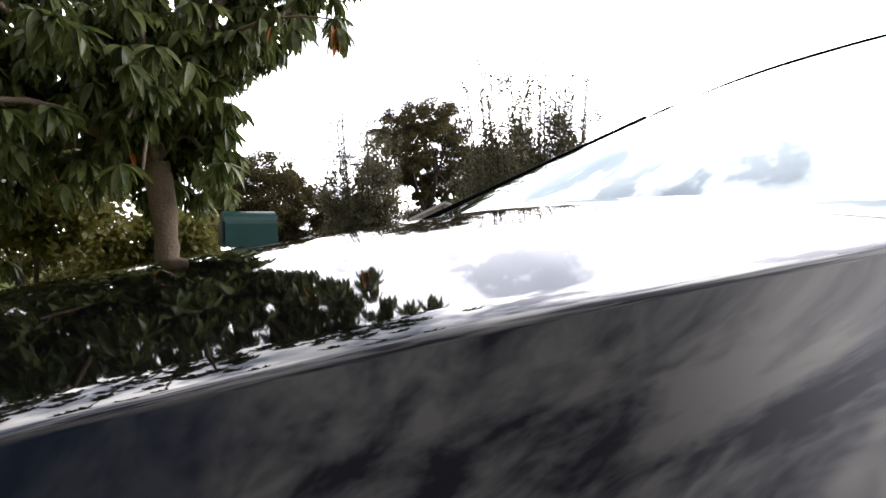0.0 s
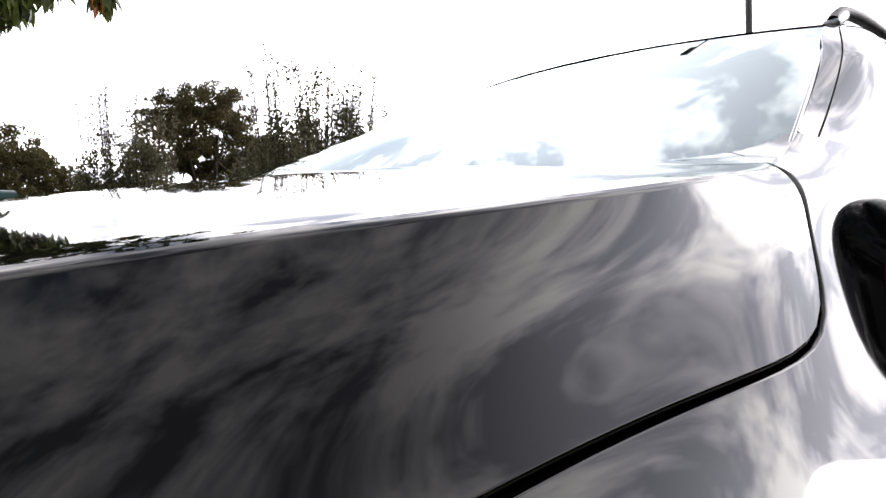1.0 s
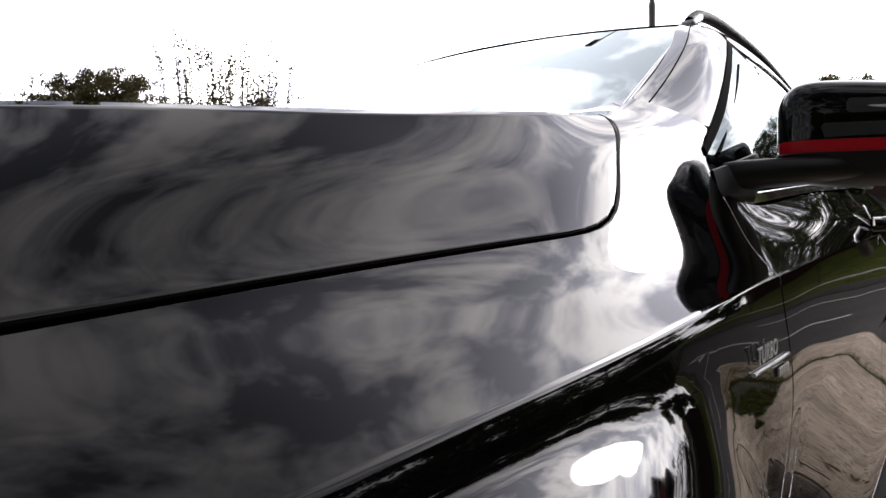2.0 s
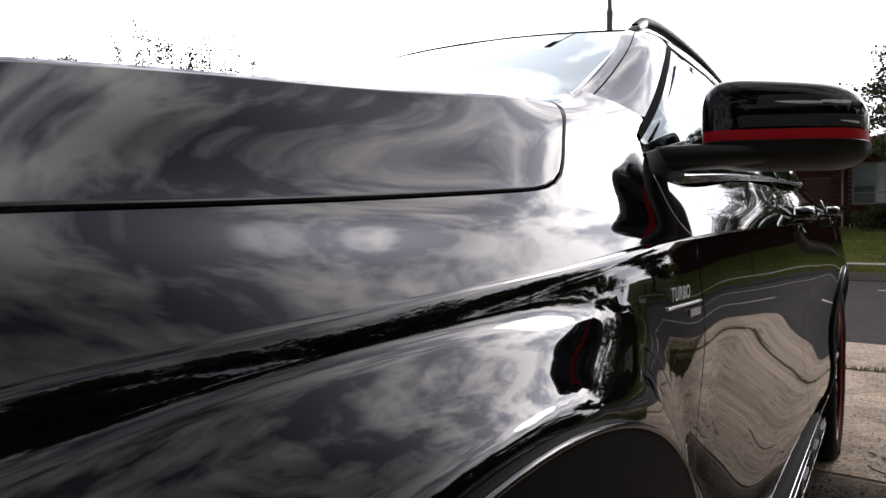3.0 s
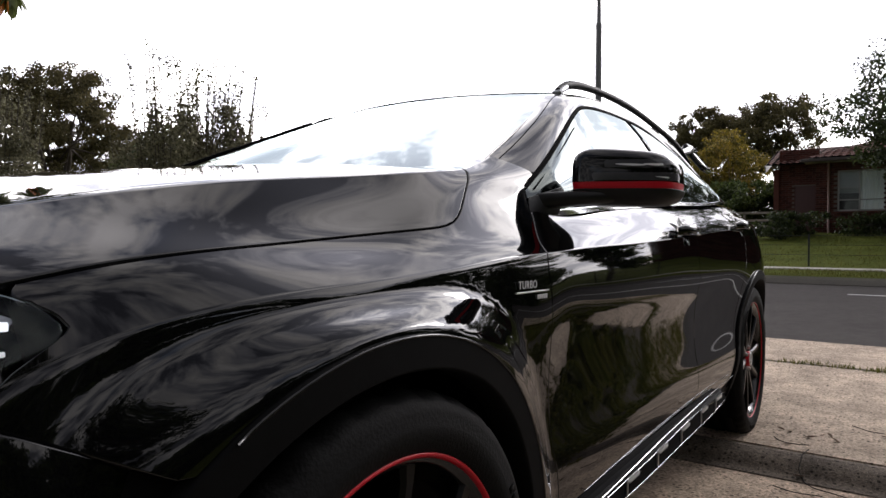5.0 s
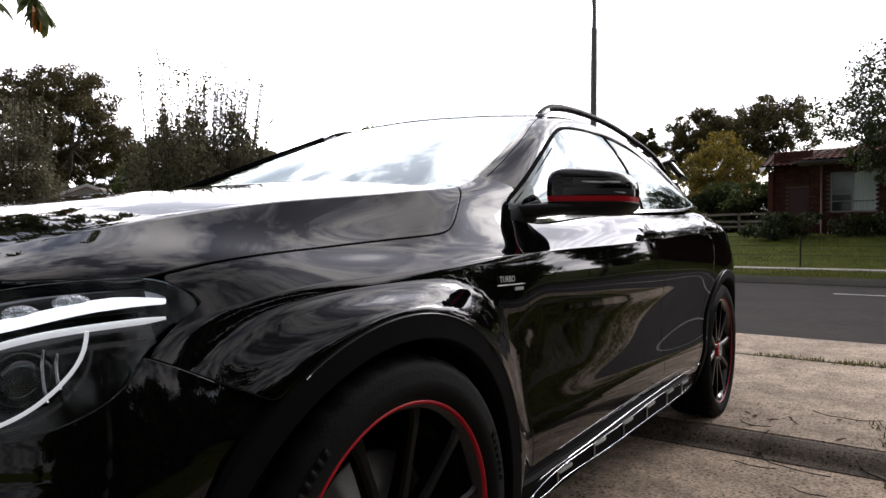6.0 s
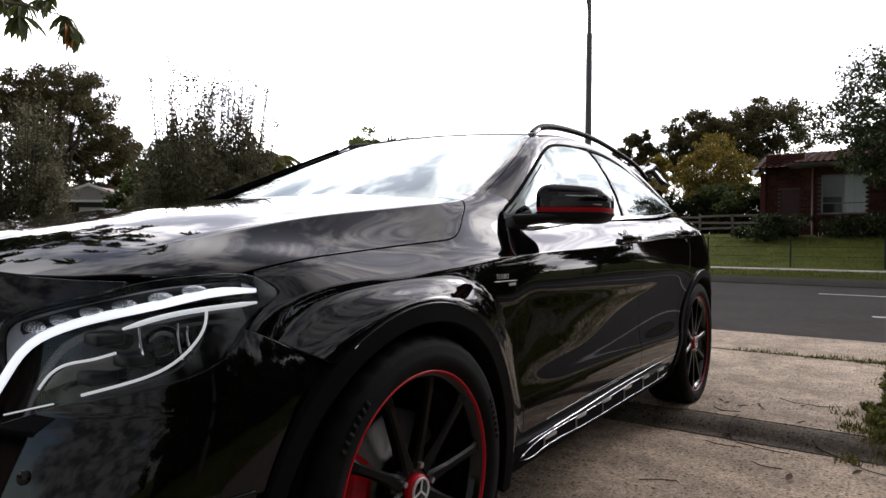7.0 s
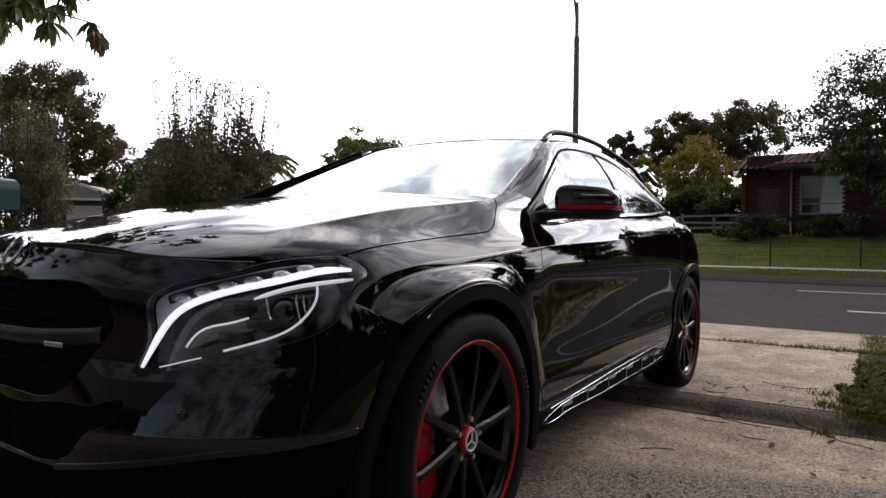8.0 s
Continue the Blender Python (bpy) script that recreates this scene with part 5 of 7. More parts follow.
# ---------------------------------------------------------------- plants
def leaf_cloud(centres, radii, per, size, rng, stretch=1.0, droop=0.0, flat=0.6):
    """Many small leaf shapes round clump centres: arrays of vertices and faces."""
    n = len(centres) * per
    c = np.repeat(np.asarray(centres), per, 0)
    r = np.repeat(np.asarray(radii), per)[:, None]
    d = rng.normal(size=(n, 3))
    d /= np.linalg.norm(d, axis=1, keepdims=True)
    p = c + d * r * rng.uniform(.15, 1.0, (n, 1)) ** .6 * np.array([1, 1, flat])
    a = rng.normal(size=(n, 3))
    a[:, 2] -= droop
    a /= np.linalg.norm(a, axis=1, keepdims=True)
    b = np.cross(a, rng.normal(size=(n, 3)))
    b /= np.linalg.norm(b, axis=1, keepdims=True)
    nn = np.cross(a, b)
    L = (size * rng.uniform(.6, 1.3, n))[:, None]
    w = L * .32 / stretch
    v = np.stack([p, p + a * L * .45 + b * w + nn * w * .25, p + a * L, p + a * L * .45 - b * w + nn * w * .25], 1).reshape(-1, 3)
    k = np.arange(n)[:, None] * 4
    f = np.concatenate([k + [0, 1, 2], k + [0, 2, 3]], 1).reshape(-1, 3)
    return v, f


def mesh_np(name, v, f):
    me = bpy.data.meshes.new(name)
    me.vertices.add(len(v))
    me.vertices.foreach_set("co", np.asarray(v, np.float32).ravel())
    k = f.shape[1]
    me.loops.add(f.size)
    me.loops.foreach_set("vertex_index", np.asarray(f, np.int32).ravel())
    me.polygons.add(len(f))
    me.polygons.foreach_set("loop_start", np.arange(0, f.size, k, dtype=np.int32))
    me.update(calc_edges=True)
    return me


M_bark = plain("grey_brown_bark", (0.20, 0.15, 0.11), 0.9, vary=0.35, scale=9, bump=0.8, bscale=40)
M_barkd = plain("dark_bark", (0.075, 0.06, 0.05), 0.9, vary=0.3, scale=9, bump=0.6, bscale=40)
M_gum = leafy(plain("gum_leaves", (0.06, 0.055, 0.026), 0.6, spec=0.2, vary=0.3, scale=.5, alt=(0.17, 0.145, 0.065), island=0.5))
M_olive = leafy(plain("olive_grey_leaves", (0.088, 0.082, 0.046), 0.55, spec=0.3, vary=0.3, scale=1, alt=(0.26, 0.245, 0.15), island=0.6))
M_yellow = leafy(plain("yellowing_leaves", (0.10, 0.10, 0.02), 0.6, vary=0.3, scale=.8, alt=(0.34, 0.24, 0.03), island=0.6))
M_green = leafy(plain("green_leaves", (0.035, 0.058, 0.018), 0.5, spec=0.3, vary=0.3, scale=1, alt=(0.12, 0.155, 0.04), island=0.6))
M_dkgreen = leafy(plain("dark_green_leaves", (0.02, 0.031, 0.011), 0.5, spec=0.25, vary=0.3, scale=1, alt=(0.06, 0.078, 0.024), island=0.6))
M_lime = leafy(plain("bright_green_leaves", (0.09, 0.13, 0.035), 0.5, spec=0.3, vary=0.3, scale=1, alt=(0.24, 0.28, 0.08), island=0.6))
M_hedge = leafy(plain("olive_yellow_hedge_leaves", (0.12, 0.125, 0.028), 0.6, vary=0.3, scale=2, alt=(0.26, 0.24, 0.06), island=0.6))


def tree(name, base, height, spread, seed, leaf, mat, label, clumps=60, per=90, size=.25, trunk=.2, crown_low=.35, bark=None, category="tree", lobes=5, flat=.6, clump_r=.16, stretch=1.0):
    rng = np.random.default_rng(seed)
    t = thing(name, label, category)
    bx, by, bz = base
    # lobes of the crown, then clumps in each
    lob = []
    for i in range(lobes):
        a = 2 * math.pi * i / lobes + rng.uniform(-.5, .5)
        rr = spread * rng.uniform(.15, .62)
        lob.append((bx + rr * math.cos(a), by + rr * math.sin(a), bz + height * rng.uniform(crown_low + .12, .86), spread * rng.uniform(.32, .5)))
    lob.append((bx + spread * rng.uniform(-.15, .15), by, bz + height * .86, spread * .34))
    cs, rs = [], []
    for i in range(clumps):
        l = lob[i % len(lob)]
        d = rng.normal(size=3)
        d /= np.linalg.norm(d)
        k = rng.uniform(.45, 1.0)
        c = np.array(l[:3]) + d * l[3] * k * np.array([1, 1, .75])
        c[2] = min(max(c[2], bz + height * crown_low), bz + height * .97)
        cs.append(c)
        rs.append(spread * clump_r * rng.uniform(.6, 1.4))
    v, f = leaf_cloud(cs, rs, per, size, rng, flat=flat, stretch=stretch)
    tagged(part_mesh("crown", mesh_np("crown", v, f), mat, t, "", smooth=False), kind="stuff")
    bm = bmesh.new()
    top = (bx + rng.uniform(-.1, .1) * spread, by, bz + height * (crown_low + .12))
    fork = [(bx, by, bz - .1), (bx + .01 * height, by, bz + height * crown_low * .5), top]
    tube([tuple(p) for p in smooth_line(fork, 7)], trunk, 9, bm=bm, taper=np.linspace(1.15, .7, 7))
    for l in lob:
        q = smooth_line([top, ((top[0] + l[0]) / 2 + rng.uniform(-.2, .2), (top[1] + l[1]) / 2, (top[2] + l[2]) / 2 + .05 * height), l[:3]], 7)
        tube([tuple(p) for p in q], trunk * .55, 6, bm=bm, taper=np.linspace(1, .25, 7))
        for k in range(4):
            c = cs[int(rng.integers(len(cs)))]
            if np.linalg.norm(np.array(c) - np.array(l[:3])) < spread * .8:
                tube([tuple(q[4]), tuple((q[4] + c) / 2 + rng.normal(size=3) * .04 * spread), tuple(c)], trunk * .2, 5, bm=bm, taper=[1, .7, .3])
    part("trunk", bm, bark or M_barkd, t)
    return t


def spire_shrub(name, base, height, spread, seed, mat, label, spires=14, size=.05, body=.62):
    """A shrub with a dense body of fine leaves and many thin, upright shoots above it."""
    rng = np.random.default_rng(seed)
    t = thing(name, label, "shrub")
    b = np.array(base, float)
    cs, rs = [], []
    for i in range(260):
        a, r, k = rng.uniform(0, 6.28), spread * math.sqrt(rng.uniform(0, 1)), rng.uniform(.05, 1)
        top = height * body * (1 - .30 * (r / spread) ** 2) * (1 + .16 * math.sin(3 * a + seed))
        cs.append(b + np.array((r * math.cos(a), r * math.sin(a), top * k)))
        rs.append(rng.uniform(.10, .20))
    v, f = leaf_cloud(cs, rs, 125, size, rng, flat=1.3, stretch=1.25)
    cs2, bm = [], bmesh.new()
    for i in range(spires):
        a, r = rng.uniform(0, 6.28), spread * .9 * math.sqrt(rng.uniform(0, 1))
        h = height * (body + .06 + (1 - body - .06) * rng.uniform() ** 1.8)
        x0, y0 = b[0] + r * .6 * math.cos(a), b[1] + r * .6 * math.sin(a)
        x1, y1 = b[0] + r * math.cos(a) * 1.12, b[1] + r * math.sin(a) * 1.12
        tube([(x0, y0, b[2]), ((x0 + x1) / 2, (y0 + y1) / 2, b[2] + h * .5), (x1, y1, b[2] + h)], .012, 5, bm=bm, taper=[1, .55, .25])
        for k in np.linspace(.45, 1.0, 60):
            if rng.uniform() < .55 * (k - .45):
                continue
            w = .045 * (1.05 - k)
            for j in range(int(2 + 8 * (1 - k))):
                cs2.append((x0 + (x1 - x0) * k + rng.normal() * (.006 + w), y0 + (y1 - y0) * k + rng.normal() * (.006 + w), b[2] + h * k + rng.normal() * .03))
    v2, f2 = leaf_cloud(cs2, [.012] * len(cs2), 1, size * .8, rng, stretch=1.25)
    tagged(part_mesh("foliage", mesh_np("foliage", np.concatenate([v, v2]), np.concatenate([f, f2 + len(v)])), mat, t, "", smooth=False), kind="stuff")
    tagged(part("stem", bm, M_barkd, t), kind="stuff")
    return t


def dome_tree(name, base, height, rad, seed, mat, label, lobes=26, per=700, size=.22, trunk=.25, low=.45, inner=.35, bark=None, category="tree", squash=.8, lean=0.0):
    """A tree whose leaves form lumpy caps over a dome, with bare limbs and gaps underneath."""
    rng = np.random.default_rng(seed)
    t = thing(name, label, category)
    b = np.array(base, float)
    zc = height * low
    caps, rr = [], []
    for i in range(lobes):
        u = (i + .5) / lobes
        a = i * 2.39996 + rng.uniform(-.25, .25)
        el = math.asin(min(1, 1 - u * 1.02))
        k = rng.uniform(.80, .98)
        caps.append(b + np.array((rad * k * math.cos(el) * math.cos(a) + lean * rad * math.sin(el), rad * k * math.cos(el) * math.sin(a), zc + (height * (1 - low)) * (k - .10) * math.sin(el))))
        rr.append(rad * rng.uniform(.26, .40))
    n_in = int(lobes * inner)
    for i in range(n_in):
        a, k = rng.uniform(0, 6.28), rng.uniform(.1, .75)
        caps.append(b + np.array((rad * k * math.cos(a), rad * k * math.sin(a), height * rng.uniform(low * .45, low + .25))))
        rr.append(rad * rng.uniform(.12, .22))
    cs, rs = [], []
    for c, r in zip(caps, rr):
        for k in range(9):
            d = rng.normal(size=3)
            d /= np.linalg.norm(d)
            d[2] = d[2] * .9 + .1
            cs.append(c + d * r * np.array((1, 1, squash)))
            rs.append(r * rng.uniform(.35, .6))
    v, f = leaf_cloud(cs, rs, max(20, per // 9), size, rng, flat=.65)
    tagged(part_mesh("crown", mesh_np("crown", v, f), mat, t, "", smooth=False), kind="stuff")
    bm = bmesh.new()
    top = b + np.array((.05 * rad, 0, height * low * .55))
    tube([tuple(p) for p in smooth_line([tuple(b - (0, 0, .1)), tuple((b + top) / 2 + (.05 * rad, 0, 0)), tuple(top)], 7)], trunk, 9, bm=bm, taper=np.linspace(1.15, .75, 7))
    mains = []
    for i in range(6):
        a = i * 1.047 + rng.uniform(-.3, .3)
        e = b + np.array((rad * .45 * math.cos(a), rad * .45 * math.sin(a), height * rng.uniform(low + .05, low + .3)))
        q = smooth_line([tuple(top), tuple((top + e) / 2 + rng.normal(size=3) * .06 * rad), tuple(e)], 7)
        mains.append(q)
        tube([tuple(p) for p in q], trunk * .5, 6, bm=bm, taper=np.linspace(1, .4, 7))
    for c in caps:
        q = min(mains, key=lambda m: np.linalg.norm(m[-1] - c))
        tube([tuple(q[5]), tuple((q[5] + c) / 2 + rng.normal(size=3) * .05 * rad), tuple(c)], trunk * .22, 5, bm=bm, taper=[1, .7, .3])
    part("trunk", bm, bark or M_barkd, t)
    return t


GUM = "tall dark eucalyptus tree with open crown far away"
dome_tree("gum_tree", (-38.3, 16.4, .5), 11.2, 3.6, 3, M_gum, GUM, lobes=30, per=2200, size=.13, trunk=.3, low=.48, inner=.4)
dome_tree("gum_tree", (-41.5, 20.8, .5), 7.6, 3.2, 4, M_gum, GUM, lobes=22, per=1200, size=.16, low=.35, inner=.6)
dome_tree("gum_tree", (-38.7, 5.7, .5), 6.7, 3.6, 5, M_gum, "broad brownish eucalyptus tree far away", lobes=34, per=1500, size=.15, low=.30, inner=1.0)
dome_tree("gum_tree", (-37.0, 10.6, .5), 4.2, 2.3, 6, M_gum, "low brownish tree far away", lobes=18, per=600, size=.22, low=.25, inner=.8)
tree("garden_tree", (-18.0, 21.2, .8), 5.7, 2.3, 7, .2, M_lime, "small bright green tree behind the car", clumps=110, per=190, size=.13, trunk=.12, crown_low=.3)
OLV = "feathery grey-green shrub with upright shoots"
spire_shrub("olive_shrub", (-5.75, 3.95, 0), 3.25, .85, 11, M_olive, OLV, spires=48, body=.86)
spire_shrub("olive_shrub", (-6.7, 4.3, 0), 2.55, .8, 12, M_olive, OLV, spires=20, body=.86)
spire_shrub("olive_shrub", (-8.4, 2.75, 0), 3.1, .72, 13, M_olive, OLV, spires=40, body=.84)
spire_shrub("olive_shrub", (-5.55, 4.2, 0), 2.55, .72, 14, M_olive, OLV, spires=22, body=.97)
dome_tree("garden_bush", (-8.5, 5.5, 0), 2.95, 1.0, 16, M_green, "rounded olive green bush behind the shrubs", lobes=24, per=600, size=.09, trunk=.05, low=.3, inner=1, category="bush")
tree("hedge_bush", (-6.6, -1.3, 0), 2.3, 1.9, 21, .1, M_hedge, "broad yellow-green bush behind the drive", clumps=200, per=210, size=.08, trunk=.05, crown_low=.08, category="bush", clump_r=.15)
tree("hedge_bush", (-8.0, -4.0, 0), 2.5, 2.0, 22, .1, M_hedge, "broad yellow-green bush behind the drive", clumps=160, per=200, size=.085, trunk=.05, crown_low=.08, category="bush", clump_r=.15)
# across the road
dome_tree("gum_tree", (-6.3, 59.6, 1.9), 12.5, 3.2, 31, M_gum, GUM, lobes=20, per=650, size=.2, low=.60, inner=.5, trunk=.22)
dome_tree("gum_tree", (-8.9, 61.5, 1.9), 11.9, 3.3, 41, M_gum, GUM, lobes=22, per=800, size=.2, low=.55, inner=.5, trunk=.2)
dome_tree("gum_tree", (-12.0, 58.6, 1.9), 11.3, 3.0, 32, M_gum, GUM, lobes=24, per=1000, size=.2, low=.58, inner=.5, trunk=.2)
dome_tree("gum_tree", (-16.6, 56, 1.9), 10.2, 1.9, 33, M_gum, GUM, lobes=18, per=600, size=.28, low=.4, inner=.6, trunk=.2)
dome_tree("gum_tree", (-23, 58, 1.9), 6.6, 3.6, 34, M_gum, GUM, lobes=22, per=600, size=.28, low=.3, inner=.7)
dome_tree("yellow_tree", (-5.7, 35.4, 1.7), 5.4, 2.0, 35, M_yellow, "autumn tree with yellowing leaves beyond the lawn", lobes=30, per=520, size=.13, trunk=.12, low=.3, inner=1.0, bark=M_bark)
tree("yellow_tree", (-9.6, 38, 1.7), 5.0, 2.2, 36, .2, M_yellow, "autumn tree with yellowing leaves beyond the lawn", clumps=45, per=130, size=.17, trunk=.14, crown_low=.2, bark=M_bark)
dome_tree("garden_tree", (3.1, 23.3, .9), 6.9, 2.7, 37, M_dkgreen, "dark leafy tree in front of the brick house", lobes=44, per=560, size=.11, trunk=.14, low=.46, inner=.7)
tree("garden_bush", (-1.6, 26.0, 1.3), .75, 1.9, 38, .1, M_dkgreen, "low dark bush under the brick house wall", clumps=40, per=110, size=.12, trunk=.04, crown_low=.05, category="bush")
tree("garden_bush", (1.4, 26.6, 1.35), .65, 1.9, 39, .1, M_dkgreen, "low dark bush under the brick house wall", clumps=40, per=110, size=.12, trunk=.04, crown_low=.05, category="bush")
tree("garden_bush", (-4.4, 33.0, 1.6), 2.4, 2.6, 40, .1, M_green, "green bush beside the paling fence", clumps=60, per=110, size=.16, trunk=.05, crown_low=.05, category="bush")


def palm(base, height, seed):
    """A short palm: rough trunk and arching fronds with narrow leaflets."""
    rng = np.random.default_rng(seed)
    b = np.array(base, float)
    t = thing("palm", "small palm with arching yellow-green fronds behind the shrubs", "palm", Matrix.Translation(b))
    part("trunk", tube([(0, 0, -.1), (.03, 0, height * .5), (0, .02, height)], .11, 9, taper=[1.2, 1, .9]), M_barkd, t)
    for i in range(22):
        a, lift = i * 2.4 + rng.uniform(-.3, .3), rng.uniform(.55, 1.35)
        L = rng.uniform(.85, 1.15)
        k = np.linspace(0, 1, 9)
        out, z = L * k * math.cos(lift * .7), height + L * (1.15 * k * math.sin(lift) - .85 * k * k)
        line = np.stack([out * math.cos(a), out * math.sin(a), z], 1)
        bm = tube([tuple(p) for p in line], .009, 5, taper=np.linspace(1, .3, 9))
        side = np.array((-math.sin(a), math.cos(a), 0))
        for j in range(34):
            f = .12 + .88 * j / 33
            p = np.array([np.interp(f, k, line[:, c]) for c in range(3)])
            d = np.array((math.cos(a), math.sin(a), -.15))
            for sg in (-1, 1):
                w = (side * sg * .75 + d * .6 + np.array((0, 0, rng.uniform(-.9, -.3)))) * (.30 * (1 - .6 * f))
                n = d * .022
                bm.faces.new([bm.verts.new(tuple(q)) for q in (p, p + w * .4 + n, p + w, p + w * .4 - n)])
        part("frond", bm, M_hedge, t)


palm((-7.35, 6.05, 0), 2.15, 17)


def hedge(x0, x1, y0, y1, z, h, seed, mat, label, size=.12, n=260, per=90):
    """A clipped row of dense foliage with an uneven top."""
    rng = np.random.default_rng(seed)
    t = thing("hedge", label, "hedge")
    px, py = rng.uniform(x0, x1, n), rng.uniform(y0, y1, n)
    top = h * (.78 + .22 * np.sin(py * 1.3 + px * .9 + seed) * np.cos(px * 1.7 - py * .6))
    cs = np.stack([px, py, z + top * rng.uniform(.06, .95, n)], 1)
    v, f = leaf_cloud(cs, [.34] * n, per, size, rng, flat=.9)
    tagged(part_mesh("foliage", mesh_np("foliage", v, f), mat, t, "", smooth=False), kind="stuff")
    bm = bmesh.new()
    for i in range(0, n, 9):
        tube([(px[i], py[i], z - .05), (px[i] + .1, py[i], z + top[i] * .5), (px[i] + .05, py[i] + .1, z + top[i] * .9)], .03, 5, bm=bm, taper=[1, .6, .2])
    tagged(part("stem", bm, M_barkd, t), kind="stuff")


hedge(-13, -2.6, 32.2, 33.6, 1.65, 2.3, 61, M_dkgreen, "dark green hedge behind the timber fence", size=.17)
for k, (y0, y1, h) in enumerate(((-9, -3.5, 4.3), (-3.5, 2, 4.0), (2, 8, 3.3), (8, 13, 2.4))):
    hedge(7.6, 8.6, y0, y1, 0, h, 70 + k, M_dkgreen, "tall dense dark green hedge along the garden's side", size=.15, n=430)
dome_tree("garden_tree", (5.0, -2.7, 0), 7.6, 1.8, 81, M_dkgreen, "tall dark leafy tree beside the drive", lobes=30, per=450, size=.12, trunk=.14, low=.55, inner=.5)
# on the near side, beyond the drive: the ones that the paint mirrors
for i, (x, y, h, s) in enumerate(((10, 13, 6.4, 3.2), (9.5, 8, 5.6, 3.0), (11, 3.5, 5.6, 3.0), (9.5, -1, 4.4, 2.8), (11, -5.5, 5.8, 3.2), (9, -10, 4.8, 2.8), (12.5, 20, 8.0, 3.6), (8.6, 21, 6.4, 2.8))):
    tree("garden_tree", (x, y, 0), h, s, 50 + i, .2, M_green, "dark leafy tree in the garden beside the drive", clumps=110, per=150, size=.17, trunk=.15, crown_low=.05)


# the near tree with long drooping leaves
M_long = leafy(plain("long_glossy_leaves", (0.05, 0.085, 0.022), 0.36, vary=0.25, scale=3, alt=(0.19, 0.215, 0.065), island=0.5))
M_orange = leafy(plain("orange_autumn_leaf", (0.42, 0.14, 0.018), 0.45, vary=0.25, scale=14))


def long_leaf(L, w, droop, seed):
    """One lance-shaped leaf with a folded midrib, along +x from its stalk."""
    v, f = [], []
    n = 6
    for i in range(n + 1):
        t = i / n
        x, z = L * t, -droop * L * t * t
        ww = w * math.sin(math.pi * min(1, t * .97 + .03)) ** .8
        v += [(x, -ww, z + ww * .35), (x, 0, z), (x, ww, z + ww * .35)]
    for i in range(n):
        a = i * 3
        f += [(a, a + 1, a + 4, a + 3), (a + 1, a + 2, a + 5, a + 4)]
    return np.array(v), f


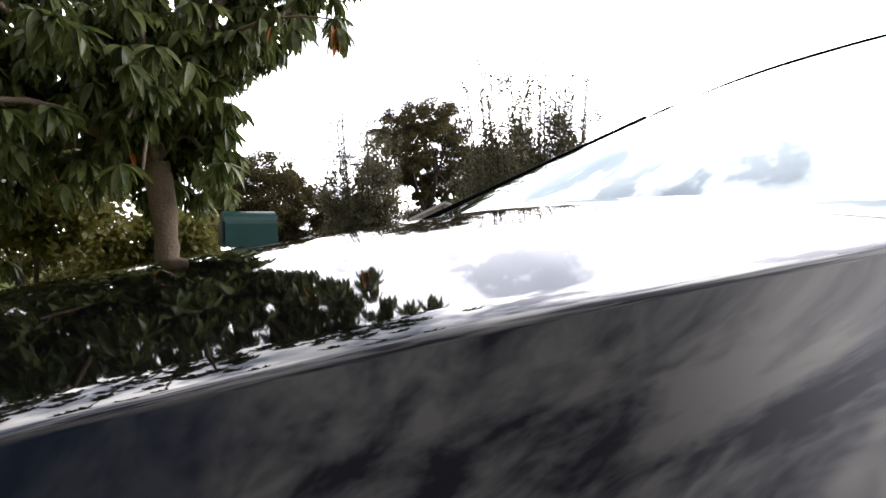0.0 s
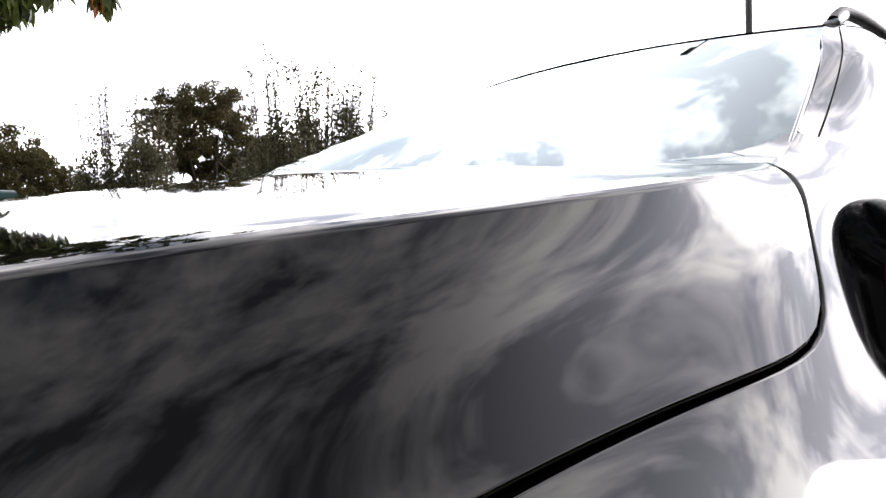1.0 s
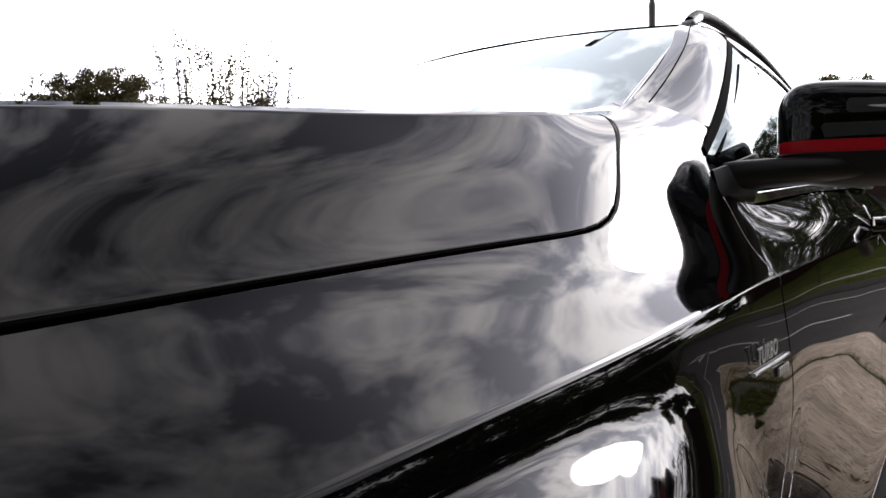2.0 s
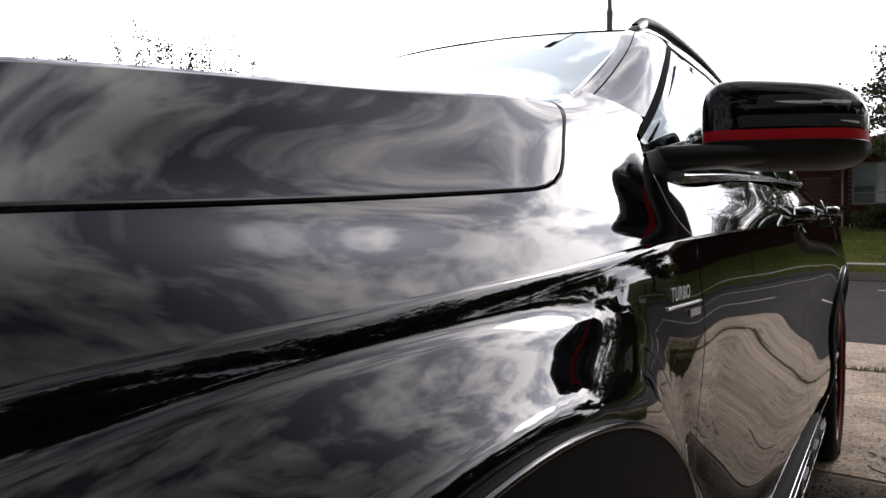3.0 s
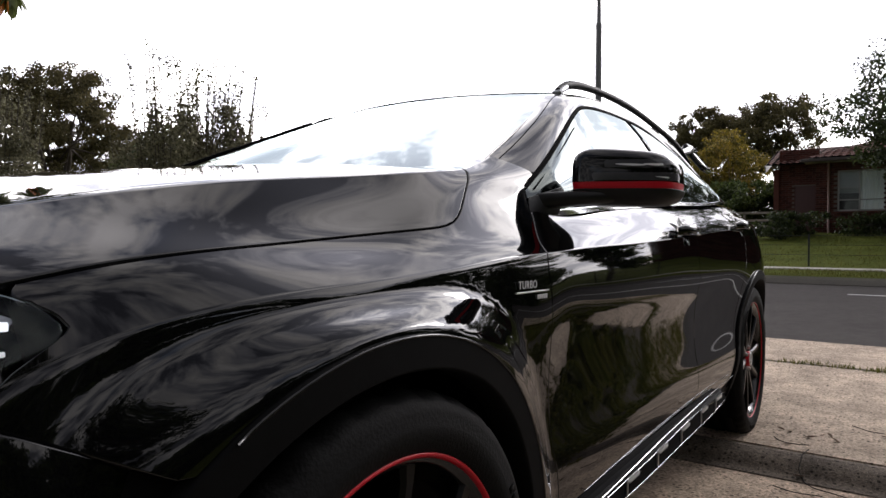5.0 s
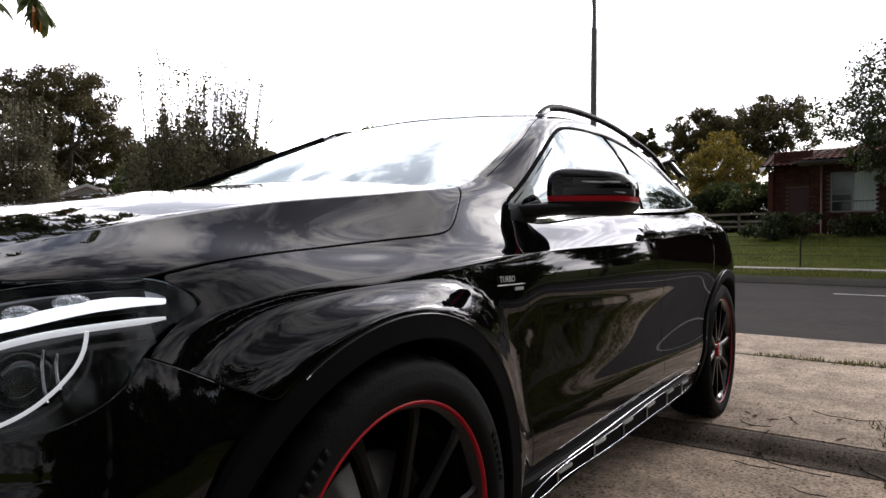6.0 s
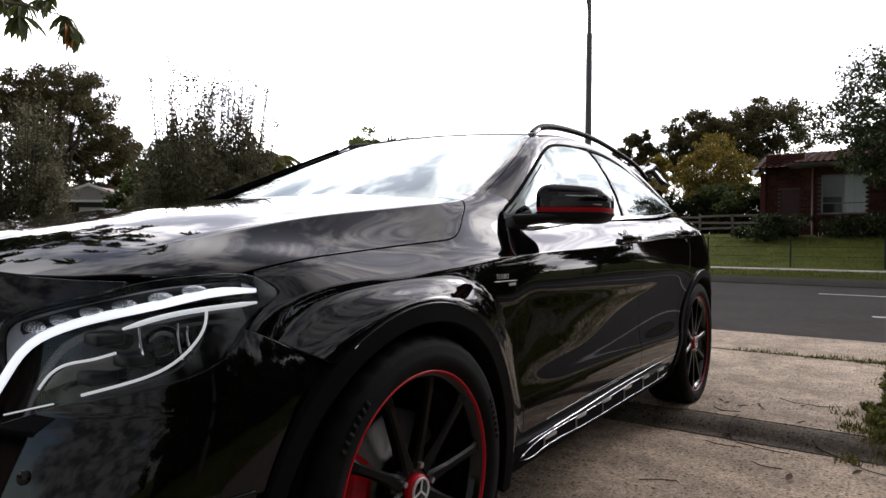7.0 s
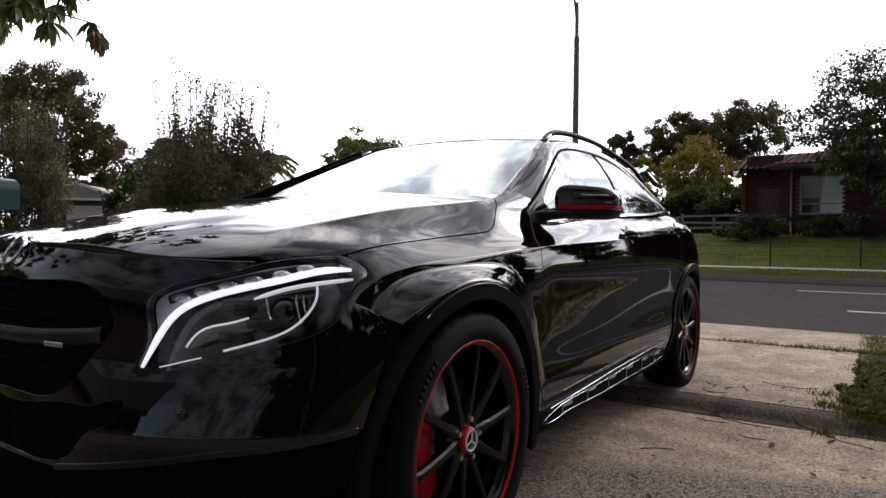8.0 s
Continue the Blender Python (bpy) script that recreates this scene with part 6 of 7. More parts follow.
def mango_tree():
    rng = np.random.default_rng(77)
    t = thing("garden_tree", "leafy fruit tree with long drooping leaves, some orange, beside the drive", "tree")
    base = np.array((-4.05, -.10, 0.0))
    bm = bmesh.new()
    top = (-4.0, -.16, 1.72)
    tube([tuple(p) for p in smooth_line([(-4.1, -.08, -.1), (-4.06, -.12, .7), (-4.03, -.10, 1.2), top], 10)], .095, 14, bm=bm, taper=[1.25, 1.1, 1, .95, .92, .9, .92, .95, 1, 1.0])
    tips = []
    for i in range(64):
        a = 2 * math.pi * i / 64 * 3.0 + rng.uniform(-.3, .3)
        r = rng.uniform(.6, 1.9)
        z = rng.uniform(1.5, 4.4)
        if math.sin(a) > .1:
            r = min(r, .42 + .55 * max(0, z - 2.0)) if z < 3 else r
        end = np.array((top[0] + r * math.cos(a) * .8, top[1] + r * math.sin(a) * (1.25 if math.sin(a) > 0 else 1.6), z))
        q = smooth_line([top, tuple((np.array(top) + end) / 2 + np.array((0, 0, .22))), tuple(end)], 8)
        tube([tuple(p) for p in q], .034, 6, bm=bm, taper=np.linspace(1, .22, 8))
        for k in (3, 4, 5, 6, 7):
            for j in range(4):
                tips.append(q[k] + rng.normal(size=3) * (.22, .16, .22))
        tips.append(end)
    # the bough that reaches over towards the car
    q = smooth_line([top, (-3.5, .2, 2.4), (-3.1, .55, 2.52), (-2.80, .84, 2.44)], 9)
    tube([tuple(p) for p in q], .03, 6, bm=bm, taper=np.linspace(1, .15, 9))
    for k in (4, 5, 6, 7, 8):
        tips += [q[k] + rng.normal(size=3) * (.05, .05, .04) for j in range(2 if k > 5 else 4)]
    part("trunk", bm, M_bark, t, "mottled grey-brown trunk with boughs")
    verts, faces, near = [], [], []
    bough = len(tips) - 14
    for i, p in enumerate(tips):
        # the crown is cut back over the drive, wider again above
        if i < bough and p[1] > np.interp(p[2], (1.3, 1.7, 2.0, 2.3, 2.5, 2.8, 3.1, 4.5), (.30, .34, .58, .12, .50, 1.0, 1.8, 2.2)):
            continue
        if i < bough and p[2] < 1.88 and p[0] > -4.1 and abs(p[1] + .06) < .26:
            continue
        for j in range(int(rng.integers(15, 23))):
            a = rng.uniform(0, 6.28)
            L = rng.uniform(.11, .19)
            pitch = rng.uniform(.1, 1.25)
            rot = Euler((rng.uniform(-.5, .5), pitch, a)).to_matrix()
            m = Matrix.Translation(Vector(p)) @ rot.to_4x4()
            near.append((m, L))
    near.sort(key=lambda e: (e[0].translation - Vector((-2.6, .8, 2.3))).length)
    shapes = []
    for k in range(6):
        v, f = long_leaf(.15, .021, .18 + .1 * k, k)
        me = raw(v, f, "leaf")
        me.materials.append(M_long)
        me.polygons.foreach_set("use_smooth", [True] * len(me.polygons))
        shapes.append((me, v, f))
    for i, (m, L) in enumerate(near):
        me, v, f = shapes[i % 6]
        if i < 260:
            ob = new("leaf", me)
            ob.parent = t
            ob.matrix_basis = m @ Matrix.Diagonal((L / .15, L / .15, L / .15, 1))
        else:
            mm = np.array(m)
            o = len(verts)
            verts += list((v * L / .15) @ mm[:3, :3].T + mm[:3, 3])
            faces += [tuple(x + o for x in q) for q in f]
    tagged(part_mesh("foliage", raw(verts, faces, "foliage"), M_long, t), kind="stuff")
    v, f = long_leaf(.155, .026, .05, 9)
    me = raw(v, f, "orange_leaf")
    me.materials.append(M_orange)
    for p, rz, ry, s in (((-2.72, .80, 2.37), 40, 86, 1.25), ((-2.735, .83, 2.37), 70, 82, 1.15), ((-3.55, -.55, 2.1), 200, 70, .7), ((-3.3, -.2, 2.12), 120, 60, .7), ((-3.7, -.75, 1.62), 90, 70, .8), ((-3.0, .50, 2.42), 250, 75, .75), ((-3.75, -.3, 1.75), 20, 70, .7)):
        ob = new("orange_leaf", me)
        ob.parent = t
        ob.matrix_basis = pose(*p, 0, ry, rz) @ Matrix.Scale(s, 4)
        tagged(ob, "orange autumn leaf")


mango_tree()


# ---------------------------------------------------------------- mailbox, lamp post, fence
M_mail = plain("dark_green_enamel", (0.012, 0.055, 0.05), 0.35, vary=0.15, scale=10)


def mailbox():
    t = thing("mailbox", "dark green metal mailbox with a rounded top on a post", "mailbox", pose(-3.25, .36, .02, 0, 0, 4))
    bm = bmesh.new()
    ring = []
    for y in (-.155, .165):
        pts = [(-.10, y, 1.08), (.10, y, 1.08), (.10, y, 1.22)] + [(.10 * math.cos(a), y, 1.22 + .08 * math.sin(a)) for a in np.linspace(.25, 2.9, 10)] + [(-.10, y, 1.22)]
        ring.append([bm.verts.new(p) for p in pts])
    n = len(ring[0])
    for k in range(n):
        bm.faces.new((ring[0][k], ring[0][(k + 1) % n], ring[1][(k + 1) % n], ring[1][k]))
    bm.faces.new(ring[0][::-1]); bm.faces.new(ring[1])
    bmesh.ops.recalc_face_normals(bm, faces=bm.faces)
    part("box", bm, M_mail, t, smooth=False)
    part("door_flap", box((0, -.162, 1.17), (.17, .01, .14), .004), M_mail, t, smooth=False)
    part("post", box((0, 0, .53), (.09, .09, 1.10), .008), plain("weathered_post_timber", (.12, .09, .07), .9, vary=.3, scale=20), t, smooth=False)


mailbox()
M_steel = plain("galvanised_pole", (0.16, 0.165, 0.165), 0.6, metal=.2, vary=.15, scale=3)


def lamp_post():
    t = thing("street_lamp", "tall grey steel street lamp post with an outreach arm", "street lamp", pose(-4.70, 14.9, .25))
    part("base_plate", lathe([(0.001, 0), (.17, 0), (.17, .03), (.12, .05)], "z", 16), M_steel, t)
    part("pole", lathe([(.095, 0), (.088, 3.0), (.075, 6.2), (.078, 6.25), (.078, 6.32), (.055, 6.40), (.045, 7.3)], "z", 16), M_steel, t)
    part("arm", tube([tuple(p) for p in smooth_line([(0, 0, 6.6), (-.03, -.1, 7.3), (-.3, -.8, 8.4), (-.6, -1.6, 8.9)], 12)], .035, 8), M_steel, t)
    part("lantern", box((-.7, -1.85, 8.93), (.22, .55, .12), .03), M_steel, t)


lamp_post()
M_post = plain("black_steel_fence", (0.012, 0.012, 0.012), 0.5)


def wire_fence():
    t = thing("fence", "low black steel fence with slim posts and wires along the lawn", "fence")
    xs = [-.42 + 2.32 * k for k in range(-14, 12)]
    for x in xs:
        part("post", box((x, 20.2, gz(20.2) + .42), (.045, .045, .95), .006), M_post, t, smooth=False)
    for z in (.30, .58, .85):
        part("wire", tube([(x, 20.2, gz(20.2) + z) for x in (xs[0], xs[7], xs[14], xs[-1])], .006, 5), M_post, t)


wire_fence()
M_brick = plain("red_brown_brick", (0.065, 0.022, 0.017), 0.85, spec=.2, vary=.3, scale=5, alt=(.10, .036, .027), island=.8)
M_mortar = plain("mortar", (0.13, 0.11, 0.095), 0.9, vary=.15, scale=10)
M_tile = plain("terracotta_roof_tile", (0.14, 0.055, 0.042), 0.8, vary=.3, scale=3, alt=(.20, .085, .065), island=.7)
M_glassw = glass_mat("house_glass", (0.97, 0.98, 0.98), 1.3)
M_curt = plain("pale_curtain", (0.88, 0.88, 0.86), 0.9, vary=.08, scale=4)
M_frame = plain("window_frame_paint", (0.30, 0.28, 0.26), 0.5, vary=.1)
M_door = plain("dark_red_door", (0.06, 0.018, 0.015), 0.5)
M_pale = plain("weathered_fence_timber", (0.27, 0.235, 0.20), 0.9, vary=.3, scale=4, island=.6)


def brick_wall(t, x0, x1, z0, z1, y, holes=()):
    """Running-bond bricks that stand proud of a mortar slab, left out at the holes."""
    bw, bh, joint = .23, .076, .01
    bm = bmesh.new()
    xs = sorted({x0, x1, *[h[0] for h in holes], *[h[1] for h in holes]})
    zs = sorted({z0, z1, *[h[2] for h in holes], *[h[3] for h in holes]})
    for a, b in zip(xs[:-1], xs[1:]):
        for c, d in zip(zs[:-1], zs[1:]):
            cx, cz = (a + b) / 2, (c + d) / 2
            if not any(h[0] < cx < h[1] and h[2] < cz < h[3] for h in holes):
                box_bm(bm, (cx, y + .11, cz), (b - a, .2, d - c))
    part("wall", bm, M_mortar, t, "mortar core of the brick wall", smooth=False)
    v, f = [], []
    row = 0
    z = z0
    while z < z1 - .03:
        x = x0 - (bw + joint) * .5 * (row % 2)
        while x < x1:
            a, b = max(x, x0), min(x + bw, x1)
            if b - a > .03 and not any(h[0] - .02 < (a + b) / 2 < h[1] + .02 and h[2] - .02 < z + bh / 2 < h[3] + .02 for h in holes):
                o = len(v)
                yy = y - .008
                v += [(a, yy, z), (b, yy, z), (b, yy, z + bh), (a, yy, z + bh), (a, y + .02, z), (b, y + .02, z), (b, y + .02, z + bh), (a, y + .02, z + bh)]
                f += [(o, o + 1, o + 2, o + 3), (o + 1, o + 5, o + 6, o + 2), (o + 4, o, o + 3, o + 7), (o + 3, o + 2, o + 6, o + 7), (o + 4, o + 5, o + 1, o)]
            x += bw + joint
        z += bh + joint
        row += 1
    tagged(part_mesh("bricks", raw(v, f, "bricks"), M_brick, t, "red-brown bricks in running bond", smooth=False), kind="stuff")


def roof_plane(t, a, b, c, d, cols, rows):
    """Curved roof tiles laid in rows over the plane a-b (eave) to d-c (ridge)."""
    a, b, c, d = (np.array(p, float) for p in (a, b, c, d))
    n = np.cross(b - a, d - a)
    n /= np.linalg.norm(n)
    v, f = [], []
    for j in range(rows):
        for i in range(cols):
            o = len(v)
            u0, u1 = i / cols, (i + .96) / cols
            for w, up in ((0, .05), (1.12, .012)):
                tt = min(1, (j + w) / rows)
                for k, bump in ((0, 0), (.5, .05), (1, 0)):
                    u = u0 + (u1 - u0) * k
                    p = (a + (b - a) * u) * (1 - tt) + (d + (c - d) * u) * tt
                    v.append(p + n * (up + bump))
            f += [(o, o + 1, o + 4, o + 3), (o + 1, o + 2, o + 5, o + 4)]
    tagged(part_mesh("roof_tiles", raw(v, f, "roof_tiles"), M_tile, t, "terracotta roof tiles in rows", smooth=False), kind="stuff")
    q = raw([a, b, c, d], [(0, 1, 2, 3)], "roof_deck")
    part_mesh("roof_deck", q, M_dark, t, smooth=False)


def brick_house():
    t = thing("house", "single-storey red-brown brick house with a tiled roof across the road", "house")
    y, z0, z1 = 27.5, 1.3, 4.12
    wx0, wx1, wz0, wz1 = -.13, 1.40, 2.26, 3.80
    brick_wall(t, -.85, 9.0, z0, z1, y, [(wx0, wx1, wz0, wz1)])
    # recessed porch and the wall behind it
    brick_wall(t, -2.3, -.85, z0, z1 + .75, y + 1.6, [(-1.75, -.95, z0, 3.4)])
    part("porch_return", box((-.75, y + .9, 2.7), (.2, 1.5, z1 - z0), 0), M_brick, t, smooth=False)
    part("front_door", box((-1.35, y + 1.65, 2.37), (.84, .06, 2.16), .01), M_door, t, smooth=False)
    w = new("window"); w.parent = t
    part("window_frame", frame_bm(wx0, wx1, wz0, wz1, y + .05), M_frame, w, smooth=False)
    part("pane", box(((wx0 + wx1) / 2, y + .08, (wz0 + wz1) / 2), (wx1 - wx0 - .08, .006, wz1 - wz0 - .08)), M_glassw, w, smooth=False)
    part("curtain", curtain_bm(wx0 + .72, wx1 - .04, wz0, wz1, y + .115), M_curt, w)
    part("blind", box((wx0 + .36, y + .2, wz0 + 1.1), (.68, .01, .85)), plain("grey_blind", (.30, .31, .31), .9, vary=.1), w, smooth=False)
    part("sill", box(((wx0 + wx1) / 2, y - .03, wz0 - .05), (wx1 - wx0 + .1, .14, .07), .01), M_brick, t, smooth=False)
    part("downpipe", tube([(-.42, y - .05, z0), (-.42, y - .05, z1)], .04, 8), plain("brown_pipe", (.20, .12, .10), .5), t)
    part("room_back", box((4, y + 4, 2.7), (10, .1, 3.0)), M_seat, t, smooth=False)
    # roof: eave board, gutter, two planes
    part("gutter", box((4.0, y - .62, z1 + .05), (10.6, .12, .12), .02), plain("dark_gutter", (.05, .035, .03), .5), t, smooth=False)
    part("soffit", box((4.0, y - .25, z1 + .0), (10.4, .75, .03)), M_frame, t, smooth=False)
    roof_plane(t, (-1.15, y - .65, z1 + .10), (9.3, y - .65, z1 + .10), (9.3, y + 4.2, z1 + 1.75), (3.2, y + 4.2, z1 + 1.75), 42, 15)
    roof_plane(t, (-2.75, y + 1.0, z1 + .12), (1.5, y + 1.0, z1 + .12), (3.4, y + 4.6, z1 + 1.2), (-2.75, y + 4.6, z1 + 1.2), 18, 12)
    part("gable_board", box((-2.75, y + 2.8, z1 + .5), (.05, 3.8, .25), 0, Matrix.Rotation(radians(16.5), 4, "X")), M_frame, t, smooth=False)
    part("side_wall", box((-2.4, y + 5, 2.7), (.2, 7, 2.8)), M_brick, t, smooth=False)


def frame_bm(x0, x1, z0, z1, y):
    bm = bmesh.new()
    for c, s in ((((x0 + x1) / 2, y, z0 + .025), (x1 - x0, .08, .05)), (((x0 + x1) / 2, y, z1 - .025), (x1 - x0, .08, .05)), ((x0 + .025, y, (z0 + z1) / 2), (.05, .08, z1 - z0)), ((x1 - .025, y, (z0 + z1) / 2), (.05, .08, z1 - z0)), ((x0 + .70, y, (z0 + z1) / 2), (.05, .08, z1 - z0)), (((x0 + x1) / 2, y - .002, z0 + .42), (x1 - x0, .06, .035)), ((x0 + .35, y - .002, z0 + .88), (.7, .06, .03))):
        box_bm(bm, c, s)
    return bm


def curtain_bm(x0, x1, z0, z1, y):
    bm = bmesh.new()
    prev = None
    for i in range(41):
        x = x0 + (x1 - x0) * i / 40
        yy = y + .02 * math.sin(i * 1.3)
        cur = (bm.verts.new((x, yy, z0)), bm.verts.new((x, yy, z1)))
        if prev:
            bm.faces.new((prev[0], cur[0], cur[1], prev[1]))
        prev = cur
    return bm


brick_house()


def rail_fence():
    t = thing("rail_fence", "weathered timber post and rail fence behind the lawn", "fence")
    y = 31.0
    for k in range(7):
        x = -11.2 + k * 1.45
        part("post", box((x, y, gz(y) + .44), (.10, .10, .98 + .05 * math.sin(k * 2.1)), .01), M_pale, t, smooth=False)
    for k in range(6):
        x0, x1 = -11.2 + k * 1.45, -9.75 + k * 1.45
        for z, sag in ((.82, .03), (.52, -.02), (.24, .02)):
            part("rail", box(((x0 + x1) / 2, y - .065, gz(y) + z + sag * math.sin(k * 1.7)), (1.55, .035, .10), .006, Matrix.Rotation(radians(1.6 * math.sin(k * 2.3 + z * 9)), 4, "Y")), M_pale, t, smooth=False)


rail_fence()
M_redroof = plain("faded_red_metal_roof", (0.30, 0.09, 0.075), 0.5, vary=.25, scale=1, alt=(.45, .3, .28))


M_gtrim = plain("dark_green_trim", (.03, .045, .035), .6)


def far_garage():
    t = thing("garage", "small brick garage with pale door and white gable boards", "garage", pose(-23.3, 11.8, .62, 0, 0, 36) @ Matrix.Scale(.86, 4))
    part("wall", box((0, 0, 1.0), (3.4, 3.0, 2.2)), M_brick, t, "red-brown brick wall", smooth=False)
    part("lintel", box((.2, -1.54, 1.92), (1.7, .07, .22), .01), M_gtrim, t, "dark green lintel", smooth=False)
    part("garage_door", box((.2, -1.53, .95), (1.5, .06, 1.7), .01), plain("pale_door", (.55, .53, .48), .7, vary=.08), t, smooth=False)
    part("corner_post", box((-.75, -1.54, 1.0), (.12, .08, 2.2)), M_gtrim, t, smooth=False)
    bm = bmesh.new()
    vs = [bm.verts.new(p) for p in ((-2, -1.8, 2.05), (0, -1.8, 2.75), (2, -1.8, 2.05), (-2, 1.8, 2.05), (0, 1.8, 2.75), (2, 1.8, 2.05))]
    for q in ((0, 1, 4, 3), (1, 2, 5, 4), (0, 2, 1), (3, 4, 5), (0, 3, 5, 2)):
        bm.faces.new([vs[i] for i in q])
    bmesh.ops.recalc_face_normals(bm, faces=bm.faces)
    part("roof", bm, M_redroof, t, smooth=False)
    bm = bmesh.new()
    bm.faces.new([bm.verts.new(p) for p in ((-1.7, -1.82, 2.07), (1.7, -1.82, 2.07), (0, -1.82, 2.66))])
    part("gable_wall", bm, M_frame, t, "weathered grey gable", smooth=False)
    part("gable_board", box((0, -1.85, 2.06), (3.9, .05, .10)), M_white, t, smooth=False)
    for sx in (1, -1):
        part("barge_board", box((sx * 1.0, -1.86, 2.42), (2.16, .05, .12), .01, Matrix.Rotation(radians(sx * 19.3), 4, "Y")), M_white, t, "white barge board", smooth=False)
    part("side_post", box((1.62, -1.54, 1.0), (.12, .08, 2.2)), M_white, t, smooth=False)


far_garage()


def tufts(name, spots, label, h=.09):
    rng = np.random.default_rng(5)
    v, f = [], []
    for x, y, n, r, hh in spots:
        for k in range(n):
            px, py = x + rng.normal() * r, y + rng.normal() * r
            a, L, lean = rng.uniform(0, 6.28), hh * rng.uniform(.5, 1.3), rng.uniform(.1, .8)
            dx, dy = math.cos(a), math.sin(a)
            z = gz(py) - .01
            w = .003 + .02 * L
            o = len(v)
            v += [(px - dy * w, py + dx * w, z), (px + dy * w, py - dx * w, z), (px + dx * L * lean * .5 - dy * w * .7, py + dy * L * lean * .5 + dx * w * .7, z + L * .6), (px + dx * L * lean * .5 + dy * w * .7, py + dy * L * lean * .5 - dx * w * .7, z + L * .6), (px + dx * L * lean, py + dy * L * lean, z + L * .9)]
            f += [(o, o + 1, o + 3, o + 2), (o + 2, o + 3, o + 4)]
    ob = part_mesh(name, raw(v, f, name), M_blade, None, "", smooth=False)
    tagged(ob, label, "grass", kind="stuff")


rg = np.random.default_rng(8)
edge = [(1.99 + .05 * rg.normal() + .10 * math.sin(y * 3), y, 12, .06, .04) for y in np.arange(2.3, 5.6, .05)]
field = [(1.9 + 2.6 * rg.uniform() ** 2.0, rg.uniform(2.32, 5.5), 34, .05, .026) for k in range(1500)] + [(rg.uniform(3.1, 5.5), rg.uniform(-1, 2.3), 24, .09, .03) for k in range(300)]
tufts("verge_grass", edge + field, "short weedy grass along the drive edge")
tufts("joint_weeds", [(x + rg.normal() * .03, 4.44 + rg.normal() * (.02 + .03 * max(0, x - 1.2)), int(10 + 30 * max(0, x - 1.1)), .035, .04) for x in np.arange(.75, 3.2, .03)] + [(1.82 + rg.normal() * .07, 2.62 + rg.normal() * .16, 46, .035, .05) for k in range(50)], "small weeds in the slab joint")
tufts("far_verge_grass", [(rg.uniform(-9, 12), rg.uniform(14.7, 18.7), 8, .12, .07) for k in range(1800)] + [(rg.uniform(-9, 10), rg.uniform(19.9, 26.5), 8, .14, .07) for k in range(2200)], "green grass across the road")
M_leafd = plain("dry_brown_leaf", (.11, .06, .03), .8, vary=.3, scale=30)


def fallen(n=26):
    rng = np.random.default_rng(12)
    v0, f0 = long_leaf(.055, .012, -.2, 1)
    me = raw(v0, f0, "fallen_leaf")
    me.materials.append(M_leafd)
    for k in range(n):
        x, y = rng.uniform(1.0, 1.85), rng.uniform(.2, 2.9)
        ob = new("fallen_leaf", me)
        ob.matrix_basis = pose(x, y, gz(y) + .008, rng.uniform(-15, 15), rng.uniform(-8, 8), rng.uniform(0, 360)) @ Matrix.Scale(rng.uniform(.5, 1.1), 4)
        tagged(ob, "small dry brown leaf lying on the concrete drive", "leaf", group="fallen leaves")


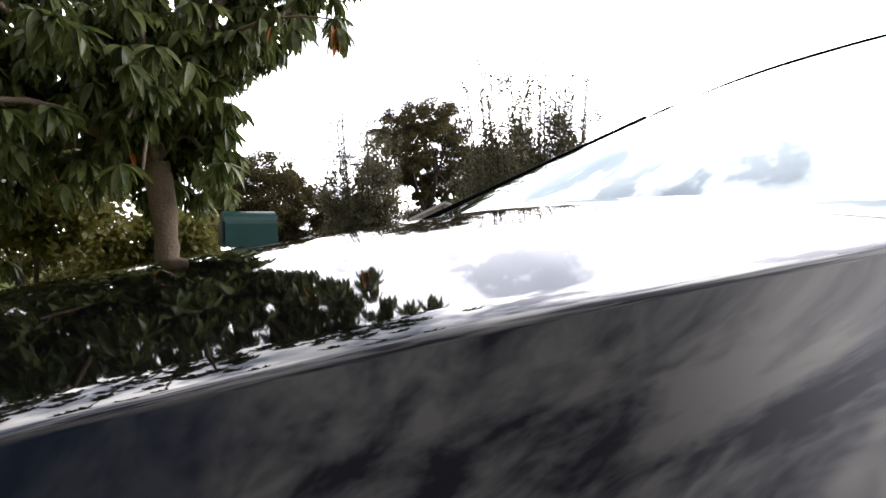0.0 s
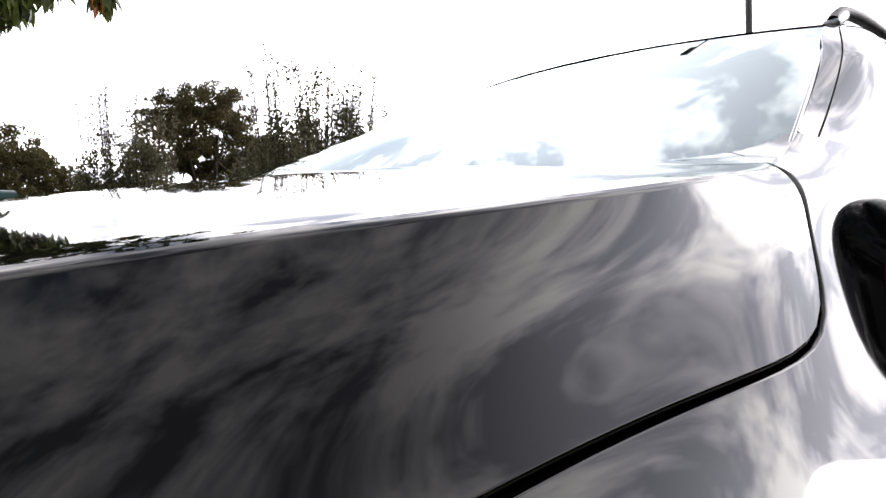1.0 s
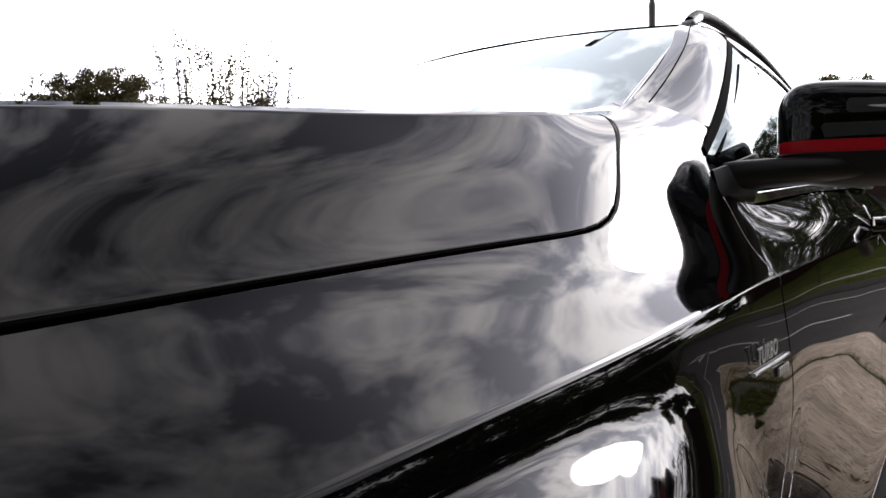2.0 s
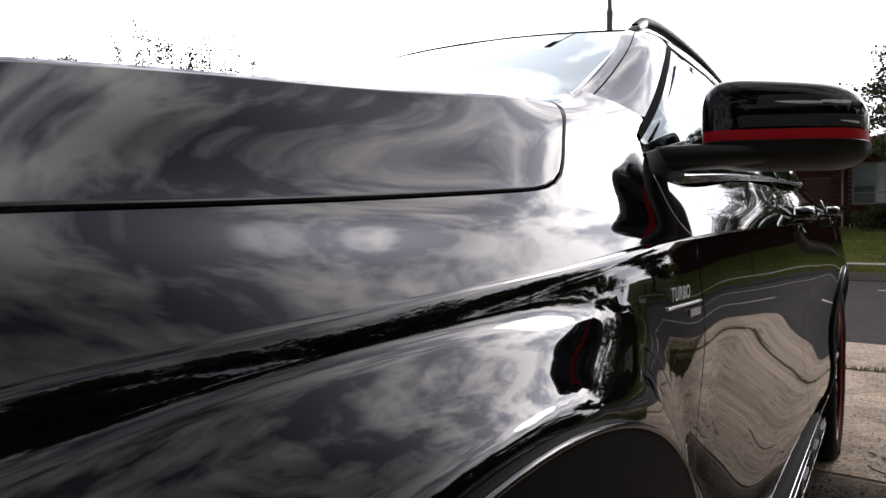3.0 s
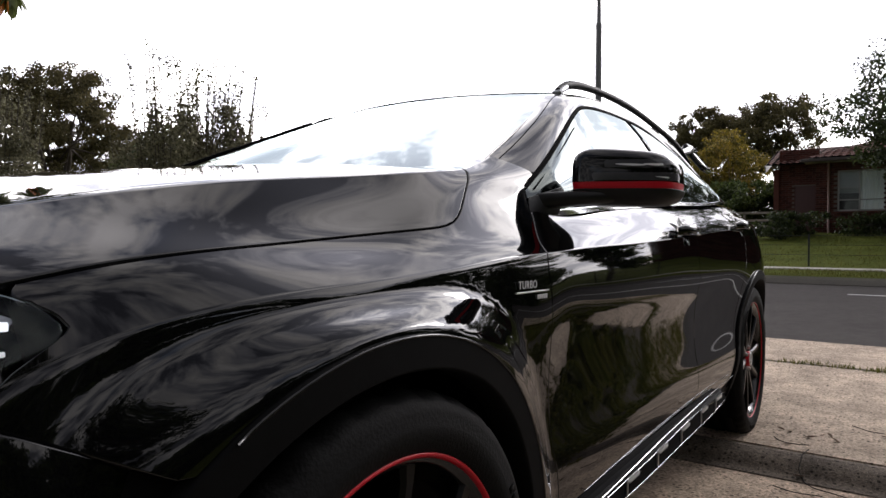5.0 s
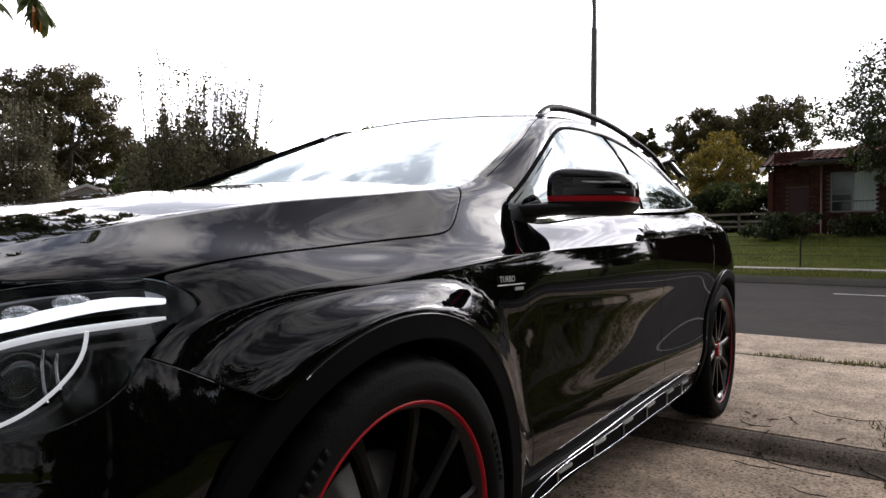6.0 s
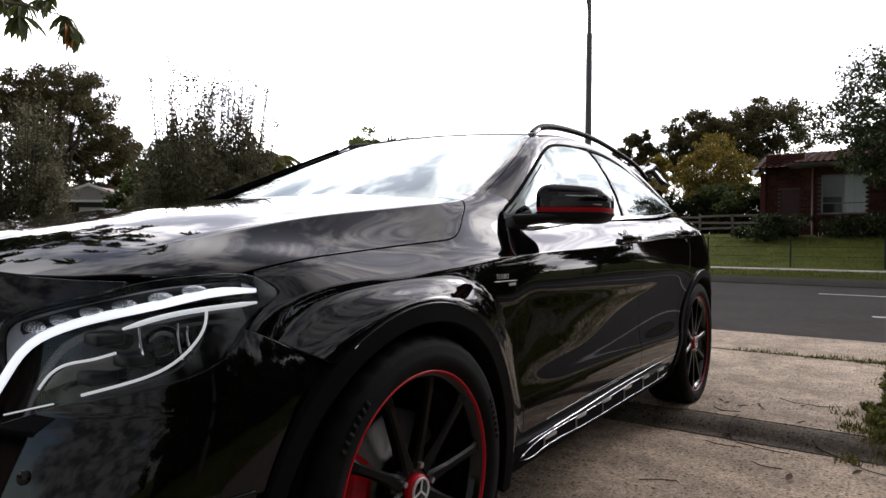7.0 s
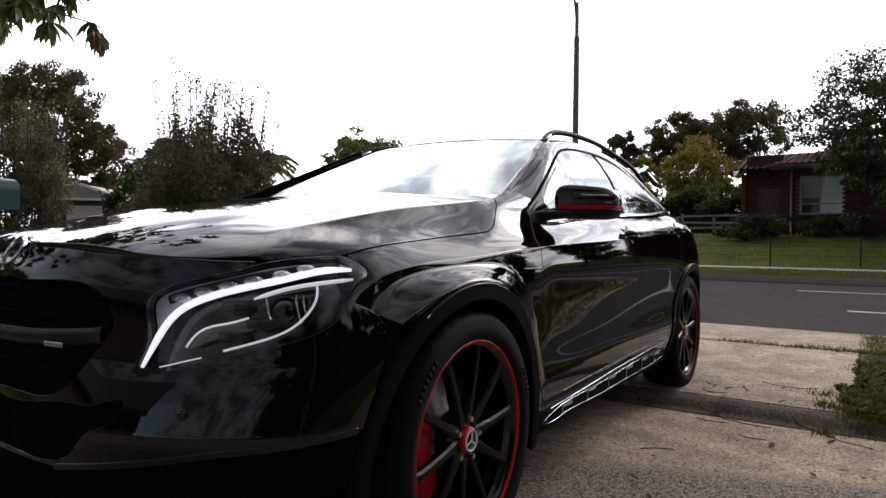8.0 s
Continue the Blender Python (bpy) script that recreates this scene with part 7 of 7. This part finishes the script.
fallen()
M_crack = plain("dark_crack_filler", (.035, .03, .026), .9, vary=.2)
for pts in ([(1.14, 2.52), (1.12, 2.42), (1.13, 2.30), (1.17, 2.22), (1.30, 2.16), (1.42, 2.15)], [(1.05, 2.13), (1.14, 2.10), (1.22, 2.12)], [(1.5, 2.35), (1.62, 2.22), (1.74, 2.1), (1.86, 2.02)], [(.98, 1.32), (1.03, 1.38), (1.10, 1.40)], [(1.30, 1.9), (1.37, 1.86), (1.42, 1.87)], [(1.28, 3.0), (1.42, 2.93), (1.6, 2.98)], [(.99, 2.62), (1.06, 2.56), (1.13, 2.58)]):
    c = smooth_line(pts, 26)
    tagged(part("twig", tube([(x + .012 * noise.noise((x * 14, y * 14, 2)), y + .012 * noise.noise((y * 15, x * 13, 7)), gz(y) + .007) for x, y in c], .0024, 5), M_crack), "thin dark twig lying across the concrete", "twig", group="twigs")


def weeds():
    """Broad-leaved weeds where the slabs meet the verge."""
    rng = np.random.default_rng(31)
    cs = [(1.93 + .10 * rng.normal(), rng.uniform(2.42, 3.9), 0) for k in range(90)] + [(1.84 + .05 * rng.normal(), rng.uniform(2.45, 2.9), 0) for k in range(30)]
    cs = [(x, y, gz(y) + .02) for x, y, z in cs]
    v, f = leaf_cloud(cs, [.035] * len(cs), 60, .03, rng, flat=.7)
    tagged(part_mesh("verge_weeds", mesh_np("verge_weeds", v, f), M_weed, None, "", smooth=False), "low broad-leaved green weeds at the slab edge", "weeds", kind="stuff")


M_weed = leafy(plain("weed_leaves", (0.06, 0.085, 0.018), 0.6, spec=0.2, vary=0.3, scale=3, alt=(0.17, 0.16, 0.04), island=0.6))
weeds()


# plain unseen house behind the camera, added to close the place and darken the nose
def unseen_house():
    t = thing("house", "unseen dark brown brick house with a charcoal tiled roof, added to darken reflections", "house", pose(-9.8, -9.6, 0))
    dark_brick = plain("dark_brown_brick", (.055, .036, .028), .85, vary=.35, scale=9, alt=(.085, .055, .042), bump=.3, bscale=40)
    roof_mat = plain("charcoal_roof_tiles", (.03, .03, .032), .75, vary=.3, scale=6, bump=.4, bscale=12)
    part("wall", box((0, -.15, 1.28), (15.0, .30, 2.60), .02), dark_brick, t, smooth=False)
    part("fascia", box((0, .47, 2.56), (15.9, .04, .20), .01), roof_mat, t, smooth=False)
    part("soffit", box((0, .22, 2.60), (15.8, .46, .03), .004), roof_mat, t, smooth=False)
    part("roof", box((0, -2.1, 3.92), (16.0, 6.0, .12), .02, Matrix.Rotation(radians(-27), 4, "X")), roof_mat, t, smooth=False)


unseen_house()
